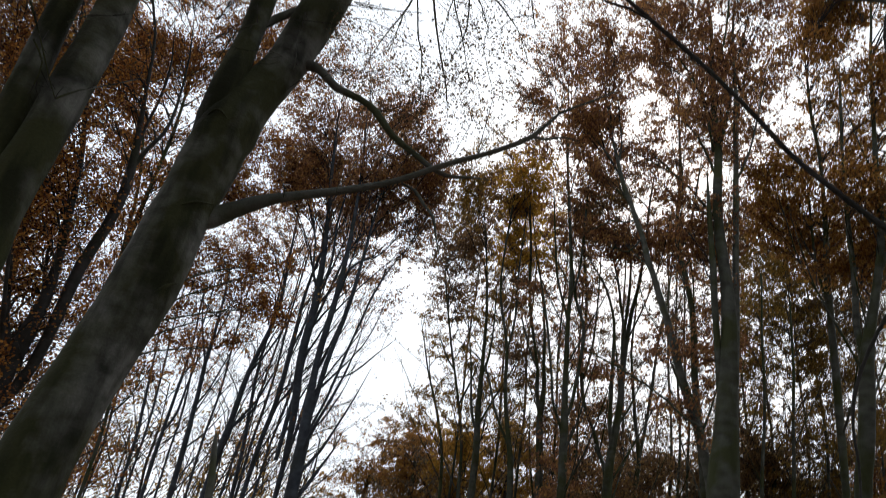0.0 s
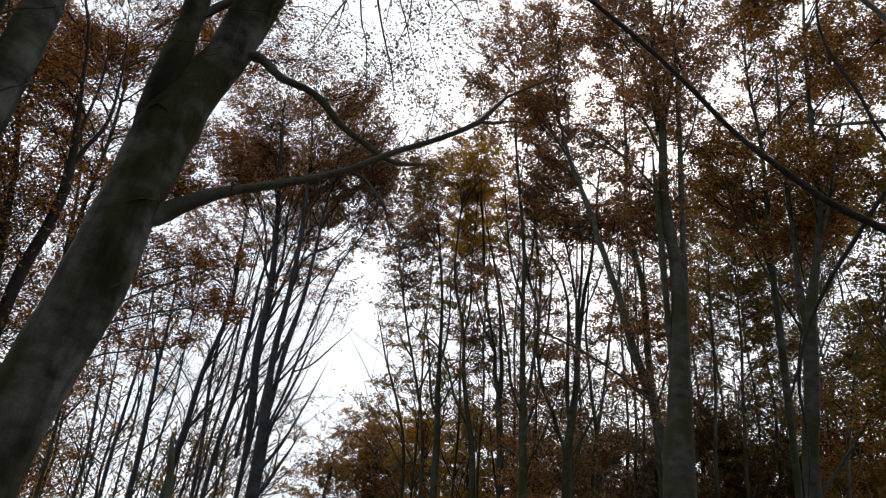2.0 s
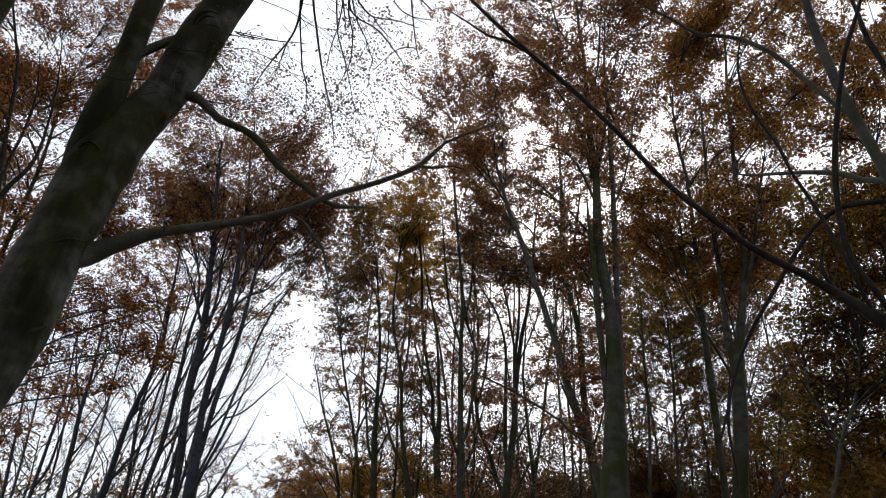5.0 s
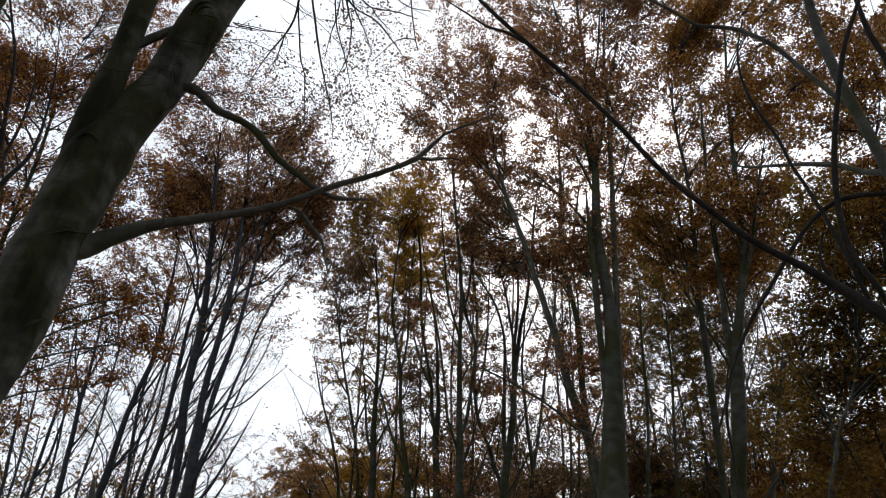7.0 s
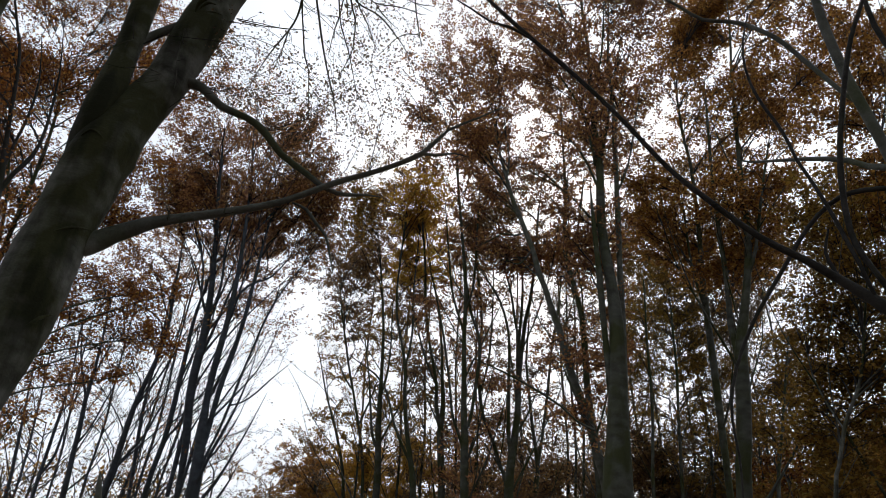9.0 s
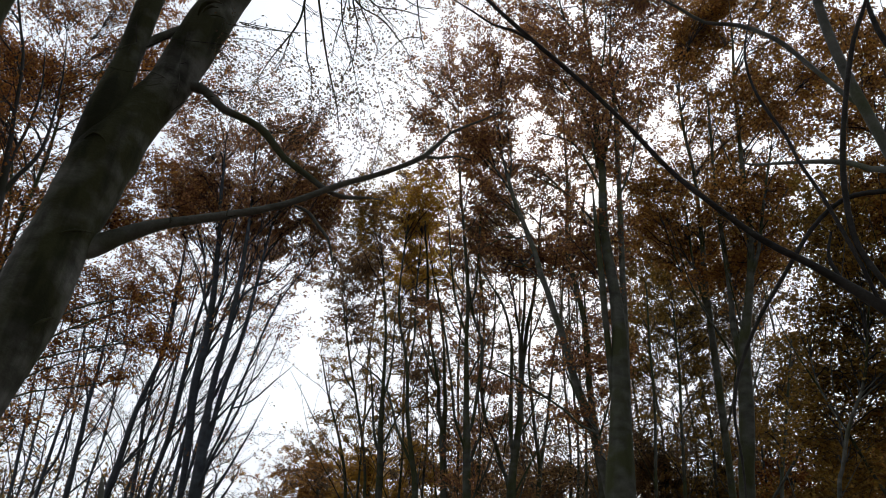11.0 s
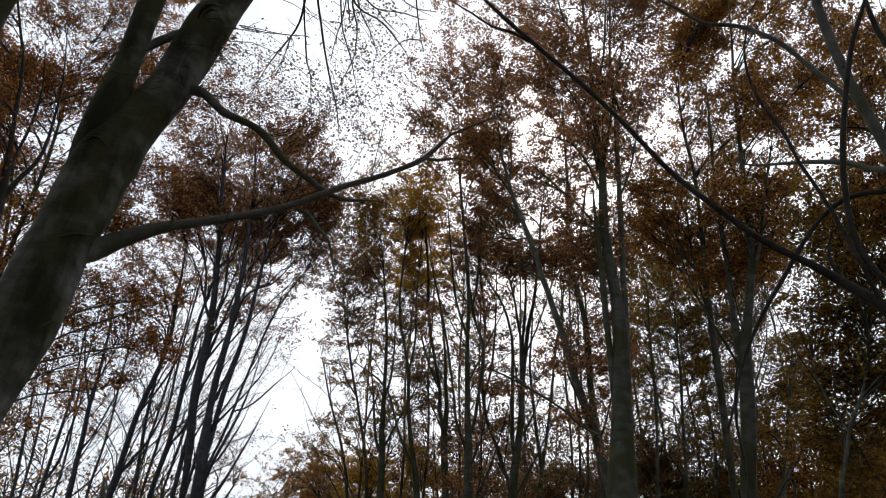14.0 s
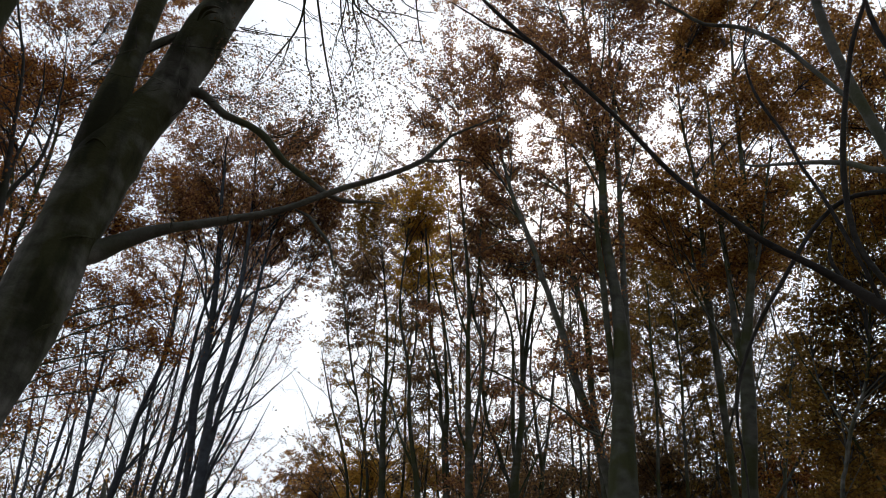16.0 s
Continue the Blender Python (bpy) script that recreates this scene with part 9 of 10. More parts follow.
t = Plan('thin young beech trunk in the grove', 62, group='beeches along the path', steep=0.8, leaf='dull', forks=4, leaf_size=0.076)
t.trunk((12.447, 25.083, -0.15, 0.069), (12.458, 25.078, 0.35, 0.053), (12.558, 25.027, 3.732, 0.048), (12.669, 24.97, 8.293, 0.043), (12.786, 24.91, 10.484, 0.04), (12.694, 24.957, 12.828, 0.036), (12.716, 24.946, 15.15, 0.03), (12.665, 24.972, 17.445, 0.022))
t.crown(12.66, 24.97, 18.48, 1.85, 2.02, 2.18, 37, 0.77)
t.crown(13.29, 24.65, 13.2, 1.72, 1.87, 2.02, 22, 0.45)
t.crown(12.73, 24.94, 10.99, 1.67, 1.82, 1.97, 23, 0.47)
t.crown(12.49, 25.06, 9.17, 1.65, 1.79, 1.94, 27, 0.51)
t.crown(14.54, 23.93, 9.49, 1.65, 1.8, 1.94, 29, 0.53)
t.crown(12.07, 25.26, 7.13, 1.62, 1.76, 1.9, 29, 0.53)
t.build()

t = Plan('thin young beech trunk in the grove', 63, group='beeches along the path', steep=0.8, leaf='dull', forks=4, leaf_size=0.076)
t.trunk((5.408, 29.509, -0.15, 0.084), (5.415, 29.508, 0.35, 0.065), (5.474, 29.497, 4.046, 0.058), (5.54, 29.484, 8.991, 0.052), (5.616, 29.47, 11.568, 0.048), (5.481, 29.495, 14.301, 0.043), (5.509, 29.49, 17.023, 0.037), (5.476, 29.496, 19.698, 0.027))
t.crown(5.7, 29.45, 10.41, 1.77, 1.93, 2.09, 12, 0.33)
t.build()

t = Plan('thin young beech trunk in the grove', 64, group='beeches along the path', steep=0.8, leaf='dull', forks=4, leaf_size=0.076)
t.trunk((5.634, 27.428, -0.15, 0.078), (5.641, 27.426, 0.35, 0.06), (5.701, 27.414, 3.826, 0.054), (5.768, 27.399, 8.502, 0.048), (5.844, 27.383, 10.898, 0.045), (5.72, 27.409, 13.44, 0.04), (5.746, 27.404, 15.971, 0.034), (5.713, 27.411, 18.459, 0.025))
t.crown(5.74, 27.41, 16.98, 1.81, 1.97, 2.13, 28, 0.48)
t.crown(5.45, 27.46, 13.96, 1.74, 1.89, 2.04, 18, 0.4)
t.crown(5.45, 27.46, 7.2, 1.62, 1.76, 1.91, 11, 0.34)
t.build()

t = Plan('thin young beech trunk in the grove', 70, group='beeches along the path', steep=0.8, leaf='dull', forks=4, leaf_size=0.076)
t.trunk((-2.533, 26.881, -0.15, 0.067), (-2.533, 26.881, 0.35, 0.052), (-2.537, 26.881, 3.566, 0.046), (-2.541, 26.88, 7.925, 0.041), (-2.546, 26.88, 10.254, 0.039), (-2.673, 26.867, 12.711, 0.035), (-2.65, 26.87, 15.173, 0.03), (-2.648, 26.87, 17.588, 0.023))
t.crown(-3.91, 26.71, 18.23, 1.8, 1.96, 2.12, 32, 0.75)
t.crown(-5.42, 26.45, 13, 1.66, 1.81, 1.96, 1, 0.21)
t.crown(-2.24, 26.91, 10.87, 1.62, 1.76, 1.9, 6, 0.29)
t.crown(-4.59, 26.61, 8.72, 1.58, 1.72, 1.86, 9, 0.26)
t.crown(-4.33, 26.65, 6.61, 1.56, 1.69, 1.83, 17, 0.32)
t.crown(-2.11, 26.92, 6.93, 1.56, 1.7, 1.84, 21, 0.48)
t.build()

t = Plan('thin young beech trunk in the grove', 72, group='beeches along the path', steep=0.8, leaf='dull', forks=4, leaf_size=0.076)
t.trunk((-1.024, 24.979, -0.15, 0.071), (-1.023, 24.979, 0.35, 0.055), (-1.016, 24.979, 3.398, 0.049), (-1.008, 24.98, 7.551, 0.044), (-0.999, 24.98, 9.721, 0.041), (-1.118, 24.975, 12.01, 0.037), (-1.096, 24.976, 14.302, 0.031), (-1.1, 24.976, 16.55, 0.023))
t.crown(-0.93, 24.98, 15.3, 1.62, 1.76, 1.9, 24, 0.5)
t.crown(-0.6, 24.99, 8.84, 1.48, 1.61, 1.74, 16, 0.45)
t.build()

t = Plan('thin young beech trunk in the grove', 73, group='beeches along the path', steep=0.8, leaf='dull', forks=4, leaf_size=0.076)
t.trunk((-0.248, 25.999, -0.15, 0.074), (-0.247, 25.999, 0.35, 0.057), (-0.233, 25.999, 3.528, 0.051), (-0.218, 25.999, 7.839, 0.046), (-0.2, 25.999, 10.1, 0.042), (-0.323, 25.998, 12.487, 0.038), (-0.3, 25.998, 14.874, 0.032), (-0.308, 25.998, 17.217, 0.024))
t.crown(-0.97, 25.98, 13.34, 1.62, 1.76, 1.9, 16, 0.4)
t.crown(-0.31, 26, 10.82, 1.56, 1.7, 1.84, 13, 0.38)
t.build()

t = Plan('thin young beech trunk in the grove', 75, group='beeches along the path', steep=0.8, leaf='dull', forks=4, leaf_size=0.076)
t.trunk((0.859, 24.985, -0.15, 0.071), (0.862, 24.985, 0.35, 0.055), (0.884, 24.984, 3.445, 0.049), (0.909, 24.983, 7.656, 0.044), (0.937, 24.982, 9.832, 0.041), (0.819, 24.987, 12.131, 0.037), (0.841, 24.986, 14.428, 0.031), (0.829, 24.986, 16.682, 0.023))
t.crown(1.34, 24.96, 17.3, 1.67, 1.82, 1.97, 22, 0.7)
t.crown(1.2, 24.97, 14.44, 1.59, 1.73, 1.88, 21, 0.46)
t.crown(1.26, 24.97, 8.57, 1.47, 1.6, 1.73, 15, 0.43)
t.build()

t = Plan('thin young beech trunk in the grove', 77, group='beeches along the path', steep=0.8, leaf='dull', forks=4, leaf_size=0.076)
t.trunk((1.598, 25.951, -0.15, 0.074), (1.601, 25.951, 0.35, 0.057), (1.63, 25.949, 3.568, 0.051), (1.661, 25.947, 7.929, 0.046), (1.698, 25.945, 10.19, 0.042), (1.575, 25.952, 12.581, 0.038), (1.599, 25.951, 14.969, 0.032), (1.583, 25.952, 17.312, 0.024))
t.crown(1.5, 25.96, 13.32, 1.62, 1.76, 1.9, 14, 0.39)
t.crown(1.66, 25.95, 10.45, 1.56, 1.7, 1.83, 13, 0.39)
t.crown(1.89, 25.93, 8.93, 1.53, 1.67, 1.8, 16, 0.43)
t.crown(1.74, 25.94, 7.38, 1.51, 1.64, 1.78, 18, 0.46)
t.build()

t = Plan('thin young beech trunk in the grove', 80, group='beeches along the path', steep=0.8, leaf='dull', forks=4, leaf_size=0.076)
t.trunk((3.108, 25.814, -0.15, 0.074), (3.113, 25.813, 0.35, 0.057), (3.154, 25.808, 3.59, 0.051), (3.199, 25.802, 7.978, 0.045), (3.25, 25.796, 10.23, 0.042), (3.13, 25.811, 12.615, 0.038), (3.154, 25.808, 14.993, 0.032), (3.132, 25.811, 17.328, 0.024))
t.crown(3.49, 25.76, 13.39, 1.62, 1.76, 1.9, 13, 0.37)
t.crown(3.02, 25.82, 10.97, 1.57, 1.71, 1.84, 13, 0.38)
t.build()

t = Plan('thin young beech trunk in the grove', 83, group='beeches along the path', steep=0.8, leaf='dull', forks=4, leaf_size=0.076)
t.trunk((4.958, 25.523, -0.15, 0.073), (4.964, 25.522, 0.35, 0.056), (5.019, 25.511, 3.603, 0.05), (5.08, 25.499, 8.007, 0.045), (5.147, 25.485, 10.237, 0.042), (5.032, 25.508, 12.601, 0.037), (5.056, 25.504, 14.956, 0.032), (5.026, 25.51, 17.271, 0.023))
t.crown(5.57, 25.4, 15.06, 1.66, 1.81, 1.95, 24, 0.48)
t.crown(5.25, 25.46, 13.47, 1.62, 1.76, 1.91, 15, 0.4)
t.crown(4.85, 25.54, 9.2, 1.54, 1.67, 1.81, 9, 0.33)
t.crown(5.39, 25.44, 7.25, 1.51, 1.64, 1.78, 9, 0.34)
t.build()


# ---- low trees and bushes in the distance ----
t = Plan('low young beech with orange leaves', 5, leaf='orange', steep=0.3, leaf_size=0.085, kind_name='young_beech', group='young beeches in the distance')
t.trunk((-4.733, 33.67, -0.15, 0.137), (-4.742, 33.668, 0.35, 0.106), (-4.826, 33.656, 4.065, 0.095), (-4.919, 33.642, 9.034, 0.084), (-4.951, 33.638, 9.811, 0.061), (-5.084, 33.618, 10.246, 0.037))
t.crown(-5.06, 33.62, 10.1, 1.13, 1.04, 0.95, 18, 1)
t.crown(-5.8, 33.5, 9.22, 1.12, 1.13, 1.13, 18, 1)
t.crown(-4.22, 34.74, 9.6, 1.16, 1.16, 1.17, 18, 1)
t.crown(-4.81, 33.66, 8.24, 1.49, 1.31, 1.12, 18, 1)
t.crown(-5.5, 35.42, 11.72, 1.19, 1.14, 1.25, 19, 0.85)
t.crown(-4.86, 35.71, 10.5, 1.18, 1.14, 1.23, 19, 0.85)
t.crown(-5.64, 34, 8.54, 1.09, 1.08, 1.14, 17, 0.85)
t.crown(-4.86, 35.41, 9.02, 1.14, 1.12, 1.19, 18, 0.85)
t.crown(-4.9, 36.12, 8.12, 1.15, 1.14, 1.2, 18, 0.85)
t.crown(-3.48, 34.56, 7.44, 1.09, 1.08, 1.14, 21, 0.85)
t.build()

t = Plan('low young beech with orange leaves', 6, leaf='gold', steep=0.3, leaf_size=0.085, kind_name='young_beech', group='young beeches in the distance')
t.trunk((-2.349, 31.915, -0.15, 0.131), (-2.359, 31.914, 0.35, 0.101), (-2.451, 31.906, 3.943, 0.09), (-2.552, 31.898, 8.762, 0.081), (-2.613, 31.893, 10.067, 0.059), (-2.743, 31.882, 10.637, 0.036))
t.crown(-2.72, 31.88, 10.44, 1.07, 1.13, 1.2, 23, 1)
t.crown(-3.44, 31.81, 9.34, 1.06, 1.24, 1.42, 23, 1)
t.crown(-1.84, 32.95, 9.71, 1.09, 1.28, 1.47, 23, 1)
t.crown(-2.48, 31.9, 8.04, 1.4, 1.41, 1.41, 23, 1)
t.crown(-3.36, 33.4, 10.9, 1.12, 1.07, 1.17, 17, 0.85)
t.crown(-2.63, 34.49, 11.4, 1.16, 1.1, 1.21, 9, 0.85)
t.crown(-3.16, 32.35, 9.51, 1.06, 1.03, 1.11, 16, 0.85)
t.crown(-2.39, 33.32, 9.86, 1.1, 1.06, 1.15, 9, 0.85)
t.crown(-3.18, 32.69, 8.14, 1.05, 1.03, 1.1, 20, 0.85)
t.crown(-2.02, 34.3, 7.5, 1.08, 1.07, 1.13, 13, 0.85)
t.build()

t = Plan('low young beech with bronze leaves', 7, leaf='gold', steep=0.3, leaf_size=0.085, kind_name='young_beech', group='young beeches in the distance')
t.trunk((-0.523, 29.996, -0.15, 0.123), (-0.529, 29.996, 0.35, 0.095), (-0.576, 29.995, 3.794, 0.085), (-0.629, 29.993, 8.431, 0.076), (-0.668, 29.993, 9.979, 0.056), (-0.784, 29.99, 10.664, 0.034))
t.crown(-0.77, 29.99, 10.43, 0.86, 1.14, 1.41, 23, 1)
t.crown(-1.35, 29.97, 9.15, 0.85, 1.26, 1.67, 23, 1)
t.crown(-0.01, 31, 9.49, 0.88, 1.31, 1.73, 23, 1)
t.crown(-0.57, 29.99, 7.59, 1.13, 1.39, 1.65, 23, 1)
t.crown(-1.09, 30.63, 10.37, 1.03, 0.98, 1.08, 7, 0.6)
t.crown(0.37, 32.06, 10.99, 1.08, 1.02, 1.13, 8, 0.6)
t.crown(-0.48, 32.37, 9.46, 1.06, 1.02, 1.11, 8, 0.6)
t.crown(0.52, 32.36, 9.8, 1.07, 1.02, 1.12, 8, 0.6)
t.crown(-2.13, 31.3, 8.09, 1.01, 0.98, 1.05, 11, 0.85)
t.crown(-0.66, 31.59, 8.29, 1.02, 0.99, 1.07, 8, 0.85)
t.crown(-0.92, 30.41, 7.09, 0.97, 0.95, 1.01, 7, 0.85)
t.crown(0.11, 31.51, 7.51, 1, 0.98, 1.05, 8, 0.85)
t.build()

t = Plan('low young beech with bronze leaves', 8, leaf='orange', steep=0.3, leaf_size=0.085, kind_name='young_beech', group='young beeches in the distance')
t.trunk((1.921, 30.941, -0.15, 0.128), (1.93, 30.94, 0.35, 0.098), (2.012, 30.935, 3.957, 0.088), (2.103, 30.929, 8.792, 0.079), (2.15, 30.925, 9.93, 0.057), (2.066, 30.931, 10.631, 0.035))
t.crown(2.07, 30.93, 10.39, 1.19, 1.32, 1.45, 23, 1)
t.crown(1.17, 30.98, 9.09, 1.17, 1.45, 1.73, 23, 1)
t.crown(3.11, 31.85, 9.4, 1.21, 1.5, 1.78, 23, 1)
t.crown(2.13, 30.93, 7.49, 1.55, 1.63, 1.71, 23, 1)
t.crown(0.13, 32.86, 8.55, 1.06, 1.03, 1.11, 8, 0.85)
t.build()

t = Plan('low young beech with orange leaves', 9, leaf='bronze', steep=0.3, leaf_size=0.085, kind_name='young_beech', group='young beeches in the distance')
t.trunk((4.018, 29.734, -0.15, 0.122), (4.039, 29.73, 0.35, 0.094), (4.234, 29.701, 3.884, 0.084), (4.45, 29.668, 8.631, 0.075), (4.537, 29.655, 9.503, 0.055), (4.487, 29.663, 10.173, 0.033))
t.crown(4.48, 29.66, 9.95, 1.15, 1.27, 1.4, 23, 1)
t.crown(3.58, 29.79, 8.72, 1.13, 1.4, 1.67, 23, 1)
t.crown(5.49, 30.51, 8.99, 1.17, 1.45, 1.72, 23, 1)
t.crown(4.42, 29.67, 7.38, 1.5, 1.58, 1.65, 23, 1)
t.crown(6.13, 30.1, 7.3, 0.96, 0.96, 1, 10, 0.85)
t.build()

t = Plan('low young beech with bronze leaves', 10, leaf='bronze', steep=0.3, leaf_size=0.085, kind_name='young_beech', group='young beeches in the distance')
t.trunk((5.364, 28.519, -0.15, 0.116), (5.414, 28.508, 0.35, 0.09), (5.863, 28.406, 3.789, 0.08), (6.362, 28.294, 8.42, 0.072), (6.433, 28.278, 8.584, 0.051), (6.403, 28.284, 9.083, 0.031))
t.crown(6.39, 28.29, 8.92, 0.96, 1.02, 1.08, 16, 1)
t.crown(5.63, 28.45, 8.01, 0.96, 1.12, 1.29, 16, 1)
t.crown(7.28, 29.1, 8.24, 0.99, 1.16, 1.33, 16, 1)
t.crown(6.29, 28.31, 7.22, 1.27, 1.27, 1.28, 16, 1)
t.crown(5.94, 30.08, 10.22, 1.01, 0.98, 1.06, 11, 0.85)
t.crown(6.78, 29.4, 10.07, 0.99, 0.96, 1.03, 13, 0.85)
t.crown(6.29, 30.07, 9.18, 0.99, 0.97, 1.04, 11, 0.85)
t.crown(6.62, 29.44, 9.43, 0.98, 0.96, 1.02, 13, 0.85)
t.crown(5.73, 30.72, 8.07, 0.99, 0.98, 1.04, 11, 0.85)
t.crown(6.78, 30.3, 8.38, 0.98, 0.97, 1.03, 13, 0.85)
t.crown(6.71, 29.79, 7.6, 0.96, 0.95, 1, 13, 0.85)
t.crown(7.81, 28.39, 7.96, 0.92, 0.92, 0.96, 12, 0.85)
t.crown(8.1, 29.36, 7.24, 0.94, 0.95, 0.98, 13, 0.85)
t.build()

t = Plan('low young beech with rust leaves', 11, leaf='bronze', steep=0.3, leaf_size=0.085, kind_name='young_beech', group='young beeches in the distance')
t.trunk((7.694, 26.935, -0.15, 0.109), (7.73, 26.923, 0.35, 0.084), (8.055, 26.82, 3.675, 0.075), (8.416, 26.705, 8.167, 0.067), (8.554, 26.661, 8.951, 0.049), (8.562, 26.659, 9.557, 0.03))
t.crown(8.54, 26.67, 9.35, 1.07, 1.19, 1.31, 26, 1)
t.crown(7.68, 26.93, 8.28, 1.06, 1.31, 1.56, 26, 1)
t.crown(9.48, 27.41, 8.49, 1.1, 1.35, 1.61, 26, 1)
t.crown(8.3, 26.74, 7.03, 1.4, 1.47, 1.54, 26, 1)
t.crown(7.87, 27.34, 10.85, 0.95, 0.92, 0.99, 5, 0.85)
t.crown(8.8, 27.9, 10.99, 0.96, 0.94, 1.01, 4, 0.4)
t.crown(8.17, 29.12, 10.31, 0.99, 0.96, 1.03, 13, 0.85)
t.crown(8.54, 27.97, 10.12, 0.95, 0.93, 0.99, 12, 0.85)
t.crown(8.22, 29.4, 9.68, 0.98, 0.97, 1.03, 13, 0.85)
t.crown(8.62, 27.52, 9.08, 0.92, 0.91, 0.96, 12, 0.85)
t.crown(8.35, 27.39, 7.61, 0.89, 0.9, 0.93, 12, 0.85)
t.crown(8.44, 28.39, 7.41, 0.91, 0.93, 0.95, 12, 0.85)
t.build()

t = Plan('low young beech with rust leaves', 12, leaf='olive', steep=0.3, leaf_size=0.085, kind_name='young_beech', group='young beeches in the distance')
t.trunk((9.33, 26.426, -0.15, 0.106), (9.381, 26.405, 0.35, 0.081), (9.846, 26.219, 3.651, 0.073), (10.361, 26.012, 8.114, 0.065), (10.476, 25.966, 8.567, 0.047), (10.523, 25.947, 9.268, 0.029))
t.crown(10.49, 25.96, 9.03, 1.07, 1.32, 1.57, 26, 1)
t.crown(9.63, 26.29, 7.8, 1.05, 1.46, 1.86, 26, 1)
t.crown(11.37, 26.68, 7.97, 1.09, 1.51, 1.93, 26, 1)
t.crown(10.21, 26.07, 7.01, 1.4, 1.63, 1.85, 26, 1)
t.crown(11.09, 28.37, 11.69, 0.99, 0.98, 1.03, 6, 0.85)
t.crown(10.12, 28.02, 10.26, 0.95, 0.95, 1, 6, 0.4)
t.crown(11.42, 28.37, 9.99, 0.96, 0.97, 1, 6, 0.4)
t.crown(10.18, 26.67, 8.93, 0.89, 0.9, 0.93, 5, 0.85)
t.crown(11.81, 27.61, 10.19, 0.94, 0.96, 0.98, 10, 0.85)
t.crown(11.62, 27.26, 8.92, 0.91, 0.94, 0.95, 10, 0.85)
t.crown(9.45, 27.81, 8.13, 0.91, 0.92, 0.95, 5, 0.6)
t.crown(10.41, 27.47, 7.87, 0.9, 0.92, 0.94, 5, 0.6)
t.crown(10.3, 26.93, 7, 0.86, 0.9, 0.9, 4, 0.6)
t.crown(11.38, 27.51, 8.05, 0.9, 0.93, 0.94, 6, 0.6)
t.crown(10.99, 26.51, 6.76, 0.85, 0.89, 0.89, 6, 0.6)
t.crown(12.27, 27.91, 7.07, 0.89, 0.95, 0.93, 6, 0.6)
t.build()

t = Plan('low young beech with rust leaves', 13, leaf='rust', steep=0.3, leaf_size=0.085, kind_name='young_beech', group='young beeches in the distance')
t.trunk((10.292, 23.905, -0.15, 0.094), (10.342, 23.881, 0.35, 0.073), (10.79, 23.664, 3.407, 0.065), (11.287, 23.422, 7.571, 0.058), (11.412, 23.361, 8.046, 0.042), (11.493, 23.322, 8.784, 0.026))
t.crown(11.45, 23.34, 8.54, 0.99, 1.34, 1.7, 26, 1)
t.crown(10.64, 23.72, 7.25, 0.98, 1.5, 2.02, 26, 1)
t.crown(12.25, 24.06, 7.4, 1.02, 1.55, 2.09, 26, 1)
t.crown(11.12, 23.5, 6.58, 1.3, 1.65, 2, 26, 1)
t.crown(11.52, 24.74, 9.08, 0.84, 0.87, 0.88, 8, 0.85)
t.crown(13.08, 25.35, 9.21, 0.86, 0.9, 0.9, 9, 0.85)
t.crown(11.92, 23.77, 8, 0.79, 0.84, 0.83, 8, 0.85)
t.crown(12.31, 25.31, 7.35, 0.82, 0.88, 0.86, 6, 0.6)
t.build()

t = Plan('low young beech with bronze leaves', 14, leaf='olive', steep=0.3, leaf_size=0.085, kind_name='young_beech', group='young beeches in the distance')
t.trunk((11.059, 22.461, -0.15, 0.087), (11.116, 22.429, 0.35, 0.067), (11.623, 22.145, 3.265, 0.06), (12.186, 21.829, 7.255, 0.054), (12.28, 21.776, 7.537, 0.039), (12.372, 21.724, 8.217, 0.024))
t.crown(12.33, 21.75, 7.99, 1.07, 1.35, 1.63, 26, 1)
t.crown(11.51, 22.19, 6.81, 1.06, 1.5, 1.93, 26, 1)
t.crown(13.16, 22.43, 6.94, 1.1, 1.55, 2.01, 26, 1)
t.crown(12.01, 21.93, 6.33, 1.4, 1.67, 1.93, 26, 1)
t.crown(13.75, 21.62, 9.45, 0.76, 0.82, 0.79, 8, 0.85)
t.crown(12.42, 22.69, 8.58, 0.77, 0.82, 0.81, 15, 0.85)
t.crown(12.69, 23.59, 8.31, 0.79, 0.85, 0.83, 15, 0.85)
t.crown(13.85, 23.2, 8.76, 0.79, 0.86, 0.83, 16, 0.85)
t.crown(14.55, 22.98, 8.88, 0.79, 0.86, 0.82, 16, 0.85)
t.crown(13.87, 22.56, 8.04, 0.76, 0.84, 0.79, 15, 0.85)
t.crown(16.39, 20.52, 8.51, 0.71, 0.83, 0.74, 15, 0.85)
t.crown(11.55, 23.99, 6.47, 0.77, 0.83, 0.81, 5, 0.6)
t.crown(11.68, 22.57, 6.44, 0.73, 0.79, 0.76, 10, 0.85)
t.crown(12.9, 22.32, 6.84, 0.73, 0.81, 0.76, 10, 0.85)
t.crown(13.41, 22.15, 7.14, 0.73, 0.81, 0.76, 10, 0.85)
t.crown(13.64, 23.96, 6.53, 0.77, 0.86, 0.81, 11, 0.85)
t.crown(13.17, 22.41, 6.19, 0.72, 0.81, 0.75, 10, 0.85)
t.crown(16.39, 21.34, 6.86, 0.7, 0.84, 0.73, 11, 0.85)
t.build()

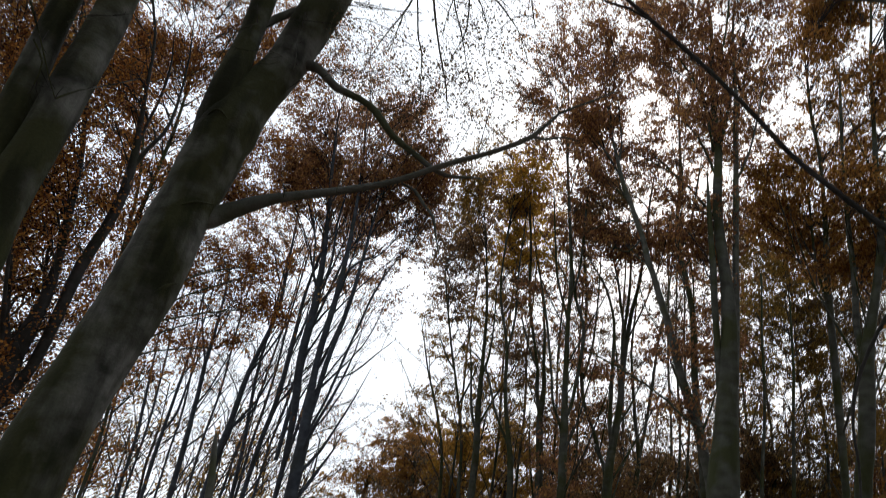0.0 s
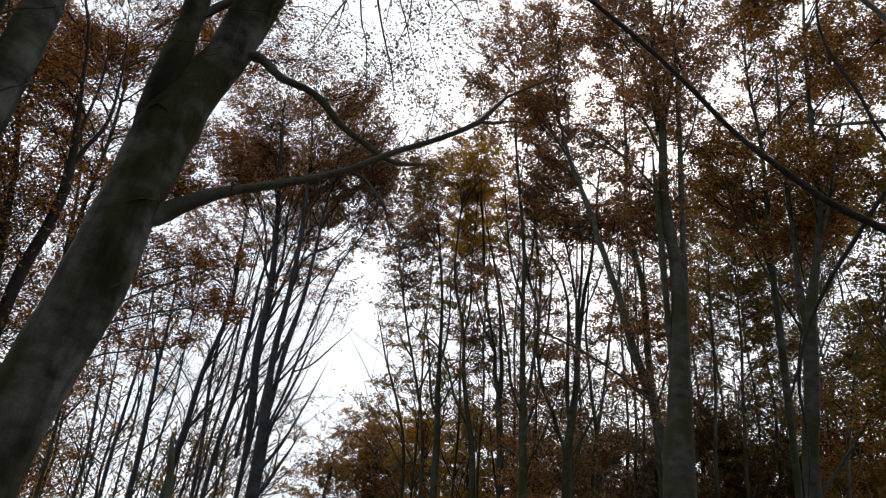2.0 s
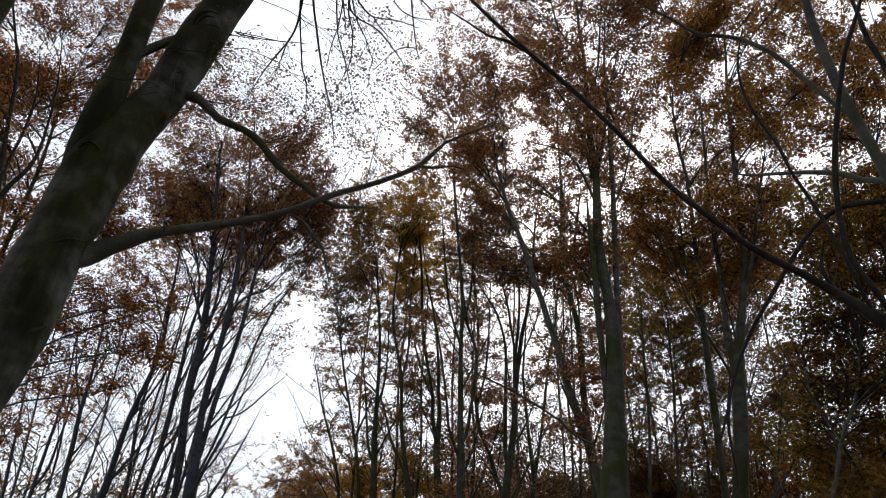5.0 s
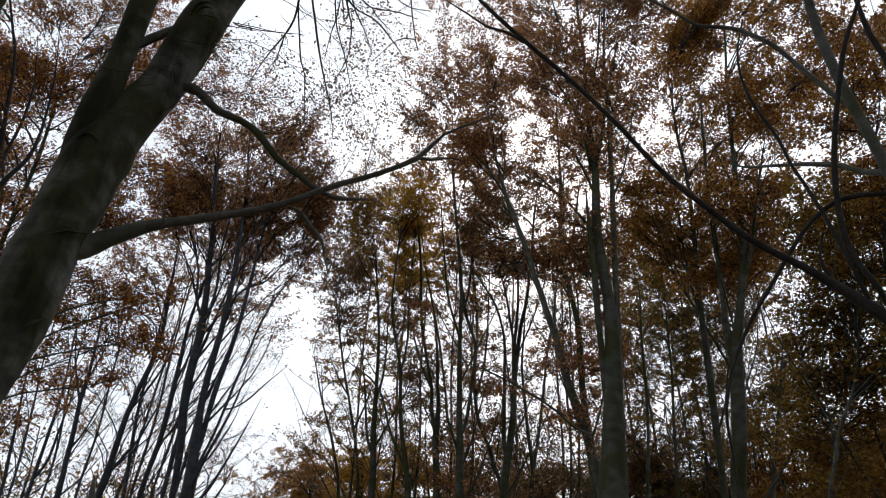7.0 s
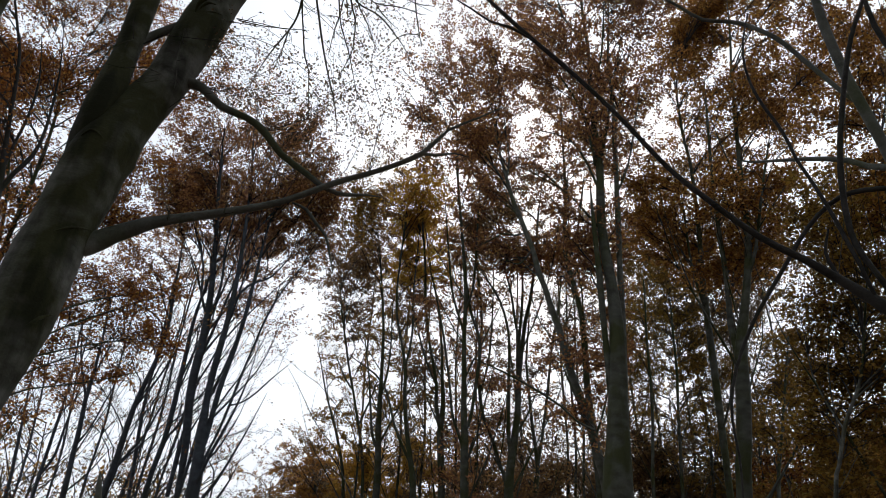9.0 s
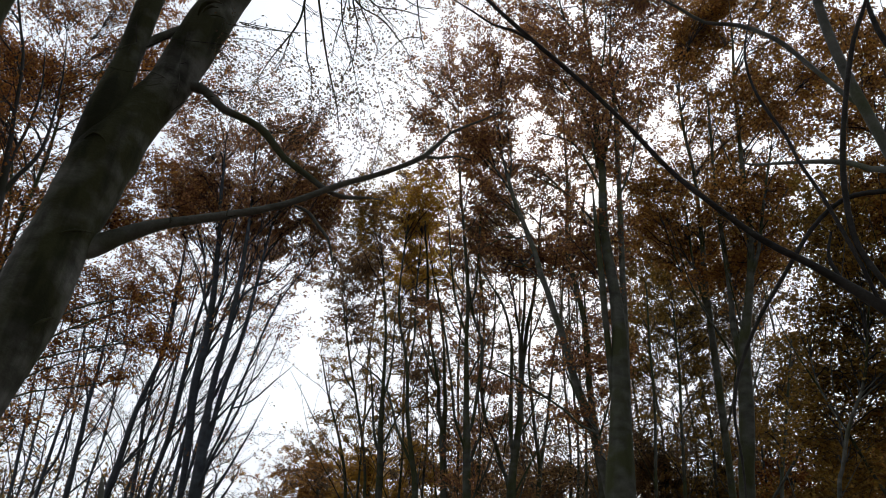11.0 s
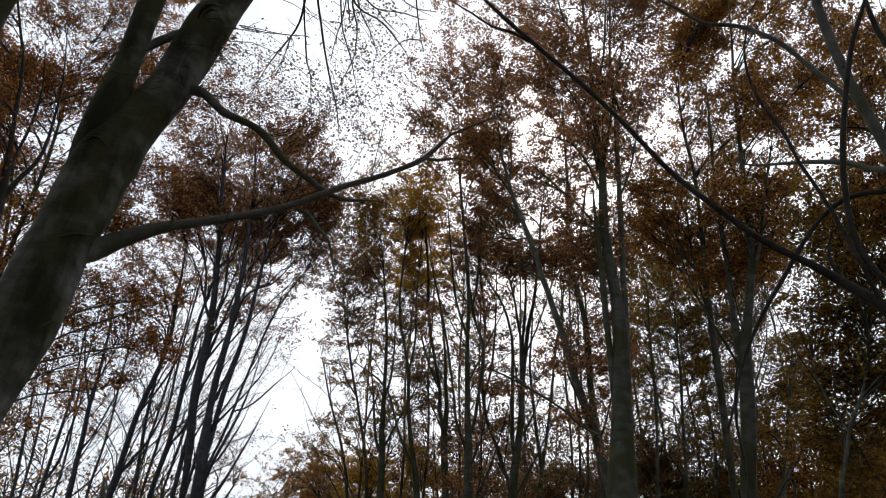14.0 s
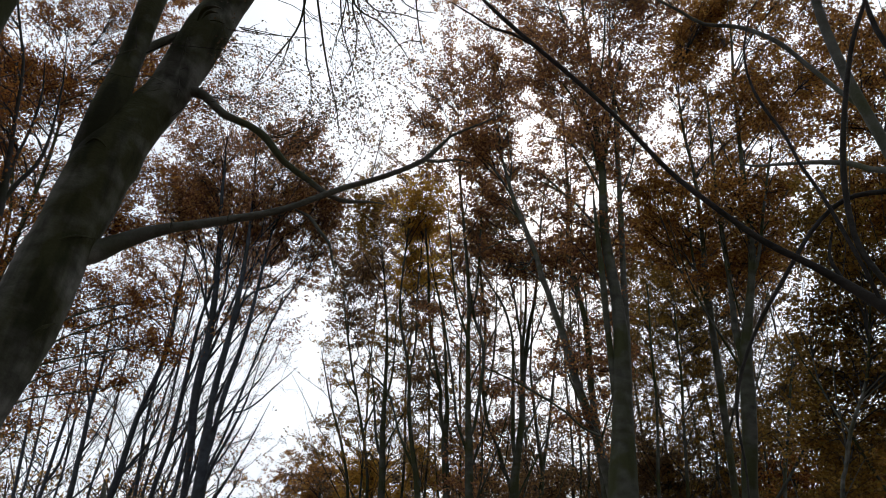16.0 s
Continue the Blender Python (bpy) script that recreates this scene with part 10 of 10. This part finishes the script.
t = Plan('low young beech with orange leaves', 15, leaf='orange', steep=0.3, leaf_size=0.085, kind_name='young_beech', group='young beeches in the distance')
t.trunk((-8.544, 37.04, -0.15, 0.151), (-8.498, 37.049, 0.35, 0.116), (-8.084, 37.133, 4.368, 0.104), (-7.625, 37.227, 9.708, 0.093), (-7.568, 37.239, 9.847, 0.067), (-7.712, 37.209, 10.235, 0.04))
t.crown(-7.69, 37.21, 10.1, 0.9, 0.89, 0.88, 11, 1)
t.crown(-8.22, 37.1, 9.32, 0.89, 0.97, 1.05, 11, 1)
t.crown(-7.1, 38.35, 9.65, 0.92, 1, 1.08, 11, 1)
t.crown(-7.41, 37.27, 8.42, 1.18, 1.11, 1.04, 11, 1)
t.crown(-10.26, 38.47, 11.9, 1.28, 1.26, 1.34, 3, 0.4)
t.crown(-8.16, 38.46, 11.84, 1.28, 1.25, 1.34, 3, 0.4)
t.crown(-9.55, 39.06, 10.51, 1.27, 1.26, 1.33, 3, 0.4)
t.crown(-8.18, 39.14, 10.95, 1.28, 1.26, 1.34, 3, 0.4)
t.crown(-7.23, 39.17, 12.31, 1.31, 1.26, 1.37, 12, 0.85)
t.crown(-6.85, 38.32, 11.04, 1.26, 1.23, 1.32, 21, 0.85)
t.crown(-9.26, 38.73, 9.43, 1.24, 1.24, 1.3, 8, 0.85)
t.crown(-7.61, 37.67, 9.16, 1.21, 1.2, 1.26, 8, 0.85)
t.crown(-9.14, 38.3, 7.84, 1.2, 1.22, 1.26, 8, 0.85)
t.crown(-7.53, 38.29, 8.44, 1.21, 1.21, 1.27, 8, 0.85)
t.crown(-6.78, 39.57, 7.96, 1.24, 1.25, 1.3, 12, 0.85)
t.build()


# ---- broken dead stem beside the path ----
t = Plan('broken grey dead stem with a splintered top', 990, bark='pale', kind_name='dead_stem')
t.trunk((-3.221, 8.402, -0.15, 0.074), (-3.233, 8.397, 0.35, 0.057), (-3.337, 8.353, 1.303, 0.051), (-3.453, 8.305, 2.896, 0.046), (-3.505, 8.283, 3.223, 0.04), (-3.552, 8.263, 3.472, 0.032), (-3.579, 8.251, 3.611, 0.01))
t.build()


# ---- unseen beeches added round and behind the viewpoint: close the wood, cut skylight ----
proto = tree("tall grey beech added unseen behind to cut skylight", 900, [(3, -11, -0.15, 0.26), (3.02, -11, 0.4, 0.22), (3.1, -11, 4, 0.19), (2.9, -10.9, 9, 0.14), (3.2, -11.1, 14, 0.08), (3.1, -11, 19, 0.03)],
             [("limb", [(3.0, -11, 7, 0.09), (4.2, -10.6, 10, 0.06), (5, -10.2, 13, 0.03)]), ("limb", [(2.9, -11, 8, 0.08), (1.8, -11.6, 11, 0.05), (1.2, -12, 14, 0.03)])],
             [(3, -11, 15, 3.2, 3.2, 4, 36, 1.0), (4.4, -10.5, 11, 2, 2, 2.5, 16, 1.0), (1.6, -11.7, 11.5, 2, 2, 2.5, 16, 1.0)], leaf="rust", leaf_size=0.3, group="beeches behind")
rng_ring = np.random.RandomState(77)
for k, (bearing, far) in enumerate([(80, 9), (98, 12), (112, 7), (128, 11), (145, 8), (163, 12), (192, 8), (205, 13), (218, 7), (235, 11), (252, 8), (270, 10), (284, 15)]):
    a = radians(bearing)
    copy_thing(proto, pose(far * math.sin(a), far * math.cos(a), 0, 0, 0, rng_ring.uniform(0, 360)))


# ---- far woods ----
def far_woods(seed, stems, low, high, near=32.0, skirt=0.45):
    """Woods beyond the grove and an unseen belt behind to cut light, too many stems to count: thin trunks, twigs and
    leaves in one piece.
    """
    rng = np.random.RandomState(seed)
    wood, green = Soup(), Soup()
    for _ in range(stems):
        a = radians(rng.uniform(low, high))
        far = rng.uniform(near, near + 18)
        top = rng.uniform(11, 16) if a > radians(6) else rng.uniform(8.5, 11.5)
        base = np.array([far * math.sin(a), far * math.cos(a), 0])
        lean = rng.normal(0, 0.6, 3) * (1, 1, 0)
        t = np.linspace(0, 1, 7)[:, None]
        path = base + np.array([0, 0, top]) * t + lean * t ** 1.5 + rng.normal(0, 0.08, (7, 3))
        path[0, 2] = -0.3
        tubes(wood, path[None], np.linspace(0.12, 0.02, 7)[None], 5)
        n = 26
        h = rng.uniform(skirt, 1.0, n)
        start = base + np.array([0, 0, top]) * h[:, None] + lean * h[:, None] ** 1.5
        ang = rng.uniform(0, 2 * math.pi, n)
        way = np.stack([np.cos(ang), np.sin(ang), rng.uniform(0.2, 1.0, n)], 1)
        ln = rng.uniform(0.8, 2.2, (n, 1))
        boughs = np.stack([start, start + way * ln * 0.5, start + way * ln * 0.9 + np.array([0, 0, 0.1])], 1)
        tubes(wood, boughs, np.tile([0.03, 0.02, 0.008], (n, 1)), 3)
        q = start[:, None] + way[:, None] * ln[:, None] * rng.uniform(0.3, 1.1, (n, 26, 1)) + rng.normal(0, 0.28, (n, 26, 3)) * (1, 1, 0.5)
        q = q.reshape(-1, 3)
        leaves(green, q, rng.normal(0, 1, q.shape), rng, 0.13)
    root = tagged(new("far_woods"), "young beech wood in rust and bronze leaf, distant ahead, unseen light block behind", "woods", kind="stuff")
    tagged(part("twig_mass", wood.mesh("twig_mass", BARK["dark"]), root), kind="stuff")
    tagged(part("foliage", green.mesh("foliage", LEAF["olive"], False), root), kind="stuff")


far_woods(51, 120, -8, 50)
far_woods(52, 30, -60, -14)
# unseen belt behind the viewpoint, added to cut low skylight on the trunks
far_woods(53, 90, 60, 300, 17.0, 0.08)
